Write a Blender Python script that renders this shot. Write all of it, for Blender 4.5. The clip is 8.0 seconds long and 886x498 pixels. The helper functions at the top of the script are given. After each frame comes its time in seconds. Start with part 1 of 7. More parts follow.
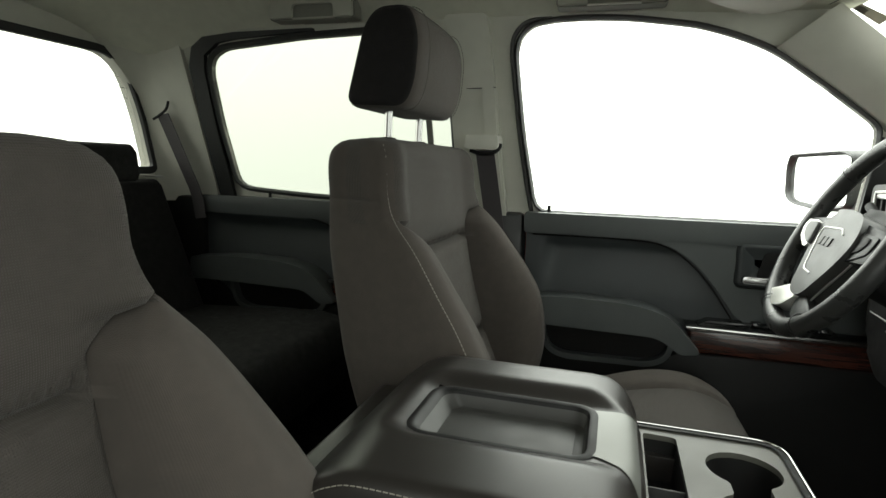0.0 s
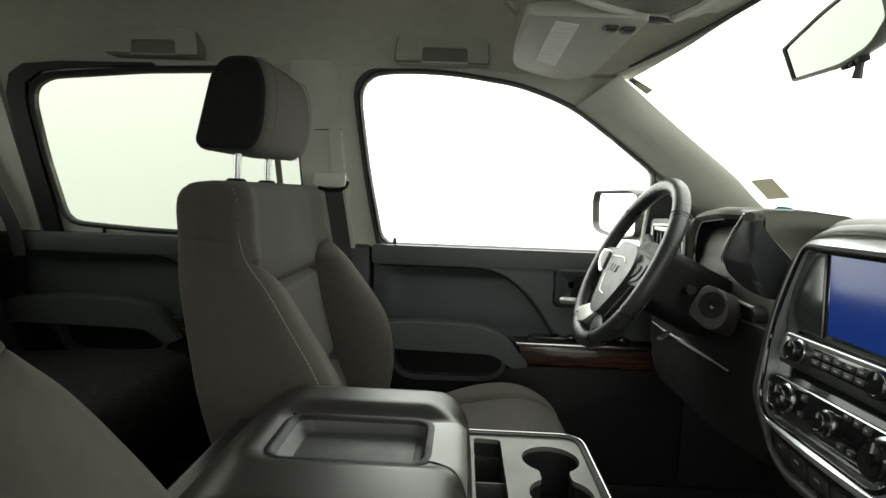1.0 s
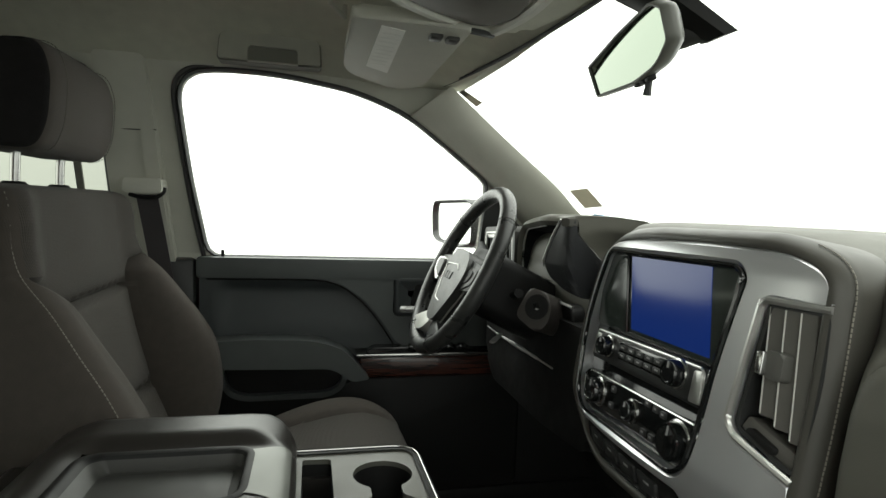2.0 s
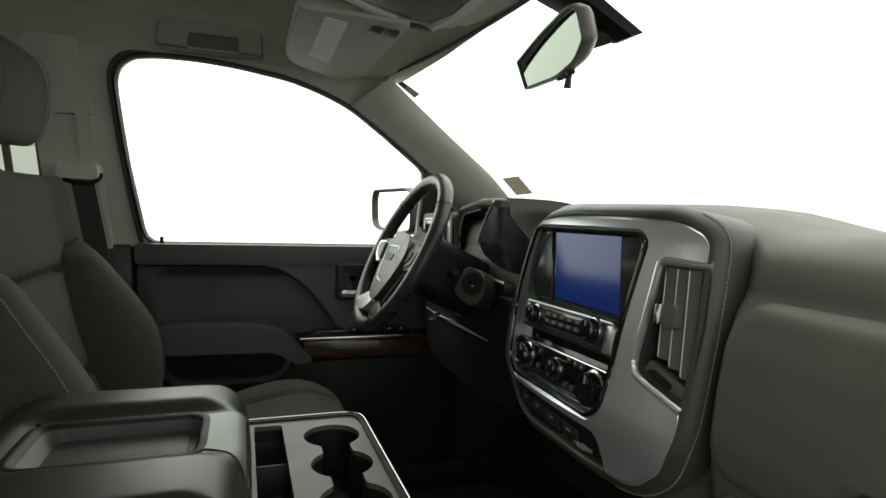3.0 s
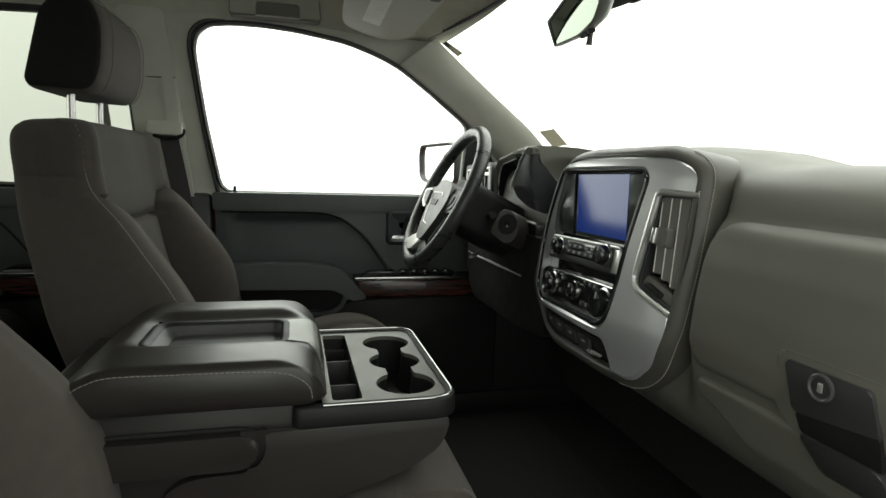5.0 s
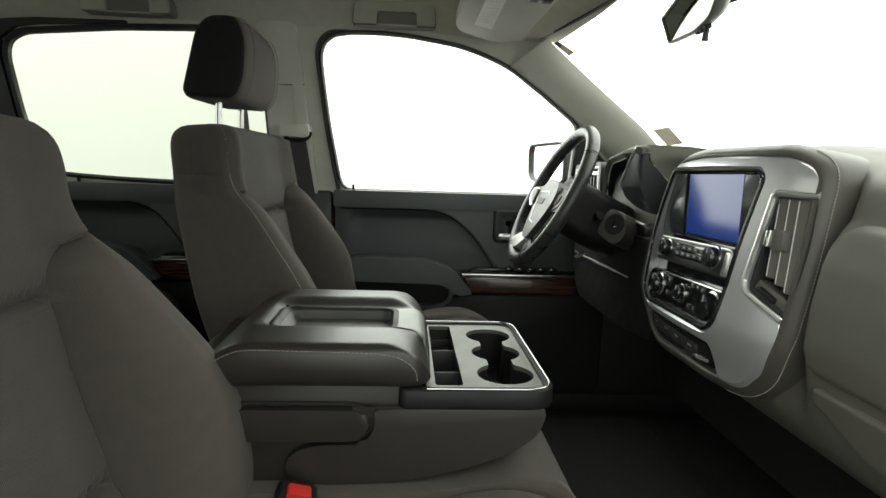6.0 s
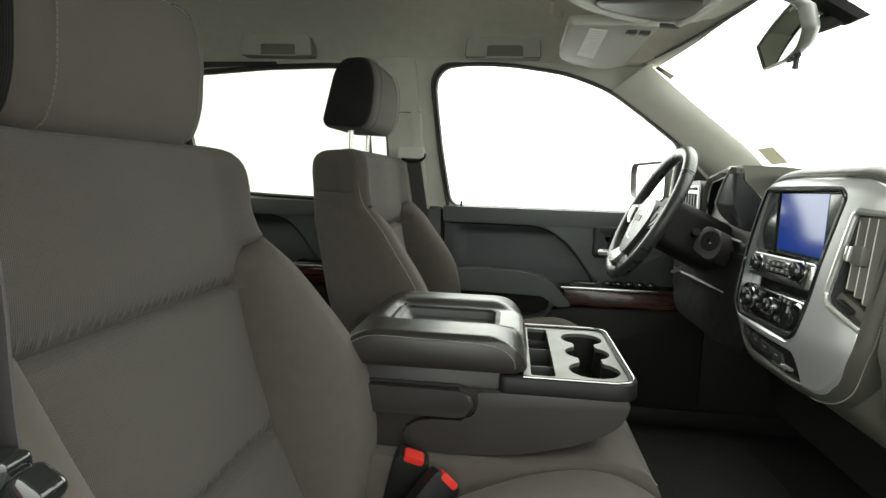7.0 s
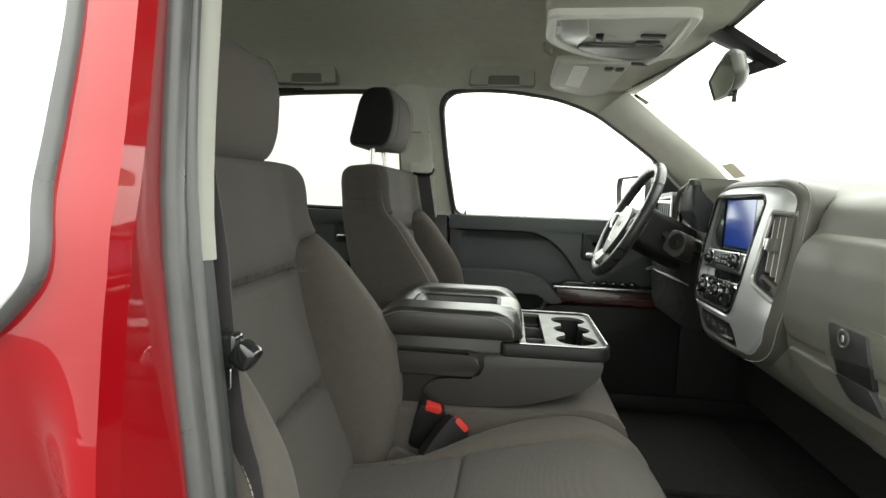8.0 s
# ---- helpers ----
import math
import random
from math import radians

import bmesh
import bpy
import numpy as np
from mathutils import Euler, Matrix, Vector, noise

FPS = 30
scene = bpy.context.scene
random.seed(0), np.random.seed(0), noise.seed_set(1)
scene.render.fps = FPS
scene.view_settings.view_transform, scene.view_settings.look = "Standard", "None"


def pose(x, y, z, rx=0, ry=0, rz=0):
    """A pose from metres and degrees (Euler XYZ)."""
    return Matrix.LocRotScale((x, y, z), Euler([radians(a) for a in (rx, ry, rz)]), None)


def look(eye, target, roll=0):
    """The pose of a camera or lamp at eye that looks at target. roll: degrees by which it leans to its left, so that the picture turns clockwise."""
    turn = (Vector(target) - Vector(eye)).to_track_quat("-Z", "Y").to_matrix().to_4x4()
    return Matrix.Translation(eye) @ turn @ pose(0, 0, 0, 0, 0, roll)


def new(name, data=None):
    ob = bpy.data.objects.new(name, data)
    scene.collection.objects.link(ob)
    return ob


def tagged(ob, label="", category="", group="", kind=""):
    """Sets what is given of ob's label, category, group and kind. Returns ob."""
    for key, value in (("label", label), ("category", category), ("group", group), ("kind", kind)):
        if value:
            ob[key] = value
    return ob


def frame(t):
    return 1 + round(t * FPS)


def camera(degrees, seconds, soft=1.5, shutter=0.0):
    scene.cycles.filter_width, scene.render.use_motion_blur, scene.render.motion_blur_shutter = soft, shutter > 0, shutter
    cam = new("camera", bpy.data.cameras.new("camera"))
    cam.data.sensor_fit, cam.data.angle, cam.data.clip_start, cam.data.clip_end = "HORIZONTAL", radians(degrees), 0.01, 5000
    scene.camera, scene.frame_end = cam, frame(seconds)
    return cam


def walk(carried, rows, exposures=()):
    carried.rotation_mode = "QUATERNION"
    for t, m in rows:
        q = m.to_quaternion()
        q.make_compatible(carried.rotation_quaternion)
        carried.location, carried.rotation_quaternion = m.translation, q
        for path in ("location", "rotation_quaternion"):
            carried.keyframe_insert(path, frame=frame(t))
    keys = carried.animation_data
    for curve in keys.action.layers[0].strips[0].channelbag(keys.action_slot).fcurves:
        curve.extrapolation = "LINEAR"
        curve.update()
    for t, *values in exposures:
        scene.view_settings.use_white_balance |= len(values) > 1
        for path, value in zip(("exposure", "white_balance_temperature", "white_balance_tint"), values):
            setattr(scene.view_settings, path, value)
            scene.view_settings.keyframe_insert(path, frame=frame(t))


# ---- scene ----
SIZE = 1.07  # metres to one unit of the plan below
cam = camera(75.8, 8.0)
PATH = [
    (0, (0.249, -0.525, 0.717), (-0.314, 1.371, 0.423), 1.8),
    (0.5, (0.271, -0.579, 0.733), (-0.012, 1.384, 0.476), 2.1),
    (1, (0.271, -0.603, 0.745), (0.209, 1.386, 0.55), 2.1),
    (1.5, (0.293, -0.595, 0.745), (0.478, 1.391, 0.593), 2.1),
    (2, (0.301, -0.58, 0.738), (0.755, 1.364, 0.605), 2.2),
    (3.5, (0.263, -0.678, 0.711), (0.941, 1.196, 0.548), 2.2),
    (4, (0.252, -0.706, 0.705), (0.923, 1.165, 0.486), 2.2),
    (5.5, (0.258, -0.785, 0.693), (0.597, 1.164, 0.4), 1.9),
    (6, (0.258, -0.798, 0.696), (0.387, 1.176, 0.4), 1.9),
    (6.5, (0.261, -0.845, 0.697), (0.173, 1.134, 0.416), 1.9),
    (7, (0.259, -0.918, 0.7), (0.027, 1.053, 0.451), 1.9),
    (7.5, (0.249, -0.996, 0.708), (-0.019, 0.973, 0.482), 1.9),
    (8, (0.258, -1.133, 0.689), (0.032, 0.844, 0.492), 2.0),
]
walk(cam, [(t, look(Vector(eye) * SIZE, Vector(target) * SIZE, roll)) for t, eye, target, roll in PATH],
     exposures=[(0.0, 0.54), (1.0, 0.44), (1.6, 0.26), (2.2, -0.05), (3.5, -0.38), (4.2, -0.30), (5.5, 0.36), (6.5, 0.68), (7.2, 1.00), (8.0, 0.87)])

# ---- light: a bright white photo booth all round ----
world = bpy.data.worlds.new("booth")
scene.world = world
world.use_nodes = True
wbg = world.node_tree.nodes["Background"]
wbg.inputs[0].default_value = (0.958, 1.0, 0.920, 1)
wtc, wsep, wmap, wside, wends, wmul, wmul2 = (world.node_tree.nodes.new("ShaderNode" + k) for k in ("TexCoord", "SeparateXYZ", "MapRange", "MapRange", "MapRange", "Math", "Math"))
# falloff added to balance the cab's light: stronger above, behind; weaker at doorway, ahead
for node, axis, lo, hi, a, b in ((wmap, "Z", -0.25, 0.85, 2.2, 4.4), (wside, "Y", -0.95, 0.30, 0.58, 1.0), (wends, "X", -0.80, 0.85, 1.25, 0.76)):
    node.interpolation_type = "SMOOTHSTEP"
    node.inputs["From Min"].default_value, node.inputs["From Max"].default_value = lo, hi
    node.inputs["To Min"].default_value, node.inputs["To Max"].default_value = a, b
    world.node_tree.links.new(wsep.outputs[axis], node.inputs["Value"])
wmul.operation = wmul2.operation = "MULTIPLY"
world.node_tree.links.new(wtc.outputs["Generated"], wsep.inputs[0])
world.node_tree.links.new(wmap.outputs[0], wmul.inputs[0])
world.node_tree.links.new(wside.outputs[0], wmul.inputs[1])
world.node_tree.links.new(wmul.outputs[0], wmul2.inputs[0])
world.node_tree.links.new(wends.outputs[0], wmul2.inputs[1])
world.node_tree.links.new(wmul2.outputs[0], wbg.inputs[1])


# ---- materials ----
def material(name, base, rough=0.5, metal=0.0, vary=0.12, scale=30.0, bump=0.0, bump_scale=300.0, coat=0.0, spec=0.5, emit=None, stretch=(1, 1, 1)):
    m = bpy.data.materials.new(name)
    m.use_nodes = True
    nt = m.node_tree
    N, L = nt.nodes, nt.links
    b = N["Principled BSDF"]
    b.inputs["Roughness"].default_value = rough
    b.inputs["Metallic"].default_value = metal
    b.inputs["Coat Weight"].default_value = coat
    b.inputs["Coat Roughness"].default_value = 0.04
    b.inputs["Specular IOR Level"].default_value = spec
    b.inputs["Base Color"].default_value = (*base, 1)
    tc = N.new("ShaderNodeTexCoord")
    mp = N.new("ShaderNodeMapping")
    mp.inputs["Scale"].default_value = stretch
    L.new(tc.outputs["Object"], mp.inputs["Vector"])
    if vary > 0:
        n1 = N.new("ShaderNodeTexNoise")
        n1.inputs["Scale"].default_value = scale
        n1.inputs["Detail"].default_value = 5
        L.new(mp.outputs["Vector"], n1.inputs["Vector"])
        ramp = N.new("ShaderNodeMapRange")
        ramp.inputs["From Min"].default_value, ramp.inputs["From Max"].default_value = 0.3, 0.7
        ramp.inputs["To Min"].default_value, ramp.inputs["To Max"].default_value = 1 - vary, 1 + vary
        L.new(n1.outputs["Fac"], ramp.inputs["Value"])
        mul = N.new("ShaderNodeVectorMath")
        mul.operation = "SCALE"
        mul.inputs[0].default_value = base
        L.new(ramp.outputs[0], mul.inputs["Scale"])
        L.new(mul.outputs[0], b.inputs["Base Color"])
        r2 = N.new("ShaderNodeMapRange")
        r2.inputs["From Min"].default_value, r2.inputs["From Max"].default_value = 0.3, 0.7
        r2.inputs["To Min"].default_value, r2.inputs["To Max"].default_value = max(0.02, rough * 0.85), min(1, rough * 1.15)
        L.new(n1.outputs["Fac"], r2.inputs["Value"])
        L.new(r2.outputs[0], b.inputs["Roughness"])
    if bump > 0:
        n2 = N.new("ShaderNodeTexNoise")
        n2.inputs["Scale"].default_value = bump_scale
        n2.inputs["Detail"].default_value = 3
        L.new(mp.outputs["Vector"], n2.inputs["Vector"])
        bp = N.new("ShaderNodeBump")
        bp.inputs["Strength"].default_value = bump
        bp.inputs["Distance"].default_value = 0.001
        L.new(n2.outputs["Fac"], bp.inputs["Height"])
        L.new(bp.outputs["Normal"], b.inputs["Normal"])
    if emit:
        b.inputs["Emission Color"].default_value = (*emit[:3], 1)
        b.inputs["Emission Strength"].default_value = emit[3]
    return m


def weave(name, base, pitch=0.0016, depth=0.5, rough=0.85, sheen=0.08):
    """Knitted seat cloth: two crossed waves as relief, mottled colour."""
    m = material(name, base, rough, vary=0.10, scale=60, spec=0.2)
    N, L = m.node_tree.nodes, m.node_tree.links
    b = N["Principled BSDF"]
    b.inputs["Sheen Weight"].default_value = sheen
    tc = N.new("ShaderNodeTexCoord")
    total = None
    for axis in ("Y", "Z"):
        w = N.new("ShaderNodeTexWave")
        w.bands_direction = axis
        w.inputs["Scale"].default_value = 0.314 / pitch
        w.inputs["Distortion"].default_value = 1.5
        w.inputs["Detail Scale"].default_value = 2
        L.new(tc.outputs["Object"], w.inputs["Vector"])
        if total is None:
            total = w.outputs["Fac"]
        else:
            add = N.new("ShaderNodeMath")
            L.new(total, add.inputs[0])
            L.new(w.outputs["Fac"], add.inputs[1])
            total = add.outputs[0]
    bp = N.new("ShaderNodeBump")
    bp.inputs["Strength"].default_value = depth
    bp.inputs["Distance"].default_value = 0.0008
    L.new(total, bp.inputs["Height"])
    L.new(bp.outputs["Normal"], b.inputs["Normal"])
    return m


def pane(name, tint, gloss=0.03):
    """Thin glass: lets light straight through, with a Fresnel gloss on it."""
    m = bpy.data.materials.new(name)
    m.use_nodes = True
    nt = m.node_tree
    nt.nodes.remove(nt.nodes["Principled BSDF"])
    out = nt.nodes["Material Output"]
    t, g, mix, fr, pw, ml = (nt.nodes.new("ShaderNode" + k) for k in ("BsdfTransparent", "BsdfGlossy", "MixShader", "LayerWeight", "Math", "Math"))
    t.inputs[0].default_value = (*tint, 1)
    g.inputs["Roughness"].default_value = 0.02
    pw.operation, pw.inputs[1].default_value = "POWER", 5.0
    ml.operation, ml.inputs[1].default_value, ml.inputs[2].default_value = "MULTIPLY_ADD", 0.9, gloss
    nt.links.new(fr.outputs["Facing"], pw.inputs[0])
    nt.links.new(pw.outputs[0], ml.inputs[0])
    nt.links.new(ml.outputs[0], mix.inputs[0])
    nt.links.new(t.outputs[0], mix.inputs[1])
    nt.links.new(g.outputs[0], mix.inputs[2])
    nt.links.new(mix.outputs[0], out.inputs["Surface"])
    return m


def wood_grain(name):
    m = material(name, (0.08, 0.022, 0.012), 0.25, vary=0.0, coat=0.6)
    N, L = m.node_tree.nodes, m.node_tree.links
    b = N["Principled BSDF"]
    tc, mp, n = N.new("ShaderNodeTexCoord"), N.new("ShaderNodeMapping"), N.new("ShaderNodeTexNoise")
    mp.inputs["Scale"].default_value = (6, 60, 90)
    n.inputs["Scale"].default_value, n.inputs["Detail"].default_value, n.inputs["Distortion"].default_value = 1.6, 6, 0.6
    cr = N.new("ShaderNodeValToRGB")
    cr.color_ramp.elements[0].position, cr.color_ramp.elements[0].color = 0.35, (0.014, 0.006, 0.005, 1)
    cr.color_ramp.elements[1].position, cr.color_ramp.elements[1].color = 0.68, (0.085, 0.026, 0.016, 1)
    L.new(tc.outputs["Object"], mp.inputs["Vector"])
    L.new(mp.outputs["Vector"], n.inputs["Vector"])
    L.new(n.outputs["Fac"], cr.inputs["Fac"])
    L.new(cr.outputs["Color"], b.inputs["Base Color"])
    return m


CLOTH = weave("seat_cloth", (0.070, 0.063, 0.057), pitch=0.0019, depth=0.45)
CLOTH_SIDE = weave("seat_side_cloth", (0.079, 0.069, 0.061), pitch=0.0009, depth=0.2)
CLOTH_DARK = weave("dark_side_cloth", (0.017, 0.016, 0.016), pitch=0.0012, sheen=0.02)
# bench cloth darkened further, standing in for the dim light at the rear
BENCH_CLOTH_SHADED = weave("shaded_bench_cloth", (0.009, 0.0085, 0.0085), pitch=0.0012, sheen=0.02)
VINYL = material("grey_vinyl", (0.024, 0.0215, 0.0195), 0.33, vary=0.05, scale=9, bump=0.12, bump_scale=1400, spec=0.5)
VINYL_DASH = material("dash_vinyl", (0.112, 0.110, 0.093), 0.50, vary=0.05, scale=14, bump=0.16, bump_scale=1500, spec=0.3)
SURROUND = material("rim_vinyl", (0.070, 0.067, 0.058), 0.42, vary=0.03, spec=0.4)
PLASTIC = material("dark_plastic", (0.028, 0.029, 0.029), 0.45, vary=0.1, scale=25, bump=0.25, bump_scale=1200)
DOOR_SOFT = material("door_soft_panel", (0.076, 0.084, 0.084), 0.5, vary=0.07, scale=20, bump=0.35, bump_scale=1000)
DOOR_DARK = material("door_dark_insert", (0.038, 0.044, 0.046), 0.5, vary=0.08, scale=20, bump=0.35, bump_scale=1000)
BLACK = material("black_plastic", (0.011, 0.011, 0.011), 0.5, vary=0.1, spec=0.25)
GLOSS = material("gloss_black", (0.01, 0.011, 0.011), 0.12, vary=0.05, coat=0.4)
CLUSTER_BLACK = material("cluster_black", (0.010, 0.011, 0.012), 0.8, vary=0.05, spec=0.15)
LATCH_DARK = material("latch_dark", (0.030, 0.030, 0.030), 0.42, vary=0.06, spec=0.4)
LATCH_GREY = material("latch_grey", (0.050, 0.050, 0.047), 0.45, vary=0.06, spec=0.4)
RUBBER = material("black_rubber", (0.016, 0.017, 0.017), 0.6, vary=0.15, scale=40)
WINDOW_RUBBER = material("window_rubber", (0.045, 0.047, 0.046), 0.55, vary=0.12, scale=40)
SEAL = material("grey_door_seal", (0.066, 0.065, 0.065), 0.32, vary=0.1, scale=35)
CARPET = material("black_carpet", (0.010, 0.0095, 0.009), 0.95, vary=0.3, scale=120, bump=0.9, bump_scale=700)
MATCLOTH = material("floor_mat_carpet", (0.013, 0.012, 0.011), 0.95, vary=0.3, scale=120, bump=0.9, bump_scale=700)
HEADCLOTH = material("headliner_cloth", (0.62, 0.62, 0.53), 0.9, vary=0.05, scale=35, bump=0.35, bump_scale=900)
LAMP_PLASTIC = material("lamp_panel_plastic", (0.78, 0.78, 0.71), 0.5, vary=0.03)
# same paint as TRIM, darkened to offset the strong light at the doorway
TRIM_DIMMED = material("pillar_trim_dimmed", (0.25, 0.25, 0.22), 0.6, vary=0.04, bump=0.2, bump_scale=1100)
# headliner tone darkened: the shade in the handle's hollow put into the colour
RECESS_SHADE = material("handle_recess_shade", (0.20, 0.20, 0.175), 0.8, vary=0.05)
GRIP = material("handle_plastic", (0.43, 0.43, 0.375), 0.6, vary=0.04, bump=0.2, bump_scale=1100)
TRIM = material("pillar_trim", (0.56, 0.56, 0.495), 0.6, vary=0.04, scale=22, bump=0.25, bump_scale=1100)
SILVER = material("silver_paint", (0.72, 0.73, 0.745), 0.31, metal=0.70, vary=0.0, scale=200)
CHROME = material("chrome", (0.52, 0.52, 0.51), 0.20, metal=1.0, vary=0.0)
SATIN = material("satin_silver", (0.66, 0.66, 0.64), 0.32, metal=0.8, vary=0.04)
WOOD = wood_grain("dark_red_wood")
RED = material("red_car_paint", (0.225, 0.002, 0.005), 0.5, metal=0.0, vary=0.0, scale=400, coat=0.9, spec=0.03)
RED_PLASTIC = material("red_button", (0.55, 0.03, 0.02), 0.4, vary=0.05)
WEBBING = material("belt_webbing", (0.048, 0.043, 0.046), 0.7, vary=0.12, scale=90, bump=0.6, bump_scale=900, stretch=(1, 1, 4))
THREAD = material("light_thread", (0.27, 0.255, 0.22), 0.8, vary=0.1)
THREAD_DARK = material("grey_thread", (0.125, 0.115, 0.10), 0.85, vary=0.1)
MIRROR = material("mirror_glass", (0.85, 0.86, 0.85), 0.02, metal=1.0, vary=0.0)
LABEL = material("white_label", (0.86, 0.86, 0.80), 0.6, vary=0.05)
LABEL_GREY = material("grey_label_print", (0.80, 0.80, 0.745), 0.6, vary=0.05)


def film(name, colour):
    """Thin sticker paper that daylight shines through."""
    m = material(name, colour, 0.6, vary=0.1, scale=60)
    nt = m.node_tree
    tr, mix = nt.nodes.new("ShaderNodeBsdfTranslucent"), nt.nodes.new("ShaderNodeMixShader")
    tr.inputs[0].default_value = (*colour, 1)
    mix.inputs[0].default_value = 0.6
    nt.links.new(nt.nodes["Principled BSDF"].outputs[0], mix.inputs[1])
    nt.links.new(tr.outputs[0], mix.inputs[2])
    nt.links.new(mix.outputs[0], nt.nodes["Material Output"].inputs["Surface"])
    return m


STICKER = film("sticker_film", (0.42, 0.40, 0.34))
STICKER_DARK = film("sticker_print", (0.30, 0.29, 0.25))
BLUE = material("blue_film", (0.03, 0.36, 0.72), 0.4, vary=0.05)
SCREEN = material("lit_screen", (0.006, 0.008, 0.012), 0.14, vary=0.0, spec=0.34, emit=(0.004, 0.018, 0.112, 1.0))
SCREEN_OFF = material("dark_screen_glass", (0.040, 0.050, 0.045), 0.16, vary=0.0, spec=1.0)
LENS = material("lamp_lens", (0.62, 0.62, 0.58), 0.3, vary=0.03)
NEEDLE = material("gauge_white", (0.34, 0.34, 0.34), 0.5, vary=0.0)
NEEDLE_RED = material("gauge_red", (0.5, 0.03, 0.02), 0.5, vary=0.0)
BOOTHFLOOR = material("booth_floor", (0.045, 0.045, 0.044), 0.7, vary=0.12, scale=3, bump=0.2, bump_scale=60)
GLASS = pane("clear_glass", (0.99, 0.995, 0.99), 0.015)
TINTED = pane("privacy_glass", (0.485, 0.495, 0.465))
DOORGLASS = pane("coated_door_glass", (0.5, 0.5, 0.48), 0.30)
BACKGLASS = pane("rear_glass", (0.78, 0.78, 0.76))


# ---- mesh helpers ----
PLACE = {}


def thing(name, at, label, category, group="", kind=""):
    e = new(name)
    e.empty_display_size = 0.05
    e.location = Vector(at) * SIZE
    PLACE[e.name] = Vector(at)
    return tagged(e, label, category, group, kind)


def finish(bm, name, mats, angle=38):
    bmesh.ops.remove_doubles(bm, verts=bm.verts, dist=1e-6)
    bmesh.ops.recalc_face_normals(bm, faces=bm.faces)
    bmesh.ops.scale(bm, vec=(SIZE, SIZE, SIZE), verts=bm.verts)
    lim = radians(angle)
    for f in bm.faces:
        f.smooth = True
    for e in bm.edges:
        if len(e.link_faces) == 2 and e.calc_face_angle(0) > lim:
            e.smooth = False
    me = bpy.data.meshes.new(name)
    bm.to_mesh(me)
    bm.free()
    for m in mats if isinstance(mats, (list, tuple)) else [mats]:
        me.materials.append(m)
    return me


def part(name, bm, mat, parent, label="", angle=38):
    """A mesh built in the place's metres, linked as one part under a thing or a part."""
    off = PLACE[parent.name]
    bmesh.ops.translate(bm, verts=bm.verts, vec=-off)
    ob = new(name, finish(bm, name, mat, angle))
    ob.parent = parent
    PLACE[ob.name] = off.copy()
    return tagged(ob, label)


def alone(name, bm, mat, label, category, kind="", angle=38):
    ob = new(name, finish(bm, name, mat, angle))
    PLACE[ob.name] = Vector((0, 0, 0))
    return tagged(ob, label, category, kind=kind)


def box(bm, lo, hi, bevel=0.0, seg=2, m=None):
    c = [(a + b) / 2 for a, b in zip(lo, hi)]
    s = [abs(b - a) for a, b in zip(lo, hi)]
    r = bmesh.ops.create_cube(bm, size=1, matrix=Matrix.Translation(c) @ Matrix.Diagonal((*s, 1)))
    vs = r["verts"]
    if bevel > 0:
        es = list({e for v in vs for e in v.link_edges})
        vs = bmesh.ops.bevel(bm, geom=es, offset=min(bevel, min(s) * 0.49), segments=seg, affect="EDGES", profile=0.5)["verts"]
        vs = list({v for v in vs})
    if m is not None:
        done = set()
        stack = list(vs)
        while stack:
            v = stack.pop()
            if v in done:
                continue
            done.add(v)
            stack += [e.other_vert(v) for e in v.link_edges]
        bmesh.ops.transform(bm, matrix=m, verts=list(done))
    return bm


def fillet(pts, r, n=5):
    """Rounds the corners of a closed outline; r is one radius or one for each corner."""
    out = []
    k = len(pts)
    for i in range(k):
        p, a, b = Vector(pts[i]), Vector(pts[i - 1]), Vector(pts[(i + 1) % k])
        ri = r[i] if isinstance(r, (list, tuple)) else r
        u, v = (a - p), (b - p)
        lu, lv = u.length, v.length
        if ri <= 0 or lu < 1e-9 or lv < 1e-9:
            out.append(tuple(p))
            continue
        u, v = u / lu, v / lv
        d = min(ri, lu * 0.49, lv * 0.49)
        for j in range(n + 1):
            s = j / n
            q = p + u * d * (1 - s) ** 2 + v * d * s ** 2
            out.append(tuple(q))
    return out


MAPS = {"xz": lambda u, v, w: (u, w, v), "yz": lambda u, v, w: (w, u, v), "xy": lambda u, v, w: (u, v, w)}


def prism(bm, outline, a, b, plane="xz", bevel=0.0, seg=3, m=None, back=True):
    """Extrudes an outline from a to b along the third axis; the edges of both ends (or of end a alone) are rounded."""
    f = MAPS[plane]
    lo = [bm.verts.new(f(u, v, a)) for u, v in outline]
    hi = [bm.verts.new(f(u, v, b)) for u, v in outline]
    k = len(outline)
    fa, fb = bm.faces.new(lo), bm.faces.new(hi[::-1])
    for i in range(k):
        bm.faces.new((lo[i], hi[i], hi[(i + 1) % k], lo[(i + 1) % k]))
    vs = lo + hi
    if bevel > 0:
        es = list(fa.edges) + (list(fb.edges) if back else [])
        r = bmesh.ops.bevel(bm, geom=es, offset=bevel, segments=seg, affect="EDGES", profile=0.5, clamp_overlap=True)
        vs = list({v for v in r["verts"]} | {v for v in vs if v.is_valid})
    if m is not None:
        bmesh.ops.transform(bm, matrix=m, verts=vs)
    return bm


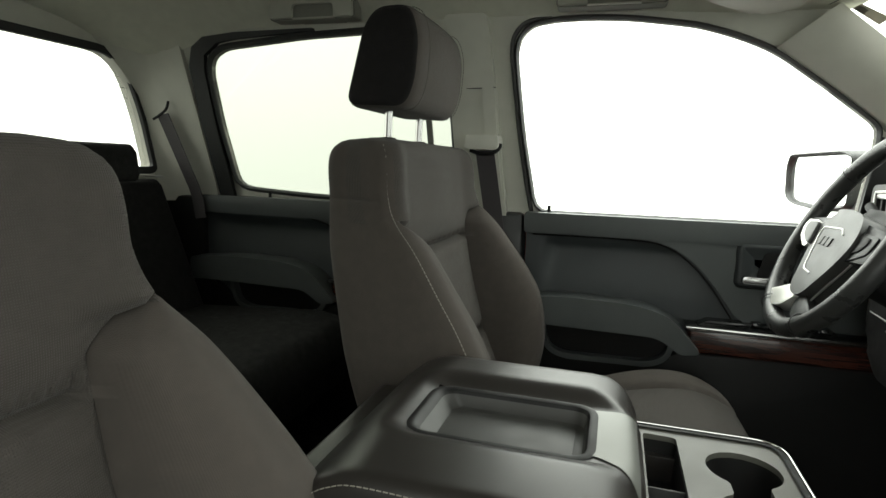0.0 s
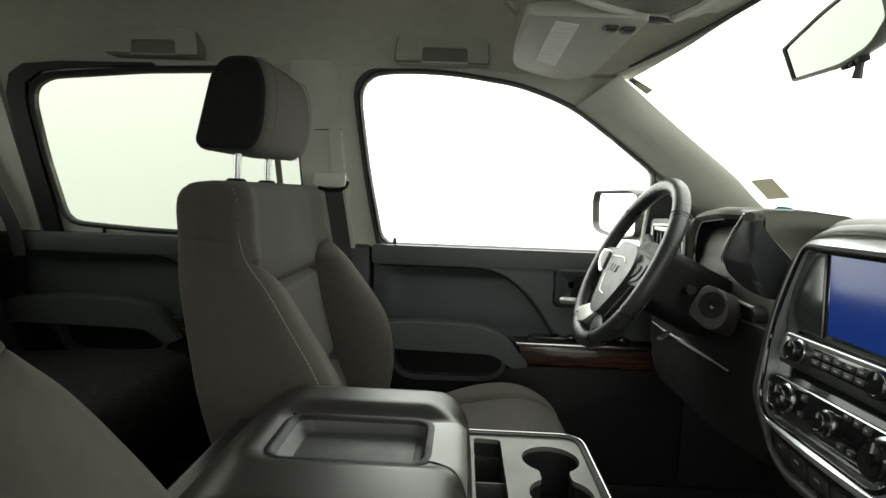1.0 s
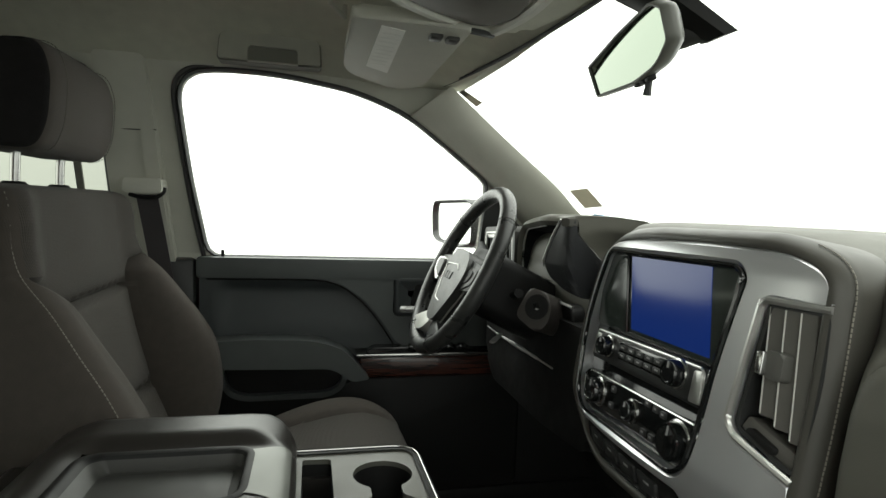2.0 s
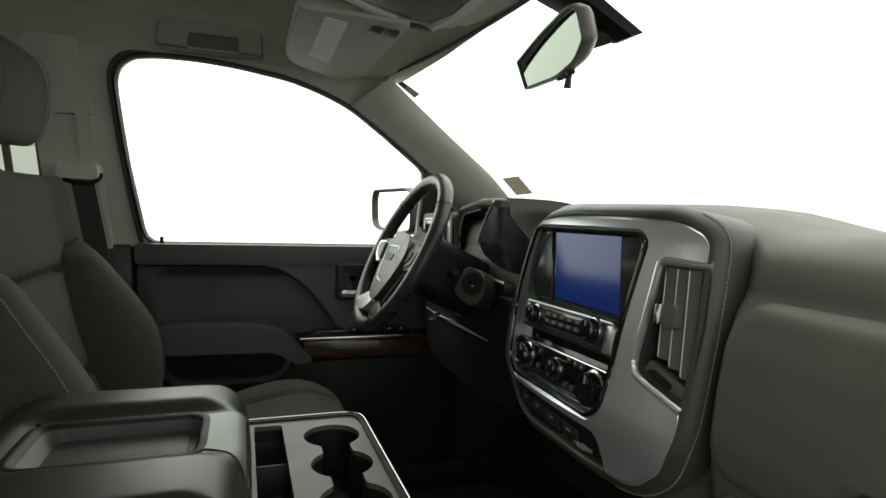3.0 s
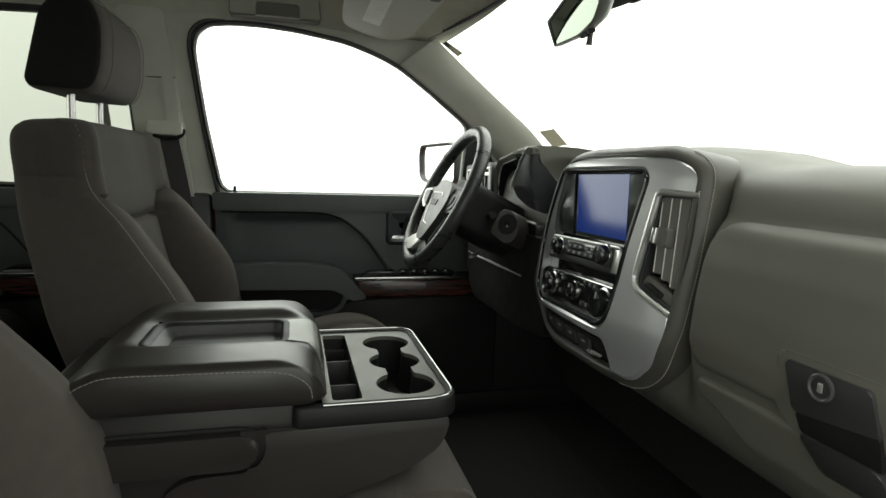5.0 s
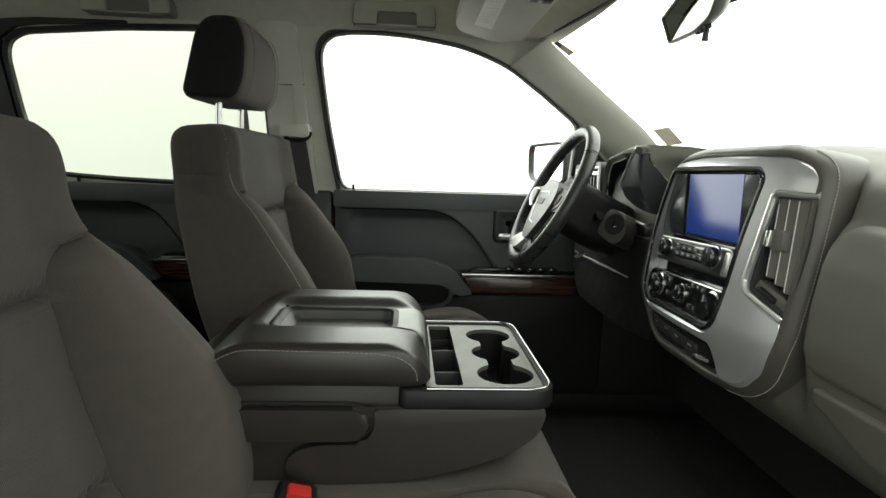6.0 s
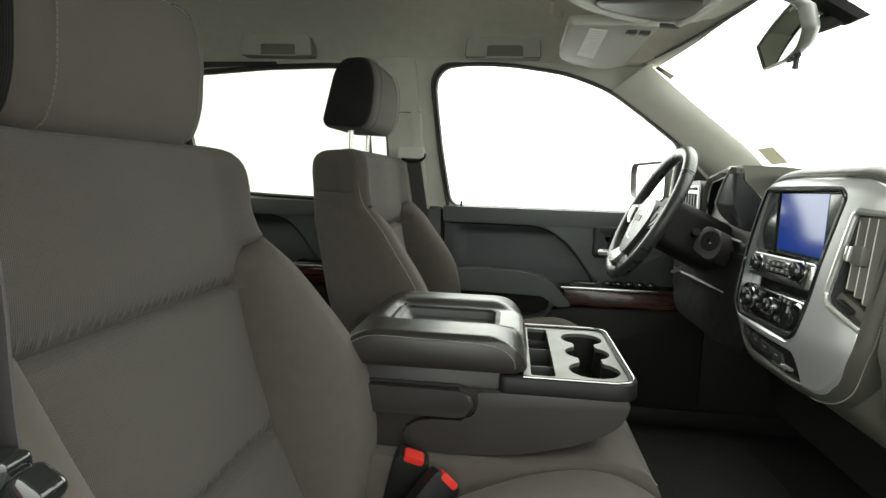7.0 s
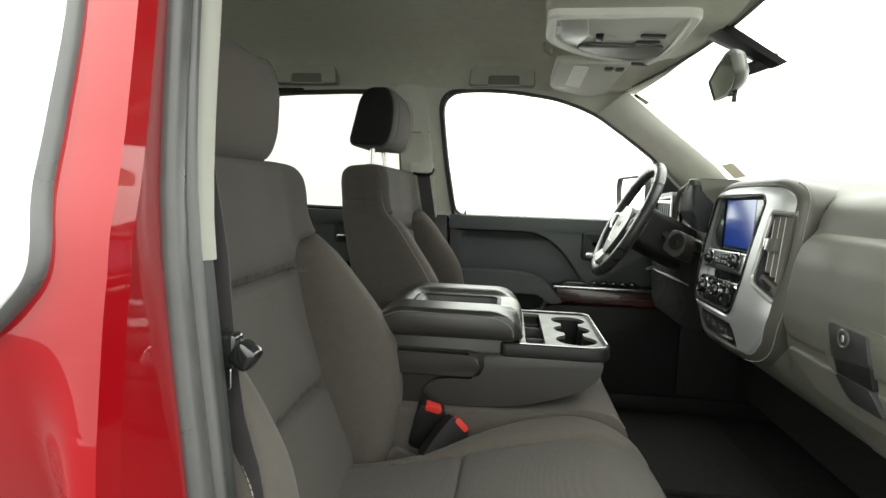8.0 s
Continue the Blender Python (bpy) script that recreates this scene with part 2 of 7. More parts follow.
def frame_ring(bm, outer, inner, a, b, plane="xz", m=None):
    """A ring between two outlines of the same number of points, from a to b."""
    f = MAPS[plane]
    rows = [[bm.verts.new(f(u, v, w)) for u, v in o] for o, w in ((outer, a), (outer, b), (inner, b), (inner, a))]
    k = len(outer)
    for r in range(4):
        p, q = rows[r], rows[(r + 1) % 4]
        for i in range(k):
            bm.faces.new((p[i], p[(i + 1) % k], q[(i + 1) % k], q[i]))
    if m is not None:
        bmesh.ops.transform(bm, matrix=m, verts=[v for r in rows for v in r])
    return bm


def shrink(outline, d):
    """The outline moved inwards by d, point by point (counted round its own turning)."""
    k = len(outline)
    area = sum(outline[i][0] * outline[(i + 1) % k][1] - outline[(i + 1) % k][0] * outline[i][1] for i in range(k))
    s = 1 if area > 0 else -1
    out = []
    for i in range(k):
        a, p, b = Vector(outline[i - 1]), Vector(outline[i]), Vector(outline[(i + 1) % k])
        t = (b - a)
        t = t / (t.length or 1)
        out.append((p.x - t.y * d * s, p.y + t.x * d * s))
    return out


def sheet(bm, outer, holes, a, b, fmap, chamfer=0.0):
    """A plate with holes: outlines in (u, v), thickness from a to b, put in place by fmap(u, v, w)."""
    loops = [outer, *holes]
    layers = []
    near = [shrink(outer, chamfer)] + [shrink(h, -chamfer) for h in holes] if chamfer else loops
    for w in (a, b):
        es, vs = [], []
        for lp in near if w == a else loops:
            ring = [bm.verts.new((u, v, 0)) for u, v in lp]
            vs.append(ring)
            es += [bm.edges.new((ring[i], ring[(i + 1) % len(ring)])) for i in range(len(ring))]
        bmesh.ops.triangle_fill(bm, use_beauty=True, use_dissolve=False, edges=es, normal=(0, 0, 1))
        layers.append((vs, w))
    (va, wa), (vb, wb) = layers
    if chamfer:
        mid = [[bm.verts.new((u, v, 0)) for u, v in lp] for lp in loops]
        layers.append((mid, a + chamfer if b > a else a - chamfer))
        for ra, rb in zip(va, mid):
            for i in range(len(ra)):
                j = (i + 1) % len(ra)
                bm.faces.new((ra[i], ra[j], rb[j], rb[i]))
        va = mid
    for ra, rb in zip(va, vb):
        for i in range(len(ra)):
            j = (i + 1) % len(ra)
            bm.faces.new((ra[i], ra[j], rb[j], rb[i]))
    for vs, w in layers:
        for ring in vs:
            for v in ring:
                v.co = fmap(v.co.x, v.co.y, w)
    return bm


def tube(bm, pts, r, n=8, closed=False, flat=1.0, up=(0, 0, 1)):
    """A round (or, with flat, oval) rod along points."""
    pts = [Vector(p) for p in pts]
    k = len(pts)
    rings = []
    for i, p in enumerate(pts):
        a = pts[i - 1] if (i > 0 or closed) else p
        b = pts[(i + 1) % k] if (i < k - 1 or closed) else p
        t = (b - a).normalized()
        s = t.cross(Vector(up))
        if s.length < 1e-4:
            s = t.cross(Vector((1, 0.2, 0)))
        s.normalize()
        u = s.cross(t)
        ri = r[i] if isinstance(r, (list, tuple)) else r
        rings.append([bm.verts.new(p + s * ri * math.cos(2 * math.pi * j / n) + u * ri * flat * math.sin(2 * math.pi * j / n)) for j in range(n)])
    for i in range(k if closed else k - 1):
        p, q = rings[i], rings[(i + 1) % k]
        for j in range(n):
            bm.faces.new((p[j], p[(j + 1) % n], q[(j + 1) % n], q[j]))
    if not closed:
        bm.faces.new(rings[0][::-1])
        bm.faces.new(rings[-1])
    return bm


def loft(bm, rings, caps=True, closed=True):
    vs = [[bm.verts.new(p) for p in r] for r in rings]
    n = len(vs[0])
    for p, q in zip(vs, vs[1:]):
        for j in range(n if closed else n - 1):
            bm.faces.new((p[j], p[(j + 1) % n], q[(j + 1) % n], q[j]))
    if caps and closed:
        bm.faces.new(vs[0][::-1])
        bm.faces.new(vs[-1])
    return vs


def lathe(bm, profile, m, n=24):
    """Turns (radius, height) round the z axis of m."""
    rings = [[m @ Vector((r * math.cos(2 * math.pi * j / n), r * math.sin(2 * math.pi * j / n), h)) for j in range(n)] for r, h in profile]
    loft(bm, rings)
    return bm


def curve(pts, n=6):
    """A smooth line (Catmull-Rom) through points."""
    pts = [Vector(p) for p in pts]
    out = []
    for i in range(len(pts) - 1):
        p0, p1, p2, p3 = pts[max(i - 1, 0)], pts[i], pts[i + 1], pts[min(i + 2, len(pts) - 1)]
        for j in range(n):
            t = j / n
            out.append(0.5 * (2 * p1 + (p2 - p0) * t + (2 * p0 - 5 * p1 + 4 * p2 - p3) * t * t + (3 * p1 - p0 - 3 * p2 + p3) * t ** 3))
    out.append(pts[-1])
    return out


def spline_table(table, z):
    """Rows (z, values...) joined by one smooth curve; the values at z."""
    if z <= table[0][0]:
        return table[0][1:]
    if z >= table[-1][0]:
        return table[-1][1:]
    i = max(k for k in range(len(table) - 1) if table[k][0] <= z)
    a, b = table[i], table[i + 1]
    p, q = table[max(i - 1, 0)], table[min(i + 2, len(table) - 1)]
    h = b[0] - a[0]
    s = (z - a[0]) / h
    out = []
    for c in range(1, len(a)):
        m0 = (b[c] - p[c]) / (b[0] - p[0]) * h
        m1 = (q[c] - a[c]) / (q[0] - a[0]) * h
        out.append((2 * s ** 3 - 3 * s * s + 1) * a[c] + (s ** 3 - 2 * s * s + s) * m0 + (3 * s * s - 2 * s ** 3) * b[c] + (s ** 3 - s * s) * m1)
    return tuple(out)


def stitches(bm, pts, pitch=0.0052, length=0.0038, r=0.0007):
    """Short thread dashes along a line."""
    pts = [Vector(p) for p in pts]
    d = 0.0
    nxt = 0.0
    for a, b in zip(pts, pts[1:]):
        seg = (b - a).length
        if seg < 1e-6:
            continue
        t = (b - a) / seg
        while nxt < d + seg:
            p = a + t * (nxt - d)
            tube(bm, [p - t * length / 2, p + t * length / 2], r, 5)
            nxt += pitch
        d += seg
    return bm


def smooth01(x):
    x = max(0.0, min(1.0, x))
    return x * x * (3 - 2 * x)


def side_y(z):
    """Half width of the cab's side: upright below the window sill, leaning in above it."""
    return 0.765 - 0.36 * max(0.0, z - 0.62)


# ---- the booth floor and the cab's shell ----
bm = bmesh.new()
box(bm, (-8.5, -8.5, -0.86), (8.5, 8.5, -0.80), 0.01)
alone("ground", bm, BOOTHFLOOR, "grey concrete floor of a white photo booth", "floor", "structure")

bm = bmesh.new()
box(bm, (-0.98, -0.80, -0.06), (1.20, 0.80, 0.0), 0.01)
alone("floor", bm, CARPET, "black carpeted cab floor", "floor", "structure")

bm = bmesh.new()
box(bm, (-0.93, -0.72, -0.80), (1.18, 0.72, -0.062), 0.02)
alone("underbody", bm, BLACK, "black underbody of the truck on the booth floor", "underbody", "structure")

bm = bmesh.new()
prism(bm, [(1.12, 0.0), (1.02, 0.08), (0.98, 0.36), (1.02, 0.66), (1.16, 0.68), (1.22, 0.0)], -0.80, 0.80, "xz")
alone("wall_front", bm, CARPET, "black carpeted bulkhead under the dashboard", "wall", "structure")


def roof_z(x, y):
    z = 1.108 - 0.105 * (abs(y) / 0.63) ** 6
    z -= 0.105 * (max(0.0, x - 0.22) / 0.39) ** 2.2
    z -= 0.10 * (max(0.0, -x - 0.55) / 0.36) ** 2
    return max(z, 0.997 if x > -0.6 else 0.955)


def headliner():
    bm = bmesh.new()
    xs = [-0.93 + 1.545 * i / 50 for i in range(51)]
    ys = [-0.635 + 1.27 * j / 48 for j in range(49)]
    lower = [[bm.verts.new((x + (0.02 * (1 - (y / 0.6) ** 2) if x > 0.5 else 0), y, roof_z(x, y))) for y in ys] for x in xs]
    upper = [[bm.verts.new((x + (0.02 * (1 - (y / 0.6) ** 2) if x > 0.5 else 0), y * 1.04, roof_z(x, y) + 0.045)) for y in ys] for x in xs]
    for i in range(50):
        for j in range(48):
            bm.faces.new((lower[i][j], lower[i][j + 1], lower[i + 1][j + 1], lower[i + 1][j]))
            bm.faces.new((upper[i][j], upper[i + 1][j], upper[i + 1][j + 1], upper[i][j + 1]))
    for i in range(50):
        for j in (0, 48):
            bm.faces.new((lower[i][j], lower[i + 1][j], upper[i + 1][j], upper[i][j]))
    for j in range(48):
        for i in (0, 50):
            bm.faces.new((lower[i][j], lower[i][j + 1], upper[i][j + 1], upper[i][j]))
    return bm


alone("ceiling", headliner(), HEADCLOTH, "warm grey cloth headliner of the cab", "ceiling", "structure")

bm = bmesh.new()
rows = []
for i in range(25):
    x = -1.0 + 1.66 * i / 24
    rows.append([(x, y, roof_z(min(x, 0.6), y * 0.92) + 0.055 + 0.012 * (1 - (y / 0.72) ** 2)) for y in [-0.72 + 1.44 * j / 20 for j in range(21)]])
loft(bm, rows, caps=False, closed=False)
bmesh.ops.solidify(bm, geom=bm.faces[:], thickness=-0.006)
alone("roof_skin", bm, RED, "red painted outer roof panel of the truck", "roof", "structure")

# side windows, outlines in (x, z)
WIN_F = [(0.083, 0.622), (0.057, 0.793), (0.048, 0.89), (0.044, 0.945), (0.053, 0.972), (0.076, 0.989), (0.12, 0.995), (0.19, 0.996), (0.26, 0.992),
         (0.375, 0.977), (0.45, 0.955), (0.508, 0.931), (0.602, 0.870), (0.682, 0.814), (0.693, 0.802), (0.696, 0.78), (0.699, 0.628), (0.697, 0.622)]
WIN_R = [(-0.690, 0.648), (-0.697, 0.80), (-0.692, 0.915), (-0.680, 0.945), (-0.645, 0.964), (-0.43, 0.981), (-0.25, 0.987), (-0.15, 0.986), (-0.118, 0.975),
         (-0.106, 0.94), (-0.104, 0.66), (-0.115, 0.632), (-0.36, 0.631), (-0.50, 0.635), (-0.62, 0.642)]


WIN_F = fillet(WIN_F, 0.03, 3)
WIN_R = fillet(WIN_R, 0.03, 3)


def left(u, v, w):
    return (u, side_y(v) + w, v)


def right(u, v, w):
    return (u, -side_y(v) - w, v)


bm = bmesh.new()
sheet(bm, [(-0.93, 0.58), (1.06, 0.58), (0.93, 0.712), (0.60, 0.984), (0.585, 1.02), (-0.93, 1.02)], [WIN_F, WIN_R], 0.0, 0.014, left)
alone("wall_left", bm, TRIM, "light grey upper cab side with two window openings", "wall", "structure")
bm = bmesh.new()
box(bm, (-0.95, 0.80, -0.30), (1.10, 0.87, 0.60), 0.02)
alone("body_side", bm, RED, "red painted outer body side below the windows", "car body", "structure")

bm = bmesh.new()
box(bm, (-0.95, 0.735, -0.01), (1.20, 0.86, 0.055), 0.012)
alone("door_sill", bm, BLACK, "black plastic door sill cover", "door sill", "structure")
for y0, y1, x0 in ((0.745, 0.80, 0.815), (-0.80, -0.745, 0.93)):
    bm = bmesh.new()
    box(bm, (x0, y0, 0.0), (1.20, y1, 0.70), 0.01)
    alone("kick_panel", bm, BLACK, "black footwell side panel", "footwell panel", "structure")

bm = bmesh.new()
box(bm, (-0.95, 0.728, 0.0), (-0.785, 0.81, 0.615), 0.012)
alone("trim", bm, BLACK, "black rear corner side trim", "side trim", "structure")

# rubber frames and panes of the left windows
for win, hole, back, wide, glass, lab in (("window_1", WIN_F, 0.058, 0.008, GLASS, "clear driver's door window in black rubber"),
                                          ("window_2", WIN_R, -0.745, 0.012, TINTED, "privacy-tinted rear door window in black rubber")):
    w = thing(win, (hole[0][0], 0.77, 0.62), lab, "window", kind="structure")
    outer = shrink(hole, -wide)
    outer = [(u, max(v, 0.585)) for u, v in outer]
    bm = bmesh.new()
    k = len(hole)
    rows = [[bm.verts.new(left(u, v, d)) for u, v in o] for o, d in ((outer, -0.004), (shrink(hole, -wide * 0.4), -0.010), (hole, -0.004), (hole, 0.012))]
    for p, q in zip(rows, rows[1:]):
        for i in range(k):
            bm.faces.new((p[i], p[(i + 1) % k], q[(i + 1) % k], q[i]))
    part("window_frame", bm, WINDOW_RUBBER, w, "dark grey rubber window seal")
    bm = bmesh.new()
    prism(bm, shrink(hole, -0.01), 0.0, 0.004, "xz")
    for v in bm.verts:
        v.co.y = side_y(v.co.z) + 0.009 + v.co.y
    ob = part("pane", bm, glass, w)
    ob.visible_shadow = glass is TINTED

# round grey seal up the rear edge of the driver's door opening
bm = bmesh.new()
tube(bm, curve([left(u, v, -0.003) for u, v in ((0.072, 0.618), (0.058, 0.70), (0.046, 0.793), (0.037, 0.89), (0.033, 0.945), (0.041, 0.976), (0.066, 0.996), (0.110, 1.003))], 5), [0.0050] * 30 + [0.0045, 0.004, 0.003, 0.002, 0.001, 0.001], 8)
alone("trim", bm, SEAL, "grey rubber seal up the driver's door opening", "door seal", "structure", 60)
bm = bmesh.new()
tube(bm, curve([left(u, v, -0.0225) for u, v in ((-0.090, 0.874), (-0.04, 0.874), (0.001, 0.8755))], 3), 0.0012, 6)
alone("trim", bm, RUBBER, "thin joint across the centre pillar cover", "joint", "structure")

# dark rear channel of the back door's window, and the bar in front
bm = bmesh.new()
sheet(bm, [(-0.745, 0.60), (-0.702, 0.60), (-0.708, 0.80), (-0.703, 0.915), (-0.692, 0.952), (-0.650, 0.977), (-0.60, 0.9835), (-0.40, 0.9945), (-0.40, 0.999), (-0.60, 0.997), (-0.685, 0.990), (-0.722, 0.970), (-0.742, 0.930), (-0.750, 0.80)], [], -0.012, 0.0, left)
alone("trim", bm, RUBBER, "black rear edge seal of the back door opening", "seal", "structure")
bm = bmesh.new()
sheet(bm, [(-0.163, 0.62), (-0.150, 0.62), (-0.150, 0.99), (-0.163, 0.99)], [], 0.002, 0.008, left)
alone("trim", bm, TRIM_DIMMED, "grey upright guide bar in the rear door window", "window bar", "structure")

# left centre pillar cover with its groove
bm = bmesh.new()
sheet(bm, fillet([(-0.088, 0.575), (0.022, 0.575), (0.005, 0.80), (-0.012, 1.01), (-0.10, 1.01)], 0.012), [], -0.022, 0.0, left)
alone("trim", bm, TRIM, "light grey centre pillar cover", "pillar trim", "structure")
bm = bmesh.new()
sheet(bm, fillet([(-0.02, 0.64), (0.014, 0.62), (0.004, 0.76), (0.0, 0.875), (-0.026, 0.875)], 0.004), [], -0.032, -0.022, left)
alone("trim", bm, TRIM, "raised belt slot panel on the centre pillar", "pillar trim", "structure")
bm = bmesh.new()
box(bm, (-0.10, 0.735, 0.0), (0.058, 0.80, 0.615), 0.012)
alone("trim", bm, PLASTIC, "dark lower centre pillar cover", "pillar trim", "structure")


def a_pillar(side):
    w = [(0.500, 0.935), (0.602, 0.872), (0.692, 0.810), (0.78, 0.735), (0.86, 0.66), (0.90, 0.60)]
    g = [(0.580, 0.594, 0.998), (0.707, 0.600, 0.897), (0.829, 0.605, 0.804), (0.885, 0.610, 0.752), (0.960, 0.615, 0.690), (1.00, 0.62, 0.64)]
    wc = curve([(x, side_y(z) - 0.001, z) for x, z in w], 5)
    gc = curve(g, 5)
    rows = []
    for a, b in zip(wc, gc):
        row = []
        for j in range(9):
            s = j / 8
            p = a.lerp(b, s)
            p = p + Vector((-0.35, -1, -0.25)).normalized() * 0.016 * math.sin(math.pi * s) ** 0.7
            row.append((p.x, side * p.y, p.z))
        back = b + Vector((0.006, 0.03, -0.006))
        row.append((back.x, side * back.y, back.z))
        back = a + Vector((0.02, 0.03, 0.0))
        row.append((back.x, side * back.y, back.z))
        rows.append(row)
    bm = bmesh.new()
    loft(bm, rows)
    return bm


alone("trim", a_pillar(1), TRIM, "light grey windscreen pillar trim beside the driver", "pillar trim", "structure", 60)
alone("trim", a_pillar(-1), TRIM, "light grey windscreen pillar trim at the open doorway", "pillar trim", "structure", 60)
bm = bmesh.new()
tube(bm, [(0.508, 0.652, 0.9335), (0.53, 0.63, 0.955), (0.556, 0.61, 0.978)], 0.0012, 6)
alone("trim", bm, RUBBER, "thin joint between headliner and pillar trim", "joint", "structure")


def screen_x(y, z):
    return 0.585 + (0.99 - z) / 0.81 + 0.07 * (1 - (y / 0.6) ** 2)


w = thing("window_3", (0.95, 0, 0.68), "wide clear curved windscreen", "windscreen", kind="structure")
bm = bmesh.new()
rows = []
for i in range(13):
    z = 0.665 + (1.012 - 0.665) * i / 12
    rows.append([(screen_x(y, z) + 0.004, y, z) for y in [-0.61 + 1.22 * j / 24 for j in range(25)]])
loft(bm, rows, caps=False, closed=False)
bmesh.ops.solidify(bm, geom=bm.faces[:], thickness=-0.005)
part("pane", bm, GLASS, w).visible_shadow = False
bm = bmesh.new()
tube(bm, [(screen_x(y, 1.0) - 0.008, y, 1.0) for y in [-0.6 + 1.2 * j / 24 for j in range(25)]], 0.0035, 6)
part("window_frame", bm, RUBBER, w, "thin black edge along the windscreen head")
bm = bmesh.new()
prism(bm, [(0.96, 0.64), (1.3, 0.58), (1.3, 0.64), (1.02, 0.69)], -0.80, 0.80, "xz")
alone("trim", bm, BLACK, "black cowl panel below the windscreen", "cowl", "structure")

# back wall with the rear window
HOLE = fillet([(-0.688, 0.682), (0.688, 0.682), (0.655, 0.82), (0.60, 0.952), (-0.60, 0.952), (-0.655, 0.82)], [0.02, 0.02, 0.05, 0.09, 0.09, 0.05])
bm = bmesh.new()
sheet(bm, [(-0.74, 0.55), (0.74, 0.55), (0.72, 1.05), (-0.72, 1.05)], [HOLE], -0.94, -0.90, lambda u, v, d: (d, u, v))
alone("wall_back", bm, TRIM, "light grey back wall of the cab round the rear window", "wall", "structure")
bm = bmesh.new()
box(bm, (-0.96, -0.80, 0.0), (-0.91, 0.80, 0.60), 0.01)
alone("wall_back", bm, CARPET, "black lower back wall of the cab", "wall", "structure")
w = thing("window_4", (-0.92, 0, 0.68), "rear window with fine heating wires", "window", kind="structure")
bm = bmesh.new()
prism(bm, shrink(HOLE, -0.008), -0.925, -0.920, "yz")
part("pane", bm, BACKGLASS, w)
bm = bmesh.new()
frame_ring(bm, shrink(HOLE, -0.012), shrink(HOLE, 0.006), -0.905, -0.895, "yz")
part("window_frame", bm, RUBBER, w)
bm = bmesh.new()
for k in range(9):
    z = 0.71 + 0.024 * k
    tube(bm, [(-0.918, -0.63, z), (-0.918, 0.63, z)], 0.0006, 4)
part("heating_wire", bm, RUBBER, w)

# left rear corner pillar
bm = bmesh.new()
rows = []
for i in range(9):
    z = 0.60 + 0.42 * i / 8
    y0 = side_y(z)
    edge = 0.688 - 0.033 * max(0, (z - 0.682) / 0.138) if z < 0.82 else 0.655 - 0.10 * ((z - 0.82) / 0.13) ** 1.5
    rows.append([(-0.755, y0 - 0.012, z), (-0.80, y0 - 0.018, z), (-0.85, y0 - 0.022, z), (-0.885, min(edge + 0.03, y0 - 0.03), z), (-0.897, edge + 0.004, z), (-0.93, edge + 0.01, z), (-0.93, y0 + 0.04, z), (-0.755, y0 + 0.04, z)])
loft(bm, rows)
alone("trim", bm, TRIM, "light grey rear corner pillar trim", "pillar trim", "structure", 50)


# ---- passenger side: painted centre pillar, seal, closed rear door ----
PILLAR = [  # z, skin x, skin y, edge x, jamb x, jamb y, seal x, seal y, cover x, cover y
    (-0.30, 0.050, 0.880, 0.060, 0.100, 0.790, 0.110, 0.760, 0.115, 0.75),
    (0.00, 0.050, 0.885, 0.060, 0.095, 0.790, 0.103, 0.760, 0.105, 0.75),
    (0.46, 0.048, 0.882, 0.058, 0.042, 0.770, 0.049, 0.740, 0.056, 0.73),
    (0.55, 0.0455, 0.876, 0.060, 0.026, 0.760, 0.034, 0.730, 0.042, 0.72),
    (0.65, 0.0435, 0.860, 0.057, 0.010, 0.749, 0.018, 0.719, 0.026, 0.709),
    (0.72, 0.033, 0.830, 0.048, -0.001, 0.730, 0.005, 0.700, 0.016, 0.690),
    (0.83, 0.0105, 0.780, 0.030, -0.013, 0.700, -0.009, 0.671, 0.007, 0.662),
    (1.00, -0.024, 0.705, -0.008, -0.034, 0.645, -0.030, 0.617, -0.012, 0.608),
    (1.06, -0.040, 0.675, -0.03, -0.045, 0.620, -0.042, 0.595, -0.024, 0.585),
]
ZS = [-0.30 + 1.34 * i / 30 for i in range(31)]
bm = bmesh.new()
loft(bm, [[(sx - 0.005, -sy + 0.026, z), (jx + 0.008, -jy - 0.02, z), (jx, -jy, z), (jx - 0.03, -jy, z), (jx - 0.08, -sy + 0.07, z), (sx - 0.05, -sy + 0.045, z), (sx - 0.02, -sy + 0.034, z)]
          for z in ZS for _, sx, sy, e, jx, jy, qx, qy, cx, cy in [(0, *spline_table(PILLAR, z))]])
alone("pillar", bm, RED, "red painted centre door pillar of the truck", "door pillar", "structure", 50)
bm = bmesh.new()
rows = []
for z in ZS:
    sx, sy, e, jx, jy, qx, qy, cx, cy = spline_table(PILLAR, z)
    prof = [(jx + 0.001 + 0.0125 * math.cos(radians(a)), -jy + 0.005 + 0.0125 * math.sin(radians(a))) for a in range(-110, 21, 13)]  # round bulb
    dx = qx - jx
    prof += [(jx + 0.008 + dx * 0.4, -jy + 0.0125), (jx + 0.008 + dx * 0.4, -jy + 0.0135), (jx + 0.0125 + dx * 0.5, -jy + 0.0155), (jx + 0.0125 + dx * 0.6, -jy + 0.0195),
             (jx + 0.007 + dx * 0.75, -jy + 0.0225), (qx + 0.004, -qy - 0.0055), (qx + 0.004, -qy), (qx - 0.02, -qy + 0.002), (jx - 0.02, -jy)]
    rows.append([(x, y, z) for x, y in prof])
loft(bm, rows)
alone("trim", bm, SEAL, "grey rubber door seal along the pillar", "door seal", "structure", 60)
bm = bmesh.new()
rows = []
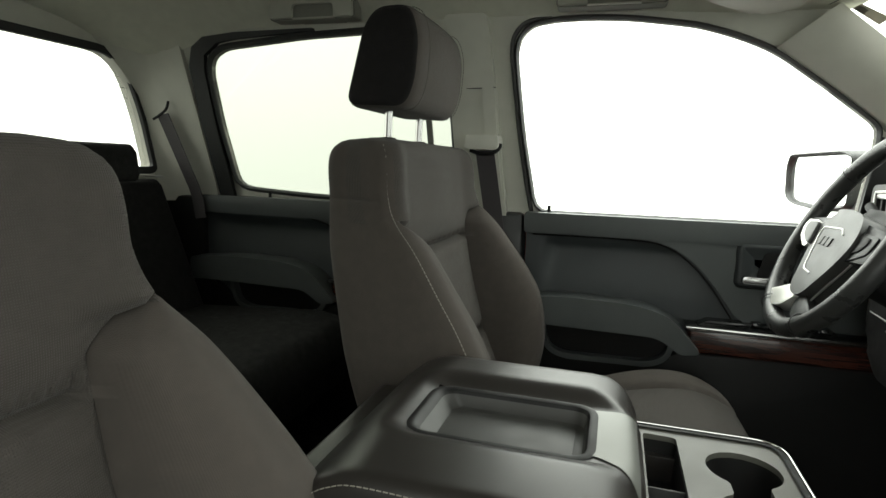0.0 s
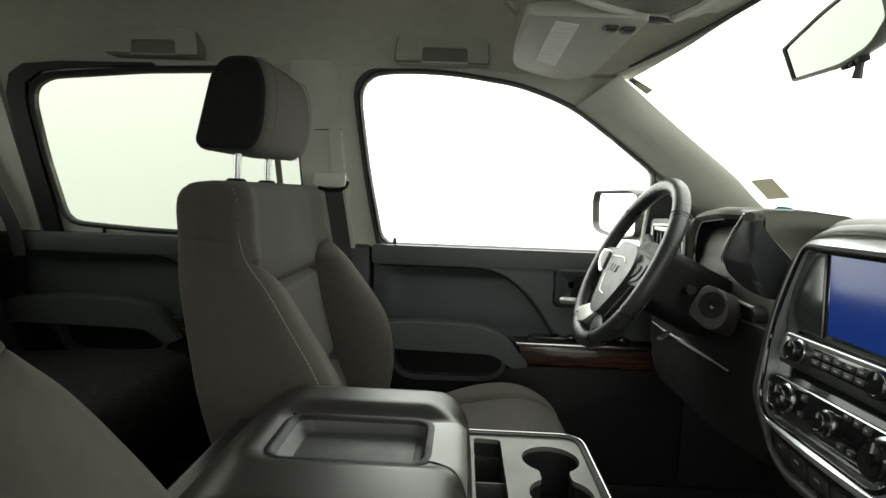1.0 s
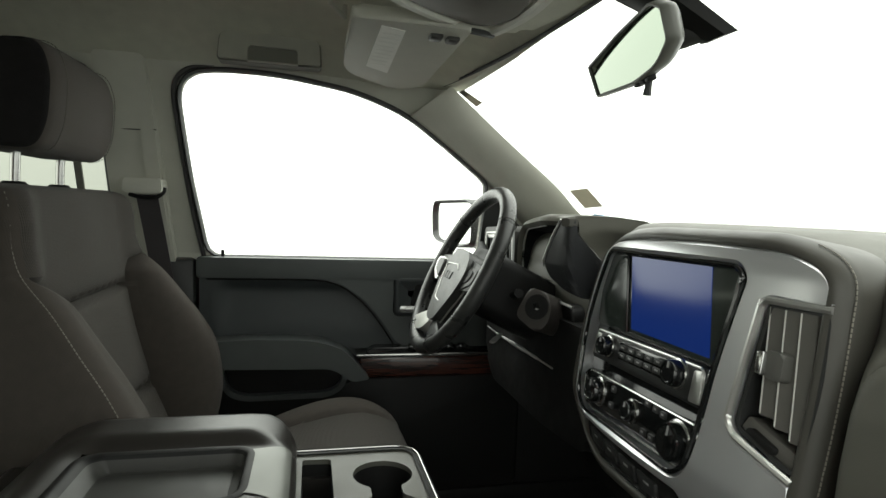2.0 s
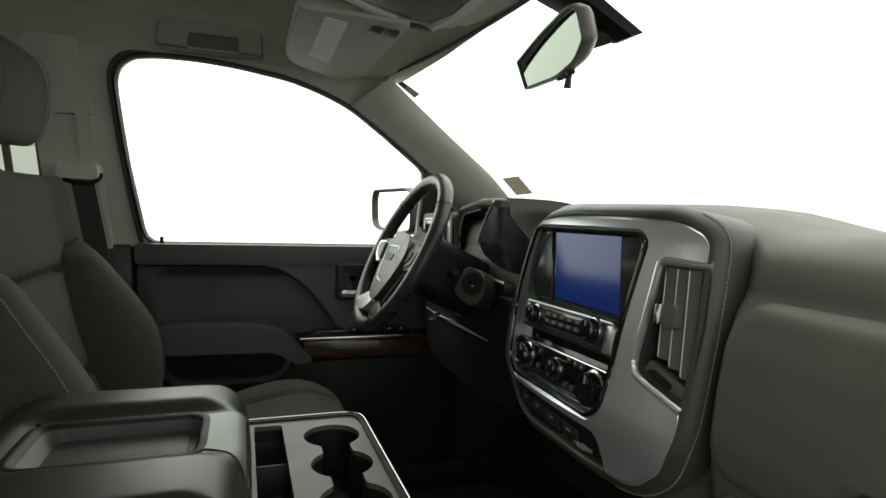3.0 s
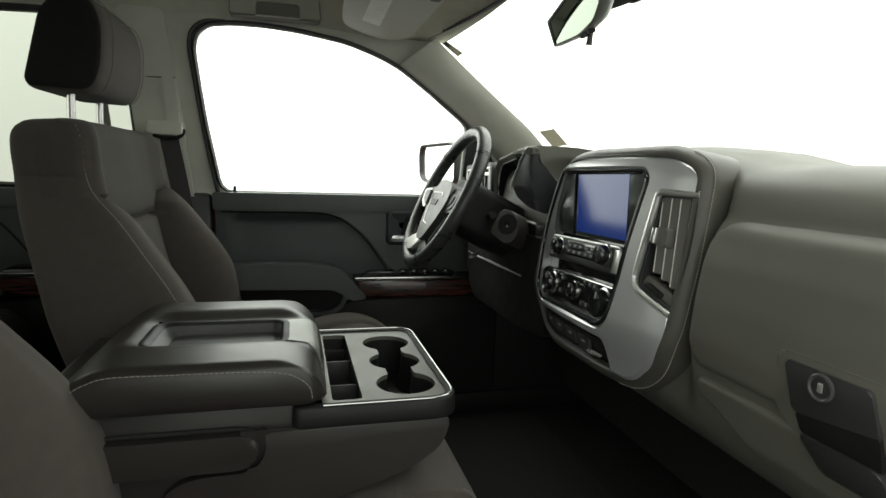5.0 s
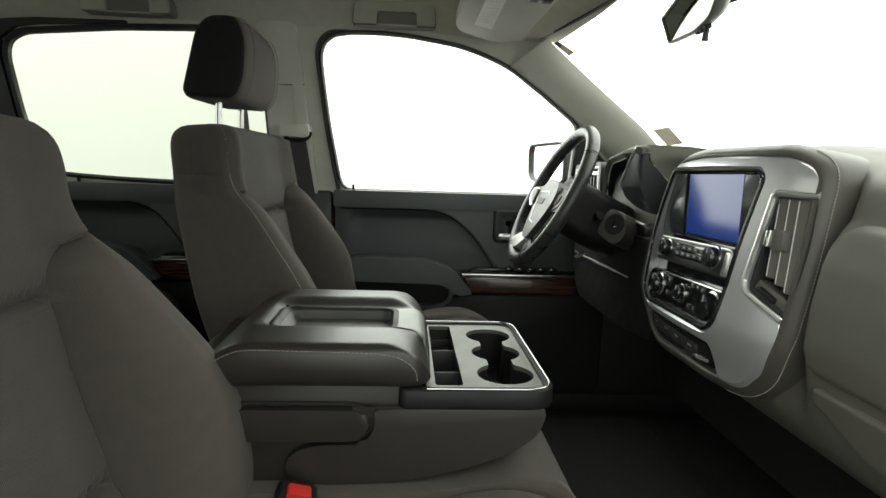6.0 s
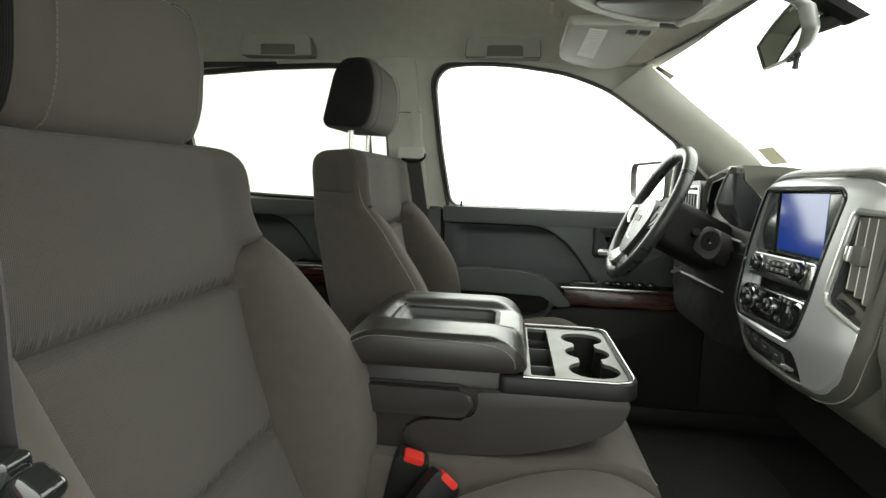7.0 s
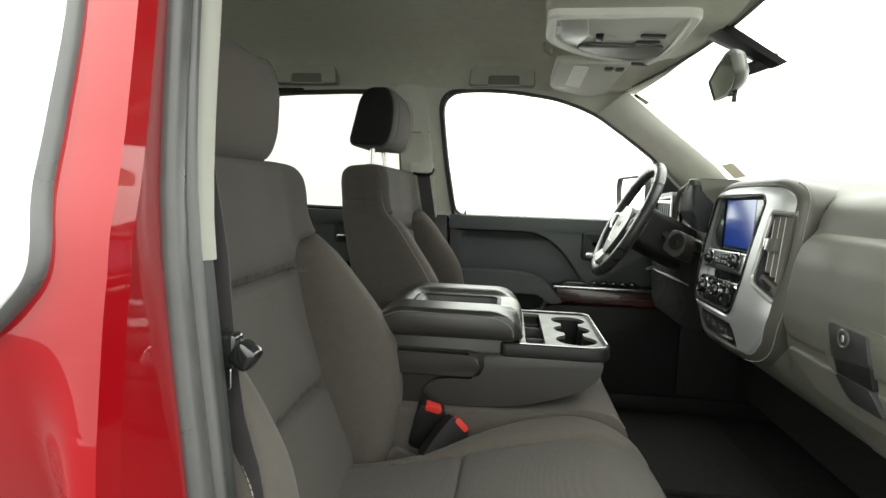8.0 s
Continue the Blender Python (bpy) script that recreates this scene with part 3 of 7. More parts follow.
for z in [0.63 + 0.40 * i / 12 for i in range(13)]:
    sx, sy, e, jx, jy, qx, qy, cx, cy = spline_table(PILLAR, z)
    rows.append([(qx, -qy - 0.001, z), (cx - 0.002, -cy - 0.002, z), (cx, -cy + 0.004, z), (cx - 0.01, -cy + 0.02, z), (cx - 0.10, -cy + 0.03, z), (cx - 0.12, -cy + 0.01, z), (qx - 0.1, -qy - 0.005, z)])
loft(bm, rows)
alone("trim", bm, TRIM_DIMMED, "light grey upper centre pillar cover at the doorway", "pillar trim", "structure", 50)
bm = bmesh.new()
rows = []
for z in [0.0 + 0.632 * i / 12 for i in range(13)]:
    sx, sy, e, jx, jy, qx, qy, cx, cy = spline_table(PILLAR, z)
    rows.append([(qx, -qy - 0.001, z), (cx - 0.004, -cy - 0.002, z), (cx - 0.003, -cy + 0.004, z), (cx - 0.012, -cy + 0.016, z), (cx - 0.12, -cy + 0.025, z), (cx - 0.14, -cy + 0.01, z), (qx - 0.13, -qy - 0.005, z)])
loft(bm, rows)
alone("trim", bm, PLASTIC, "dark lower centre pillar cover at the doorway", "pillar trim", "structure", 50)


def skin_y(z):
    return spline_table(PILLAR, z)[1]


def skin_roll(x, z):
    """How far the door skin rolls inwards towards its front edge and tucks in below the belt."""
    edge = spline_table(PILLAR, z)[0]
    s = min(1.0, max(0.0, (edge - 0.006 - x) / 0.038))
    tuck = 0.42 * max(0.0, 0.612 - z) ** 2 / (0.03 + max(0.0, 0.612 - z)) * s * s * (3 - 2 * s)
    return 0.011 * max(0.0, (x - edge + 0.055) / 0.055) ** 2 + min(tuck, 0.07)


door = thing("rear_door", (-0.4, -0.86, -0.2), "closed red rear door with a grey-framed window", "car door")
front = [(spline_table(PILLAR, z)[0], z) for z in ZS]
WIN_P = [tuple(p) for p in curve([(-0.020, 0.599), (-0.010, 0.6035), (-0.001, 0.6115), (0.0075, 0.6220), (0.0140, 0.6325), (0.0165, 0.6440), (0.0152, 0.6580), (0.0112, 0.6730), (0.0075, 0.6880), (0.0038, 0.7105), (0.000, 0.734), (-0.005, 0.7645), (-0.0125, 0.801), (-0.028, 0.86), (-0.045, 0.92), (-0.062, 0.965), (-0.09, 0.985)], 4)] + fillet([(-0.64, 0.985), (-0.66, 0.596), (-0.04, 0.593)], [0.03, 0.03, 0.01], 5)
bm = bmesh.new()
sheet(bm, [(-0.80, -0.30)] + front + [(-0.80, 1.04)], [WIN_P], 0.0, 0.02, lambda u, v, d: (u, d, v))
for _ in range(10):
    long = [e for e in bm.edges if e.calc_length() > (0.007 if 0.38 < (e.verts[0].co.z + e.verts[1].co.z) / 2 < 0.85 else 0.02) and max(v.co.x for v in e.verts) > -0.05 and max(v.co.z for v in e.verts) > 0.05]
    if not long or len(bm.faces) > 40000:
        break
    bmesh.ops.subdivide_edges(bm, edges=long, cuts=1)
    bmesh.ops.triangulate(bm, faces=[f for f in bm.faces if len(f.verts) > 3])
for v in bm.verts:
    v.co.y += skin_roll(v.co.x, v.co.z) - skin_y(v.co.z)
part("door_skin", bm, RED, door, angle=50)
bm = bmesh.new()
k = len(WIN_P)
rows = [[bm.verts.new((u, skin_roll(u, v) - skin_y(v) + d, v)) for u, v in o] for o, d in ((WIN_P, 0.004), (WIN_P, -0.007), (shrink(WIN_P, 0.0045), -0.009), (shrink(WIN_P, 0.0095), -0.002), (shrink(WIN_P, 0.0095), 0.017))]
for p, q in zip(rows, rows[1:]):
    for i in range(k):
        bm.faces.new((p[i], p[(i + 1) % k], q[(i + 1) % k], q[i]))
part("window_frame", bm, SEAL, door, "grey rubber moulding round the window", angle=70)
bm = bmesh.new()
prism(bm, shrink(WIN_P, 0.004), 0.0, 0.004, "xz")
bmesh.ops.triangulate(bm, faces=bm.faces[:])
for _ in range(7):
    long = [e for e in bm.edges if e.calc_length() > 0.02]
    if not long or len(bm.faces) > 20000:
        break
    bmesh.ops.subdivide_edges(bm, edges=long, cuts=1)
    bmesh.ops.triangulate(bm, faces=[f for f in bm.faces if len(f.verts) > 3])
for v in bm.verts:
    v.co.y += 0.019 - sum(skin_y(v.co.z + 0.012 * k) for k in range(-4, 5)) / 9
part("pane", bm, DOORGLASS, door, "privacy-tinted glass", angle=30)
bm = bmesh.new()
prism(bm, fillet([(-0.14, 0.50), (-0.14, 0.54), (-0.36, 0.54), (-0.36, 0.50)], 0.012), -0.925, -0.905, "xz", 0.006)
part("handle", bm, RED, door)
bm = bmesh.new()
box(bm, (-0.98, -0.735, 0.0), (-0.10, -0.70, 0.62), 0.01)
part("inner_panel", bm, DOOR_SOFT, door, "dark grey inner door panel")
bm = bmesh.new()
sheet(bm, [(-0.93, 0.58), (-0.10, 0.58), (-0.10, 1.02), (-0.93, 1.02)], [WIN_R], 0.0, 0.05, right)
alone("wall_right", bm, TRIM, "light grey upper cab side behind the doorway", "wall", "structure")
bm = bmesh.new()
prism(bm, fillet([(-0.745, 0.0), (-0.76, -0.04), (-0.87, -0.06), (-0.89, -0.12), (-0.89, -0.30), (-0.74, -0.30)], 0.02), 0.03, 1.10, "yz")
alone("door_sill", bm, RED, "red painted sill under the open doorway", "door sill", "structure")
bm = bmesh.new()
tube(bm, [(-0.03, -0.605, 1.015), (0.15, -0.60, 1.022), (0.40, -0.60, 1.015), (0.56, -0.598, 0.995)], 0.011, 8)
alone("trim", bm, SEAL, "grey rubber seal along the door opening head", "door seal", "structure")


# ---- front seats ----
BACK = [  # z, back x, bolster x, centre x, half width
    (0.19, -0.020, 0.075, 0.050, 0.205),
    (0.26, -0.045, 0.112, 0.060, 0.250),
    (0.33, -0.062, 0.126, 0.034, 0.282),
    (0.38, -0.078, 0.126, 0.014, 0.288),
    (0.45, -0.100, 0.113, -0.006, 0.284),
    (0.50, -0.113, 0.088, -0.018, 0.276),
    (0.55, -0.126, 0.054, -0.028, 0.266),
    (0.60, -0.140, 0.018, -0.036, 0.252),
    (0.64, -0.149, -0.018, -0.042, 0.236),
    (0.67, -0.153, -0.030, -0.046, 0.229),
    (0.705, -0.156, -0.033, -0.050, 0.227),
    (0.728, -0.155, -0.037, -0.052, 0.223),
    (0.742, -0.148, -0.045, -0.057, 0.214),
    (0.749, -0.136, -0.056, -0.066, 0.201),
    (0.752, -0.118, -0.072, -0.078, 0.180),
]


def seam_v(z):
    """Where the seam between insert and bolster runs, as a share of the half width."""
    hw = spline_table(BACK, z)[3]
    return 0.180 / hw * (1 + 0.45 * smooth01((z - 0.600) / 0.065))


def back_ring(z, nf=170):
    xb, xf, xc, hw = spline_table(BACK, z)
    r = min(0.028, (xf - xb) * 0.4)
    hb = hw - 0.024  # the back is narrower than the front
    pts = []
    for j in range(nf + 1):
        sv = min(seam_v(z), 0.965)
        c = -1 + 2 * j / nf
        a = abs(c) / 0.6 * sv if abs(c) < 0.6 else sv + (1 - sv) * (abs(c) - 0.6) / 0.4
        v = math.copysign(a, c)
        y = v * hw
        edge = max(0.0, (a * hw - (hw - r)) / r)
        x = xf - r * (1 - math.sqrt(max(0.0, 1 - edge * edge)))
        sv = seam_v(z)
        flat = 1 - smooth01((a - 0.62) / 0.33)
        up = 1 - flat
        if sv < 0.97:
            u = max(0.0, (a - sv) / (1 - sv))
            puff = math.sqrt(max(0.0, 1 - (1 - min(1.0, u / 0.50)) ** 2))
            k = smooth01((0.97 - sv) / 0.12)
            up = up * (1 - k) + puff * k
        x -= (xf - xc) * (1 - up)
        x -= 0.005 * math.exp(-((a - sv) * hw / 0.0030) ** 2)
        if a < sv:
            for zs, dep in ((0.578, 0.012), (0.385, 0.014)):
                x -= (0.70 * dep * math.exp(-((z - zs) / 0.0040) ** 2) + (0.80 * dep * math.exp(-((z - zs) / 0.018) ** 2) if z > zs else 0.80 * dep * math.exp(-((z - zs) / 0.006) ** 2))) * smooth01((sv - a) / 0.03)
                near = (z - zs) / 0.022
                if 0 < near < 1:
                    x += 0.0017 * math.sin(math.pi * near) * math.sin(2 * math.pi * y / 0.0095 + 9 * z)
            x += 0.0014 * math.sin(33 * y + 2) * math.sin(19 * z + 1)
            x += 0.009 * (1 - (a / sv) ** 2) * min(1, abs(z - 0.578) / 0.05, abs(z - 0.385) / 0.05)
        pts.append((x, y))
    for j in range(1, 5):
        pts.append((xf - r + (xb + r - xf + r) * j / 5, hw + (hb - hw) * j / 5))
    for j in range(0, 6):
        q = math.pi / 2 * j / 5
        pts.append((xb + r - r * math.sin(q), hb - r + r * math.cos(q)))
    for j in range(1, 8):
        pts.append((xb - 0.006 * math.sin(math.pi * j / 8), (hb - r) * (1 - 2 * j / 8)))
    for j in range(0, 6):
        q = math.pi / 2 * (5 - j) / 5
        pts.append((xb + r - r * math.sin(q), -(hb - r + r * math.cos(q))))
    for j in range(4, 0, -1):
        pts.append((xf - r + (xb + r - xf + r) * j / 5, -(hw + (hb - hw) * j / 5)))
    groove = 0.003 * math.exp(-((z - 0.664) / 0.003) ** 2)
    out = []
    for i, (x, y) in enumerate(pts):
        if i > nf:
            y -= math.copysign(min(groove, abs(y)), y) if abs(y) > hb * 0.97 else 0
        out.append((x, y, z))
    return out


CUSH = [  # x, centre z, bolster z, half width
    (0.00, 0.238, 0.240, 0.180),
    (0.06, 0.246, 0.250, 0.182),
    (0.15, 0.264, 0.272, 0.192),
    (0.22, 0.284, 0.298, 0.214),
    (0.30, 0.304, 0.320, 0.236),
    (0.36, 0.316, 0.330, 0.242),
    (0.41, 0.320, 0.330, 0.236),
    (0.455, 0.308, 0.314, 0.226),
    (0.485, 0.288, 0.290, 0.212),
    (0.500, 0.255, 0.255, 0.200),
    (0.502, 0.220, 0.220, 0.196),
]


def cushion_ring(x, nf=90):
    zc, zb, hw = spline_table(CUSH, x)
    low = 0.15
    r = min(0.03, (zb - low) * 0.45)
    pts = []
    for j in range(nf + 1):
        v = -1 + 2 * j / nf
        a = abs(v)
        edge = max(0.0, (a * hw - (hw - r)) / r)
        z = zb - r * (1 - math.sqrt(max(0.0, 1 - edge * edge)))
        sv = 0.155 / hw
        u = max(0.0, (a - sv) / (1 - sv))
        z -= (zb - zc) * (1 - math.sqrt(max(0.0, 1 - (1 - min(1.0, u / 0.5)) ** 2)))
        z -= 0.005 * math.exp(-((a - sv) * hw / 0.0030) ** 2)
        if a < sv:
            z += 0.007 * (1 - (a / sv) ** 2) * min(1, abs(x - 0.20) / 0.05)
            z -= 0.007 * math.exp(-((x - 0.20) / 0.004) ** 2) * smooth01((sv - a) / 0.03)
        pts.append((x, v * hw, z))
    for j in range(1, 5):
        pts.append((x, hw - 0.004 * j, zb - r + (low - zb + r) * j / 4))
    for j in range(1, 6):
        pts.append((x, (hw - 0.016) * (1 - 2 * j / 6), low))
    for j in range(4, 0, -1):
        pts.append((x, -(hw - 0.004 * j), zb - r + (low - zb + r) * j / 4))
    return pts


def front_seat(at, headrest_lift, recline, set_back, drop, label):
    ox, oy, oz = at
    seat = thing("front_seat", (ox, oy, 0.0), label, "car seat", "front seats")

    def put(bm):
        bmesh.ops.translate(bm, verts=bm.verts, vec=(ox, oy, oz))
        return bm

    def lean(bm):
        turn = pose(0.02, 0, 0.34) @ pose(0, 0, 0, 0, -recline, 0) @ pose(-0.02, 0, -0.34)
        bmesh.ops.transform(bm, matrix=pose(-set_back, 0, -drop) @ turn, verts=bm.verts)
        return put(bm)

    # backrest
    bm = bmesh.new()
    zs = sorted({0.19 + 0.562 * i / 80 for i in range(81)} | {0.578 + d for d in (-0.006, -0.003, 0, 0.003, 0.006)} | {0.385 + d for d in (-0.006, -0.003, 0, 0.003, 0.006)}
                | {0.664 + d for d in (-0.003, 0, 0.003)} | {0.578 + d for d in (-0.009, -0.0015, 0.0015, 0.009)} | {0.385 + d for d in (-0.009, -0.0015, 0.0015, 0.009)} | {0.7465, 0.749, 0.7506, 0.7515} | {b + d for b in (0.578, 0.385) for d in (0.012, 0.0155, 0.019, 0.022)})
    loft(bm, [back_ring(z) for z in zs])
    for f in bm.faces:
        c = f.calc_center_median()
        hw = spline_table(BACK, c.z)[3]
        xb, xf = spline_table(BACK, c.z)[:2]
        if c.x > xb + (xf - xb) * 0.30 and abs(c.y) < min(seam_v(c.z), 0.965) * hw:
            f.material_index = 0
        else:
            f.material_index = 1
    back = part("backrest", lean(bm), [CLOTH, CLOTH_SIDE], seat, angle=50)
    for side in ((-1, 1) if oy > 0 else (-1,)):
        line = []
        for i in range(60):
            z = 0.30 + 0.440 * i / 59
            xb, xf, xc, hw = spline_table(BACK, z)
            r = min(0.028, (xf - xb) * 0.4)
            line.append((xf - 0.013, side * (hw - r + math.sqrt(r * r - (r - 0.013) ** 2) + 0.0011), z))
        bm = bmesh.new()
        stitches(bm, line, pitch=0.0058, length=0.0044, r=0.00075)
        part("stitching", lean(bm), THREAD, back, "light thread seam")
    # cushion
    bm = bmesh.new()
    xs = sorted({0.502 * i / 44 for i in range(45)} | {0.2 + d for d in (-0.006, -0.003, 0, 0.003, 0.006)})
    loft(bm, [cushion_ring(x) for x in xs])
    for f in bm.faces:
        c = f.calc_center_median()
        f.material_index = 0 if abs(c.y) < 0.155 else 1
    part("seat_cushion", put(bm), [CLOTH, CLOTH_SIDE], seat, angle=50)
    bm = bmesh.new()
    box(bm, (-0.02, -0.205, 0.08 - oz), (0.44, 0.205, 0.165), 0.02)
    box(bm, (0.02, -0.18, 0.0 - oz), (0.40, -0.14, 0.11), 0.006)
    box(bm, (0.02, 0.14, 0.0 - oz), (0.40, 0.18, 0.11), 0.006)
    part("seat_base", put(bm), BLACK, seat, "black seat frame on two floor rails")
    for side in (-1, 1):
        bm = bmesh.new()
        prism(bm, fillet([(-0.07, 0.19), (0.15, 0.21), (0.14, 0.26), (0.05, 0.30), (-0.05, 0.36), (-0.09, 0.33)], 0.02), side * 0.232, side * 0.248, "xz", 0.005)
        part("side_cover", put(bm), PLASTIC, seat, "dark plastic hinge cover")
    if oy < 0:
        bm = bmesh.new()
        prism(bm, fillet([(0.060, 0.224), (0.076, 0.256), (0.092, 0.250), (0.121, 0.238), (0.114, 0.222), (0.080, 0.214)], 0.006, 4), 0.205, 0.219, "xz", 0.004, 3)
        part("hinge_flap", put(bm), CLOTH_SIDE, seat, "grey cloth flap over the hinge", angle=60)
    # headrest
    dz = headrest_lift
    prof = fillet([(-0.160, 0.800), (-0.052, 0.797), (-0.036, 0.835), (-0.031, 0.905), (-0.046, 0.950), (-0.108, 0.948), (-0.130, 0.922)], [0.02, 0.02, 0.03, 0.03, 0.022, 0.03, 0.03], 5)
    cx = sum(p[0] for p in prof) / len(prof)
    cz = sum(p[1] for p in prof) / len(prof)
    bm = bmesh.new()
    rows = []
    for j in range(25):
        v = -1 + 2 * j / 24
        y = 0.130 * (v if abs(v) < 0.8 else math.copysign(0.8 + 0.2 * math.sin((abs(v) - 0.8) / 0.2 * math.pi / 2), v))
        s = 1 - 0.14 * max(0, (abs(v) - 0.72) / 0.28) ** 3
        bow = 0.008 * (v * v)
        rows.append([(cx + (x - cx) * s - (bow if x > cx else 0), y, cz + (z - cz) * s + dz) for x, z in prof])
    loft(bm, rows)
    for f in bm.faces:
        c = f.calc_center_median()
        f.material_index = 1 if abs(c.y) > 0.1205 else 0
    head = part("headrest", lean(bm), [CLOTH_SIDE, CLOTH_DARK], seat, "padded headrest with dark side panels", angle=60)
    for side in (-1, 1):
        bm = bmesh.new()
        line = [(cx + (x - cx) * 1.001 + (0.0012 if x > cx else 0), side * 0.098, z + dz) for x, z in prof if x > -0.075]
        line.sort(key=lambda p: p[2])
        stitches(bm, line)
        part("stitching", lean(bm), THREAD_DARK, head, "grey thread seam")
    for side in (-1, 1):
        bm = bmesh.new()
        tube(bm, [(-0.108, side * 0.074, 0.72), (-0.106, side * 0.074, 0.79), (-0.102, side * 0.074, 0.83 + dz)], 0.0062, 10)
        part("headrest_post", lean(bm), CHROME, seat, "chrome post")
        bm = bmesh.new()
        lathe(bm, [(0.001, 0), (0.017, 0), (0.017, 0.006), (0.013, 0.010), (0.007, 0.010)], pose(-0.108, side * 0.074, 0.747), 16)
        part("post_collar", lean(bm), BLACK, seat)
    return seat


front_seat((0.0, 0.416, 0.0), 0.0, 0.0, 0.0, 0.0, "dark grey cloth driver's seat with its headrest raised")
front_seat((0.0, -0.416, -0.004), -0.050, 1.0, 0.044, 0.018, "dark grey cloth passenger seat with its headrest down")


# ---- middle seat cushion and folded console ----
mid = thing("middle_seat", (0.25, -0.02, 0.0), "dark grey cloth middle seat cushion under the console", "seat cushion")
bm = bmesh.new()
MIDP = fillet([(0.0, 0.20), (0.0, 0.315), (0.30, 0.318), (0.41, 0.335), (0.455, 0.325), (0.476, 0.29), (0.47, 0.20)], [0.01, 0.02, 0.1, 0.05, 0.03, 0.04, 0.02], 6)
prism(bm, MIDP, -0.186, 0.150, "xz", 0.028, 5)
part("seat_cushion", bm, CLOTH_SIDE, mid, angle=60)
bm = bmesh.new()
stitches(bm, curve([(0.20, -0.1835, 0.3075), (0.30, -0.1835, 0.3115), (0.36, -0.1820, 0.3205), (0.40, -0.1800, 0.3265), (0.435, -0.1770, 0.3275), (0.453, -0.1770, 0.3215), (0.4665, -0.1800, 0.3070)], 8))
part("stitching", bm, THREAD, mid, "light thread seam")
bm = bmesh.new()
box(bm, (0.02, -0.15, 0.0), (0.42, 0.11, 0.205), 0.015)
part("seat_base", bm, BLACK, mid)

CY0, CY1 = -0.168, 0.124
con = thing("console", (0.22, -0.02, 0.31), "dark grey folded console with padded lid and cup holders", "console")
bm = bmesh.new()
prism(bm, fillet([(-0.02, 0.30), (-0.02, 0.438), (0.275, 0.438), (0.275, 0.374), (0.400, 0.374), (0.397, 0.370), (0.392, 0.365), (0.382, 0.359), (0.346, 0.345), (0.290, 0.330), (0.18, 0.318)], [0.01, 0.01, 0.004, 0.003, 0.004, 0.002, 0.004, 0.006, 0.03, 0.06, 0.06], 6), CY0 + 0.011, CY1 - 0.006, "xz", 0.008, 3)
part("body", bm, VINYL, con, angle=55)
for y0, y1 in ((CY0 - 0.0015, CY0 + 0.030), (CY1 - 0.030, CY1 + 0.0015)):
    bm = bmesh.new()
    prism(bm, fillet([(0.226, 0.4125), (0.429, 0.4125), (0.4265, 0.396), (0.418, 0.378), (0.392, 0.359), (0.350, 0.342), (0.294, 0.327), (0.25, 0.3215), (0.18, 0.3175), (0.136, 0.320), (0.117, 0.342), (0.135, 0.360), (0.157, 0.3665), (0.212, 0.368), (0.2265, 0.386)],
                     [0.004, 0.006, 0.02, 0.02, 0.02, 0.03, 0.03, 0.03, 0.03, 0.014, 0.014, 0.014, 0.02, 0.012, 0.012], 5), y0, y1, "xz", 0.0065, 4)
    part("side_panel", bm, VINYL, con, "padded vinyl side", angle=60)
OUT = fillet([(0.20, CY0), (0.431, CY0), (0.431, CY1), (0.20, CY1)], [0.0, 0.034, 0.034, 0.0], 8)
bm = bmesh.new()
rows = [[bm.verts.new((u, v, z)) for u, v in shrink(OUT, d)] for d, z in ((0.0, 0.414), (0.001, 0.400), (0.006, 0.386), (0.014, 0.374), (0.030, 0.362))]
for p, q in zip(rows, rows[1:]):
    for i in range(len(OUT)):
        j = (i + 1) % len(OUT)
        bm.faces.new((p[i], p[j], q[j], q[i]))
part("front_wall", bm, VINYL, con, angle=55)
BAND = fillet([(0.253, CY0 - 0.003), (0.442, CY0 - 0.003), (0.442, CY1 + 0.003), (0.253, CY1 + 0.003)], [0.012, 0.036, 0.036, 0.012], 8)
bm = bmesh.new()
n = len(BAND)
rows = [[bm.verts.new((u, v, z)) for u, v in shrink(BAND, d)] for d, z in ((0.012, 0.4100), (0.004, 0.4100), (0.0012, 0.4120), (0.0, 0.4150), (0.0008, 0.4330), (0.003, 0.4355), (0.012, 0.4355))]
for p, q in zip(rows, rows[1:]):
    for i in range(n):
        bm.faces.new((p[i], p[(i + 1) % n], q[(i + 1) % n], q[i]))
part("band", bm, BLACK, con, "black plastic band", angle=50)


def lobes():
    """Outline of three cup holders that run into one another, in (x, y)."""
    cups = [(0.388, 0.055, 0.034), (0.390, -0.025, 0.034), (0.386, -0.108, 0.036)]
    ys = [0.0885 - 0.232 * j / 60 for j in range(61)]
    rightside, leftside = [], []
    for y in ys:
        w = 0.017 if -0.11 < y < 0.055 else 0.0
        for cx, cy, r in cups:
            if abs(y - cy) < r:
                w = max(w, math.sqrt(r * r - (y - cy) ** 2))
        if w < 0.004:
            continue
        rightside.append((0.388 + w, y))
        leftside.append((0.388 - w, y))
    return rightside + leftside[::-1]


TOP = fillet([(0.286, CY0 + 0.004), (0.434, CY0 + 0.004), (0.434, CY1 - 0.004), (0.286, CY1 - 0.004)], [0.004, 0.03, 0.03, 0.004], 8)
LOB = lobes()
BINS = [fillet([(0.297, a), (0.331, a - 0.002), (0.331, b), (0.297, b)], 0.006, 4) for a, b in ((0.104, -0.148),)]
bm = bmesh.new()
sheet(bm, TOP, [LOB, *BINS], 0.427, 0.433, lambda u, v, d: (u, v, d))
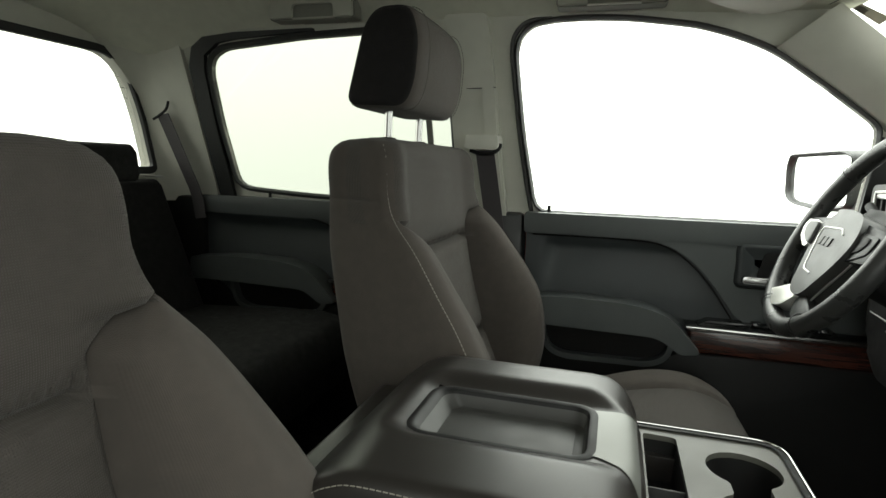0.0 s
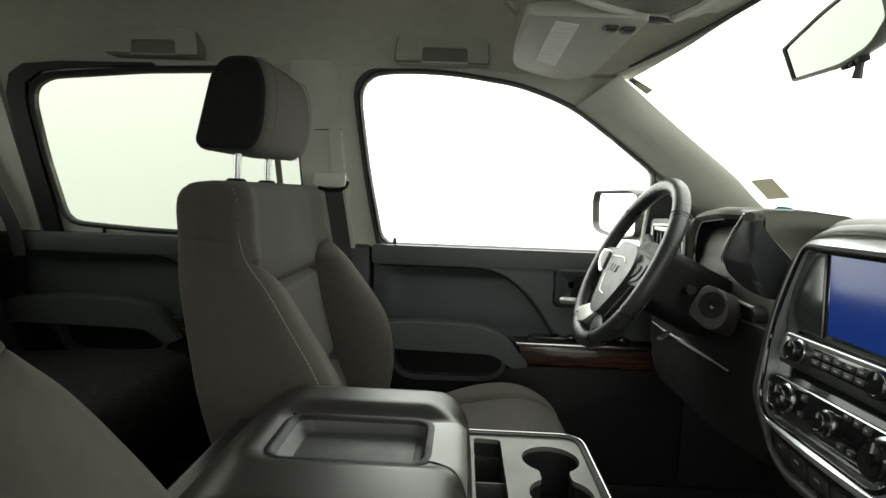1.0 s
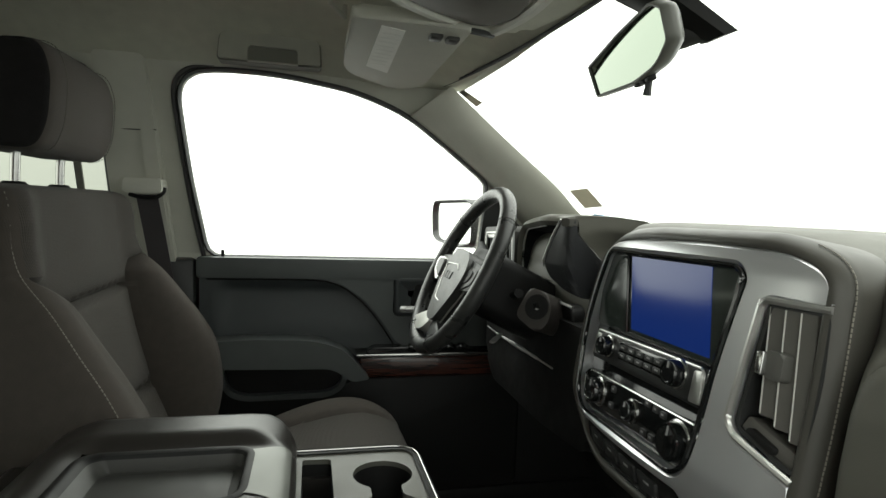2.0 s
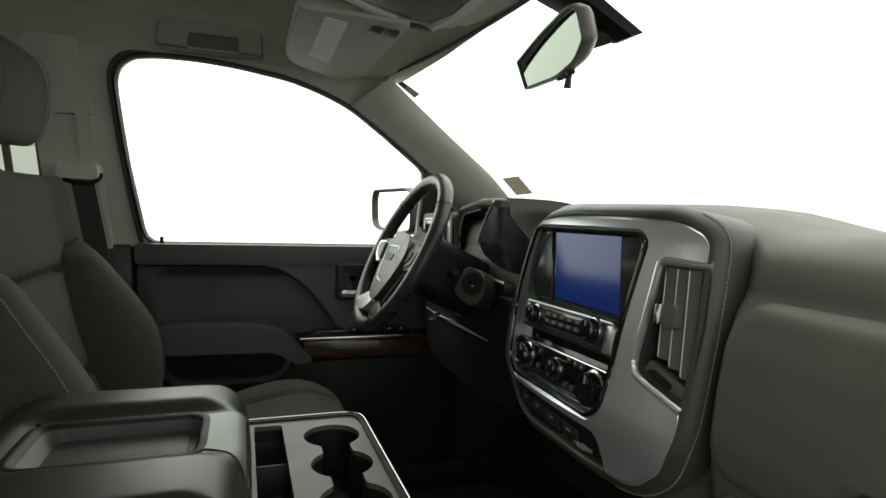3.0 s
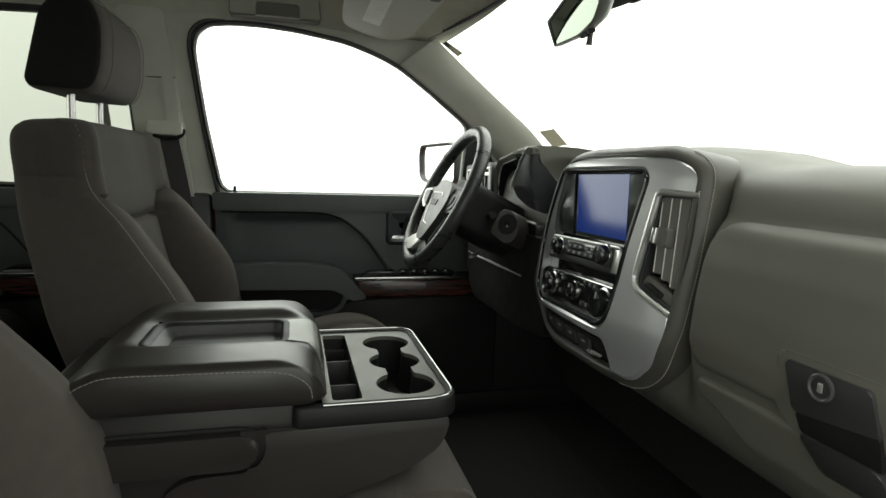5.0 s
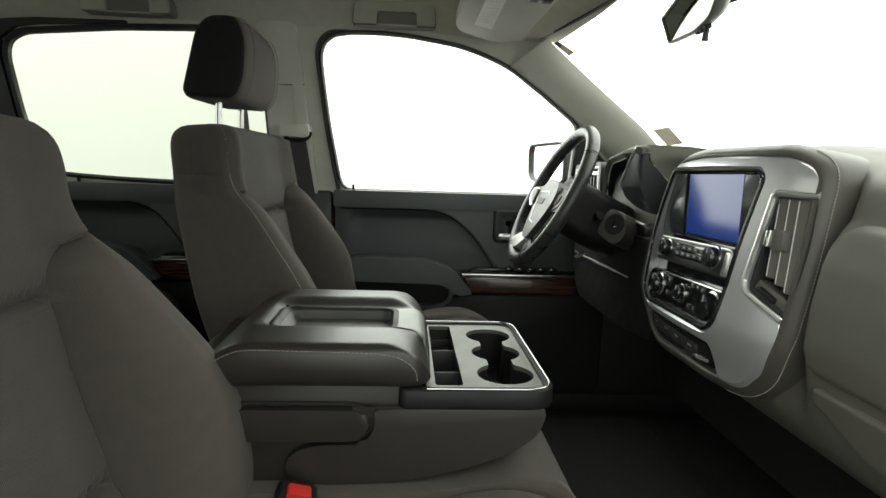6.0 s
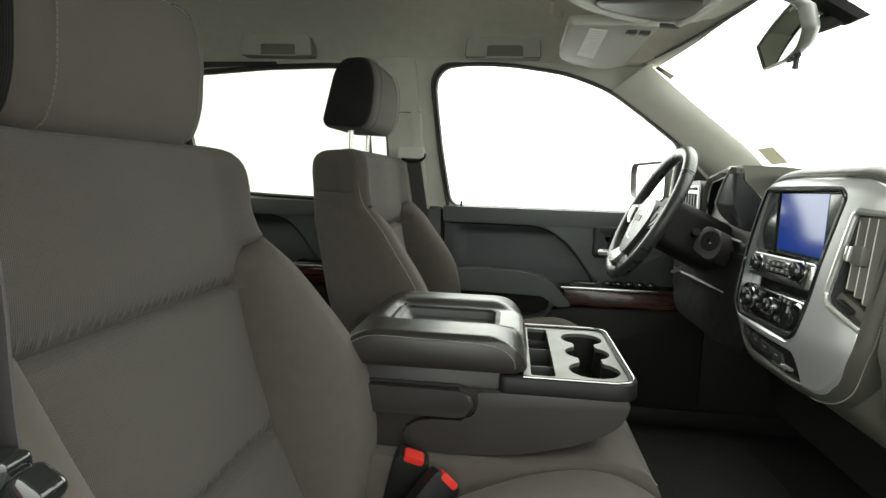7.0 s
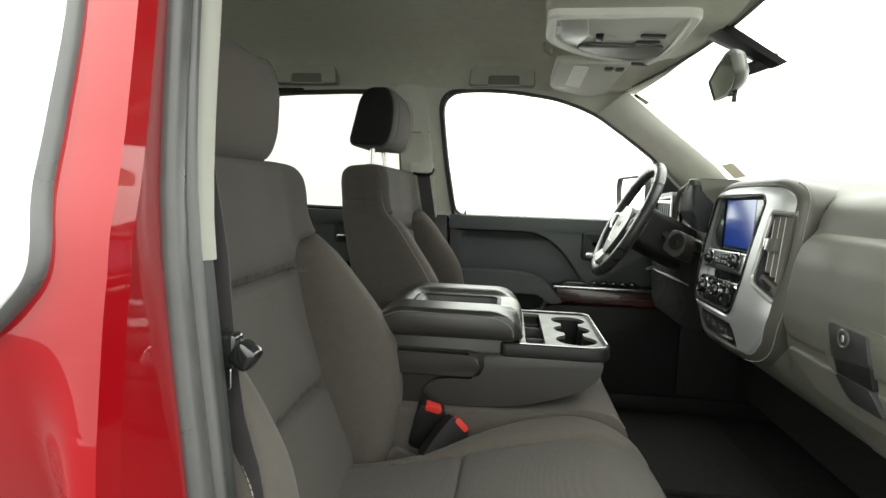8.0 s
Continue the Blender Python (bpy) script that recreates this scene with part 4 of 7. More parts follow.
part("tray_top", bm, material("tray_plastic", (0.10, 0.10, 0.085), 0.4, vary=0.06, scale=30, bump=0.2, bump_scale=1200), con, "grey plastic top with three cup holders")
for hole, deep, nm in [(LOB, 0.375, "cup_holder")] + [(b, 0.385, "bin") for b in BINS]:
    bm = bmesh.new()
    k = len(hole)
    rows = [[bm.verts.new((u, v, z)) for u, v in o] for o, z in ((shrink(hole, -0.001), 0.4275), (shrink(hole, 0.002), deep))]
    for i in range(k):
        bm.faces.new((rows[0][i], rows[0][(i + 1) % k], rows[1][(i + 1) % k], rows[1][i]))
    bm.faces.new(rows[1])
    part(nm, bm, BLACK, con, angle=30)
for yd in (0.008, -0.080):
    bm = bmesh.new()
    box(bm, (0.296, yd - 0.0014, 0.386), (0.332, yd + 0.0014, 0.424), 0.0008)
    part("bin_divider", bm, PLASTIC, con)
RIM = fillet([(0.286, CY0 + 0.001), (0.437, CY0 + 0.001), (0.437, CY1 - 0.001), (0.286, CY1 - 0.001)], [0.0, 0.033, 0.033, 0.0], 8)
bm = bmesh.new()
tube(bm, [(u, v, 0.4362) for u, v in RIM], 0.0012, 8)
part("rim", bm, CHROME, con, "bright metal rim")
# padded lid: two soft rails, a sunken tray between them and a silver plate in front
TX0, TX1, TY0, TY1 = 0.083, 0.243, -0.062, 0.043


def lid_drop(x, z):
    """The lid falls away towards its hinge."""
    return z - 0.034 * max(0.0, (0.085 - x) / 0.07) ** 2 * max(0.0, (z - 0.440) / 0.045)


def lid_point(x, y):
    """A point of the lid's top; corners are pulled in to the rounded outline."""
    r, x0, x1, y0, y1 = 0.022, 0.016, 0.287, CY0, CY1 + 0.002
    cx, cy = min(max(x, x0 + r), x1 - r), min(max(y, y0 + r), y1 - r)
    dx, dy = x - cx, y - cy
    d = math.hypot(dx, dy)
    if d > r:
        x, y, d = cx + dx * r / d, cy + dy * r / d, r
    edge = r - d if d > 0 else min(y - y0, y1 - y, x1 - x, x - x0)
    mid_y = (TY0 + TY1) / 2
    rail = smooth01((math.hypot(max(abs(y - mid_y) - 0.036, 0.0), max(TX0 + 0.018 - x, 0.0)) - 0.016) / 0.034)
    z = 0.4765 + 0.0115 * rail
    start = 0.262 - 0.030 * rail
    t = min(1.0, max(0.0, (x - start) / (x1 - start)))
    z -= (0.014 + 0.030 * rail) * (1 - math.sqrt(max(0.0, 1 - 0.98 * t * t)))
    e = 0.012
    if edge < e and x < 0.26:
        z -= 0.006 * (1 - math.sqrt(max(0.0, 1 - (1 - edge / e) ** 2))) * smooth01((0.26 - x) / 0.03)
    return (x, y, max(0.4405, lid_drop(x, z)))


def lid_top(x, y):
    return lid_point(x, y)[2]


bm = bmesh.new()
lx = [0.016 + (0.287 - 0.016) * i / 54 for i in range(55)]
ly = [CY0 + (CY1 - CY0 + 0.002) * j / 58 for j in range(59)]
grid = [[bm.verts.new(lid_point(x, y)) for y in ly] for x in lx]
for i in range(54):
    for j in range(58):
        xc, yc = (lx[i] + lx[i + 1]) / 2, (ly[j] + ly[j + 1]) / 2
        if TX0 < xc < TX1 and TY0 < yc < TY1:
            continue
        bm.faces.new((grid[i][j], grid[i][j + 1], grid[i + 1][j + 1], grid[i + 1][j]))
border = [grid[i][0] for i in range(55)] + [grid[54][j] for j in range(1, 59)] + [grid[i][58] for i in range(53, -1, -1)] + [grid[0][j] for j in range(57, 0, -1)]
prev = border
cxm, cym = 0.15, (CY0 + CY1) / 2
for s, out in ((0.08, 0.0022), (0.25, 0.0042), (0.5, 0.0050), (0.75, 0.0040), (0.92, 0.0016), (1.0, -0.002)):
    ring = []
    for v in border:
        n = Vector((v.co.x - cxm, v.co.y - cym, 0)).normalized()
        z = v.co.z + (0.4385 - v.co.z) * s
        ring.append(bm.verts.new((v.co.x + n.x * out, v.co.y + n.y * out, z)))
    for i in range(len(border)):
        j = (i + 1) % len(border)
        bm.faces.new((prev[i], prev[j], ring[j], ring[i]))
    prev = ring
lid = part("lid", bm, VINYL, con, "padded vinyl armrest lid", angle=60)
HOLT = fillet([(TX0 - 0.002, TY0 - 0.002), (TX1 + 0.002, TY0 - 0.002), (TX1 + 0.002, TY1 + 0.002), (TX0 - 0.002, TY1 + 0.002)], 0.022, 7)
bm = bmesh.new()
k = len(HOLT)
rows = [[bm.verts.new((u + ramp * smooth01((TX0 + 0.03 - u) / 0.02), v, z)) for u, v in shrink(HOLT, d)] for d, z, ramp in ((-0.008, 0.4740, 0), (-0.0055, 0.4775, 0), (-0.001, 0.4786, 0), (0.003, 0.4772, 0.001), (0.0050, 0.4735, 0.004), (0.0075, 0.4610, 0.013), (0.011, 0.4595, 0.015))]
for p, q in zip(rows, rows[1:]):
    for i in range(k):
        bm.faces.new((p[i], p[(i + 1) % k], q[(i + 1) % k], q[i]))
bm.faces.new(rows[-1])
# black lip paints the shadowed gap round the tray; walls and floor grey
for f in bm.faces:
    f.material_index = 0 if max(v.co.z for v in f.verts) > 0.4738 else 1
part("tray", bm, [BLACK, LATCH_GREY], lid, "grey tray sunk in the lid, its lip blackened as shadow")
bm = bmesh.new()
prism(bm, fillet([(TX0 + 0.014, TY0 + 0.014), (TX1 - 0.014, TY0 + 0.014), (TX1 - 0.014, TY1 - 0.014), (TX0 + 0.014, TY1 - 0.014)], 0.008, 4), 0.4600, 0.4612, "xy")
part("mat", bm, LATCH_GREY, lid, "grey mat in the tray")
bm = bmesh.new()
pv = []
for i in range(11):
    x = 0.2465 + 0.0400 * i / 10
    ya, yb = TY0 + 0.006 - 0.030 * (i / 10) ** 1.5, TY1 - 0.004 + 0.010 * (i / 10) ** 1.5
    pv.append([bm.verts.new((x, y, lid_top(x, y) + 0.0012)) for y in [ya + (yb - ya) * j / 16 for j in range(17)]])
for i in range(10):
    for j in range(16):
        bm.faces.new((pv[i][j], pv[i][j + 1], pv[i + 1][j + 1], pv[i + 1][j]))
bmesh.ops.solidify(bm, geom=bm.faces[:], thickness=0.001)
part("plate", bm, material("plate_grey", (0.21, 0.215, 0.20), 0.40, metal=0.4, vary=0.05), lid, "satin grey plate", angle=60)
for y, out in ((CY0, -1), (CY1 + 0.002, 1)):
    bm = bmesh.new()
    stitches(bm, curve([(0.030, y + out * 0.0034, 0.4570), (0.046, y + out * 0.0040, 0.4690), (0.060, y + out * 0.0036, 0.4765), (0.082, y + out * 0.0034, 0.4818), (0.14, y + out * 0.0034, 0.4812), (0.204, y + out * 0.0034, 0.4800), (0.243, y + out * 0.0040, 0.4772), (0.262, y + out * 0.0046, 0.4695), (0.272, y + out * 0.0044, 0.4590), (0.2745, y + out * 0.0034, 0.4460)], 8), r=0.00055)
    part("stitching", bm, THREAD, lid, "light thread seam")
bm = bmesh.new()
prism(bm, fillet([(0.02, 0.372), (0.20, 0.3725), (0.2185, 0.379), (0.2195, 0.404), (0.202, 0.4105), (0.02, 0.411)], [0.01, 0.02, 0.018, 0.018, 0.02, 0.01], 6), CY0 - 0.004, CY0 + 0.012, "xz", 0.004)
part("handle", bm, VINYL, con)
bm = bmesh.new()
tube(bm, [(x, CY0 + 0.008, z) for x, z in fillet([(0.015, 0.369), (0.20, 0.3695), (0.2215, 0.377), (0.2225, 0.406), (0.203, 0.4135), (0.015, 0.414)], [0.01, 0.02, 0.018, 0.018, 0.02, 0.01], 6)], 0.0028, 6, closed=True)
part("handle_gap", bm, CARPET, con)


# ---- belt buckles between the seats ----
def buckle(at, turn, label):
    b = thing("belt_buckle", at, label, "belt buckle", "belt buckles")
    m = Matrix.Translation(at) @ pose(0, 0, 0, *turn)
    bm = bmesh.new()
    prism(bm, fillet([(-0.017, -0.085), (0.017, -0.085), (0.023, -0.03), (0.023, 0.0), (-0.023, 0.0), (-0.023, -0.03)], 0.006), -0.012, 0.012, "xz", 0.004, 3, m)
    part("housing", bm, BLACK, b, angle=60)
    bm = bmesh.new()
    prism(bm, fillet([(-0.014, -0.006), (0.014, -0.006), (0.014, 0.004), (-0.014, 0.004)], 0.003), -0.0128, 0.004, "xz", 0.002, 2, m)
    part("button", bm, RED_PLASTIC, b, "red release button")
    bm = bmesh.new()
    prism(bm, [(-0.014, -0.16), (0.014, -0.16), (0.014, -0.083), (-0.014, -0.083)], -0.002, 0.002, "xz", 0, 1, m)
    part("strap", bm, WEBBING, b)
    return b


buckle((0.143, -0.190, 0.324), (14, 18, 12), "black belt buckle with a red button, standing upright")
buckle((0.190, -0.204, 0.302), (-12, 48, 20), "black belt buckle with a red button, leaning over")


# ---- rear bench ----
bench = thing("rear_bench", (-0.6, 0, 0), "dark cloth rear bench seat with painted-in shade", "bench seat")
for y0, y1 in ((-0.66, -0.02), (0.0, 0.66)):
    bm = bmesh.new()
    prism(bm, fillet([(-0.80, 0.20), (-0.80, 0.34), (-0.40, 0.365), (-0.33, 0.35), (-0.31, 0.30), (-0.33, 0.20)], [0.02, 0.03, 0.08, 0.04, 0.03, 0.02], 5), y0, y1, "xz", 0.025, 3)
    part("seat_cushion", bm, BENCH_CLOTH_SHADED, bench, angle=60)
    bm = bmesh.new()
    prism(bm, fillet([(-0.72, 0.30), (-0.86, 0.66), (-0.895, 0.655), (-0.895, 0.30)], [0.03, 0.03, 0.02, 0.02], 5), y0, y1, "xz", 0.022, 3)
    part("backrest", bm, BENCH_CLOTH_SHADED, bench, angle=60)
bm = bmesh.new()
box(bm, (-0.80, -0.60, 0.0), (-0.40, 0.60, 0.205), 0.01)
part("seat_base", bm, BLACK, bench)
for yc in (-0.41, 0.41):
    bm = bmesh.new()
    prism(bm, fillet([(-0.83, 0.655), (-0.765, 0.66), (-0.775, 0.735), (-0.80, 0.742), (-0.83, 0.735)], 0.014, 4), yc - 0.095, yc + 0.095, "xz", 0.016, 3)
    part("headrest", bm, BENCH_CLOTH_SHADED, bench, angle=60)
bm = bmesh.new()
tube(bm, [(-0.862, 0.50, 0.668), (-0.858, 0.60, 0.668), (-0.85, 0.66, 0.664)], 0.006, 8, flat=0.5)
part("release_strap", bm, SATIN, bench)


# ---- doors on the driver's side ----
def door_inner(x0, xr, name, label, lock, lift=0.0):
    """The inner face of a door; x0 shifts the design along the cab, xr is the rear edge."""
    d = thing(name, (x0 + 0.4, 0.79, 0.05), label, "car door", "driver's side doors")
    up = lambda z: z + lift * (1 - 0.65 * smooth01((z - 0.53) / 0.04)) * smooth01((z - 0.25) / 0.05)
    X = lambda pts: [(x + x0 if x > 0.1 else xr + (x - 0.06), up(z)) for x, z in pts]
    end = 0.82 + x0
    bm = bmesh.new()
    box(bm, (xr, 0.762, 0.03), (end, 0.81, 0.60), 0.008)
    part("panel", bm, DOOR_DARK, d, "dark sunken door panel")
    bm = bmesh.new()
    rows = []
    for i in range(41):
        x = xr + 0.004 + (0.515 + x0 - xr) * i / 40
        rows.append([])
        for j in range(25):
            z = 0.41 + 0.172 * j / 24
            hollow = smooth01((x - xr - 0.035) / 0.035) * smooth01((0.570 - z) / 0.026) * (1 - 0.8 * smooth01((0.545 - z) / 0.10))
            rows[-1].append(bm.verts.new((x, 0.7445 + 0.015 * hollow, z)))
    for p, q in zip(rows, rows[1:]):
        for j in range(24):
            bm.faces.new((p[j], q[j], q[j + 1], p[j + 1]))
    part("insert", bm, DOOR_DARK, d, "dark insert with a soft hollow", angle=60)
    bm = bmesh.new()
    prism(bm, fillet([(xr, 0.574), (end, 0.574), (end, 0.619), (xr, 0.619)], 0.006), 0.728, 0.80, "xz", 0.012, 4)
    part("sill_roll", bm, DOOR_SOFT, d, angle=60)
    bm = bmesh.new()
    prism(bm, fillet(X([(0.06, 0.5765), (0.29, 0.5765), (0.36, 0.568), (0.415, 0.535), (0.460, 0.487), (0.503, 0.425), (0.53, 0.412)]) + [(end, 0.412), (end, 0.590), (xr, 0.590)], [0.0, 0.05, 0.05, 0.05, 0.05, 0.03, 0.02, 0.0, 0.0, 0.0], 5), 0.733, 0.78, "xz", 0.010, 4)
    part("upper_panel", bm, DOOR_SOFT, d, angle=60)
    bm = bmesh.new()
    tube(bm, curve([(x, 0.7375, z - 0.004) for x, z in X([(0.08, 0.5745), (0.29, 0.5745), (0.36, 0.565), (0.413, 0.531), (0.456, 0.484), (0.497, 0.424)])], 6), 0.0020, 6)
    part("groove", bm, BLACK, d)
    bm = bmesh.new()
    prism(bm, fillet(X([(0.065, 0.437), (0.16, 0.447), (0.31, 0.443), (0.375, 0.424), (0.410, 0.388), (0.440, 0.352), (0.40, 0.347), (0.355, 0.378), (0.11, 0.382), (0.065, 0.38)]), [0.01, 0.05, 0.05, 0.03, 0.03, 0.01, 0.01, 0.02, 0.02, 0.01], 5), 0.685, 0.775, "xz", 0.014, 4)
    part("armrest", bm, DOOR_SOFT, d, "padded armrest", angle=60)
    bm = bmesh.new()
    prism(bm, X([(0.42, 0.346), (0.80, 0.346), (0.80, 0.398), (0.415, 0.398)]), 0.712, 0.775, "xz", 0.008, 3)
    part("wood_trim", bm, WOOD, d, "glossy dark red wood strip", angle=60)
    bm = bmesh.new()
    prism(bm, fillet(X([(0.412, 0.397), (0.80, 0.399), (0.80, 0.405), (0.408, 0.4045)]), 0.002), 0.704, 0.77, "xz", 0.002, 2)
    part("chrome_strip", bm, CHROME, d, "bright metal strip")
    bm = bmesh.new()
    prism(bm, fillet(X([(0.43, 0.4055), (0.68, 0.4055), (0.68, 0.418), (0.45, 0.418)]), 0.006), 0.715, 0.77, "xz", 0.004, 2)
    for i in range(5):
        box(bm, (0.53 + 0.03 * i + x0, 0.708, 0.412 + lift), (0.55 + 0.03 * i + x0, 0.73, 0.424 + lift), 0.003)
    part("switch_panel", bm, GLOSS, d, "black window switches")
    pocket = fillet(X([(0.115, 0.374), (0.132, 0.318), (0.165, 0.306), (0.345, 0.309), (0.375, 0.325), (0.385, 0.365)]), 0.02, 5)
    bm = bmesh.new()
    frame_ring(bm, shrink(pocket, -0.012), pocket, 0.735, 0.785, "xz")
    part("pocket_rim", bm, DOOR_SOFT, d)
    bm = bmesh.new()
    prism(bm, pocket, 0.757, 0.790, "xz")
    part("pocket", bm, BLACK, d, "dark storage pocket")
    bm = bmesh.new()
    prism(bm, fillet(X([(0.065, 0.05), (0.822, 0.05), (0.822, 0.345), (0.40, 0.338), (0.36, 0.300), (0.14, 0.296), (0.10, 0.36), (0.065, 0.37)]), 0.02, 4), 0.745, 0.79, "xz", 0.008, 3)
    part("lower_panel", bm, BLACK, d, "black plastic lower panel", angle=60)
    hb = fillet(X([(0.497, 0.492), (0.610, 0.492), (0.610, 0.578), (0.497, 0.578)]), 0.012, 5)
    bm = bmesh.new()
    rows = [[bm.verts.new((u, y, v)) for u, v in shrink(hb, e)] for e, y in ((-0.004, 0.7334), (-0.001, 0.7285), (0.003, 0.7262), (0.008, 0.7268), (0.014, 0.7290), (0.022, 0.7318), (0.030, 0.7326))]
    for p, q in zip(rows, rows[1:]):
        for k in range(len(hb)):
            bm.faces.new((p[k], p[(k + 1) % len(hb)], q[(k + 1) % len(hb)], q[k]))
    bm.faces.new(rows[-1])
    part("handle_bezel", bm, DOOR_DARK, d, "dark rounded handle recess", angle=70)
    bm = bmesh.new()
    tube(bm, [(u, 0.7332, v) for u, v in shrink(hb, -0.0035)], 0.0014, 6, closed=True)
    part("bezel_gap", bm, BLACK, d)
    # flat black plate stands in for the shaded depth of the cup
    bm = bmesh.new()
    prism(bm, fillet(X([(0.530, 0.500), (0.600, 0.500), (0.600, 0.566), (0.545, 0.566)]), 0.012, 5), 0.7290, 0.76, "xz", 0.001, 2)
    part("handle_cup_shade", bm, BLACK, d)
    bm = bmesh.new()
    prism(bm, fillet(X([(0.505, 0.500), (0.575, 0.500), (0.585, 0.513), (0.507, 0.515)]), 0.005), 0.716, 0.740, "xz", 0.004, 3)
    part("handle", bm, CHROME, d, "chrome pull handle")
    bm = bmesh.new()
    lathe(bm, [(0.001, -0.03), (0.004, -0.03), (0.004, 0.010), (0.003, 0.012), (0.001, 0.0125)], pose(lock, 0.755, 0.622), 10)
    part("lock_pin", bm, BLACK, d)
    return d


door_inner(0.0, 0.062, "driver_door", "dark grey driver's door with wood strip and armrest", 0.112)
door_inner(-0.82, -0.80, "rear_door", "dark grey rear door with wood strip and armrest", -0.60, 0.024)


# ---- dashboard ----
dash = thing("dashboard", (0.85, 0, 0.3), "dark grey padded dashboard with stitched seams", "dashboard")
SECT = [(1.02, 0.60), (0.99, 0.686), (0.93, 0.706), (0.85, 0.7125), (0.775, 0.7125), (0.735, 0.706), (0.710, 0.692), (0.698, 0.672), (0.694, 0.656), (0.682, 0.640), (0.672, 0.610), (0.666, 0.570),
        (0.663, 0.530), (0.669, 0.490), (0.686, 0.440), (0.716, 0.400), (0.765, 0.365), (0.84, 0.33), (0.98, 0.30)]
SECT_D = [(1.02, 0.60), (0.99, 0.690), (0.93, 0.712), (0.86, 0.722), (0.80, 0.722), (0.765, 0.712), (0.745, 0.696), (0.735, 0.672), (0.732, 0.650), (0.728, 0.637), (0.722, 0.610), (0.716, 0.570),
          (0.708, 0.530), (0.700, 0.490), (0.705, 0.440), (0.73, 0.400), (0.77, 0.365), (0.84, 0.33), (0.98, 0.30)]
bm = bmesh.new()
rows = []
dash_ys = sorted({-0.735 + 1.47 * i / 48 for i in range(49)} | {-0.316 + 0.004 * i for i in range(20)} | {0.11 + 0.006 * i for i in range(14)})
for y in dash_ys:
    s = smooth01((y - 0.115) / 0.035)
    join = smooth01((y + 0.270) / 0.036) * (1 - s)
    row = []
    pull = 0.03 * max(0.0, (abs(y) - 0.45) / 0.29) ** 2
    for p, q in zip(SECT, SECT_D):
        x, z = p[0] + (q[0] - p[0]) * s, p[1] + (q[1] - p[1]) * s
        if 0.43 < z < 0.725 and x < 0.80:
            x += (0.690 + (z - 0.46) * 0.1495 + 0.05 * max(0.0, (z - 0.70) / 0.025) ** 2 - x) * join * smooth01((0.705 - z) / 0.02)
        rise = 0.022 * smooth01((y + 0.275) / 0.16) * (1 - s) * smooth01((z - 0.66) / 0.05) * (1 if x < 0.97 else 0)
        row.append((x + pull, y, z + rise - 0.010 * (y / 0.735) ** 2))
    rows.append([tuple(v) for v in curve(row, 3)])
loft(bm, rows, caps=False, closed=False)
bmesh.ops.solidify(bm, geom=bm.faces[:], thickness=0.006)
part("dash_body", bm, VINYL_DASH, dash, angle=60)


def face_x(z):
    """Where the passenger's dash face stands at a height."""
    pts = sorted((p[1], p[0]) for p in SECT[7:16])
    for (z0, x0), (z1, x1) in zip(pts, pts[1:]):
        if z0 <= z <= z1:
            return x0 + (x1 - x0) * (z - z0) / (z1 - z0)
    return pts[-1][1]


def face_panel(bm, outline, proud, thick=0.012, bevel=0.004):
    """A small panel in (y, z) that follows the dash face."""
    prism(bm, outline, -proud, thick, "yz", bevel, 3)
    for v in bm.verts:
        v.co.x += face_x(min(max(v.co.z, 0.40), 0.67))
    return bm


def face_lid(y0, y1, low, high, r, proud, edge):
    """A padded lid that follows the dash face: from y0 to y1, between two height lines, corners rounded by r."""
    bm = bmesh.new()
    n, m = 60, 26
    rows = []
    for i in range(n + 1):
        row = []
        for j in range(m + 1):
            u, v = i / n, j / m
            u = 0.5 - 0.5 * math.cos(math.pi * u)
            y, z = y0 + (y1 - y0) * u, 0.0
            za, zb = low(y), high(y)
            z = za + (zb - za) * v
            ya, yb = min(y0, y1), max(y0, y1)
            cy, cz = min(max(y, ya + r), yb - r), min(max(z, za + r), zb - r)
            dy, dz = y - cy, z - cz
            d = math.hypot(dy, dz)
            if d > r:
                y, z, d = cy + dy * r / d, cz + dz * r / d, r
            e = r - d
            k = math.sqrt(max(0.0, 1 - (1 - min(1.0, e / edge)) ** 2))
            pull = 0.03 * max(0.0, (abs(y) - 0.45) / 0.29) ** 2
            row.append(bm.verts.new((face_x(min(max(z, 0.40), 0.67)) + pull + 0.004 - (proud + 0.004) * k, y, z)))
        rows.append(row)
    for i in range(n):
        for j in range(m):
            bm.faces.new((rows[i][j], rows[i][j + 1], rows[i + 1][j + 1], rows[i + 1][j]))
    return bm


part("glove_lid", face_lid(-0.700, -0.266, lambda y: 0.497, lambda y: 0.6535, 0.030, 0.007, 0.009), VINYL_DASH, dash, "padded upper glove box lid", angle=80)
part("glove_lid", face_lid(-0.700, -0.274, lambda y: 0.392 + 0.088 * max(0, (y + 0.41) / 0.148), lambda y: 0.4905, 0.014, 0.007, 0.007), VINYL_DASH, dash, "lower glove box lid", angle=80)
bm = bmesh.new()
face_panel(bm, fillet([(-0.500, 0.456), (-0.424, 0.456), (-0.404, 0.486), (-0.384, 0.502), (-0.384, 0.554), (-0.500, 0.554)], [0.008, 0.010, 0.006, 0.006, 0.008, 0.008], 4), 0.0085, 0.01, 0.003)
latch = part("latch_panel", bm, VINYL_DASH, dash, "grey latch housing")
bm = bmesh.new()
face_panel(bm, fillet([(-0.479, 0.515), (-0.405, 0.505), (-0.394, 0.5475), (-0.469, 0.547)], 0.004, 4), 0.0112, 0.01, 0.002)
part("lock_plate", bm, LATCH_DARK, latch, "dark grey lock plate")
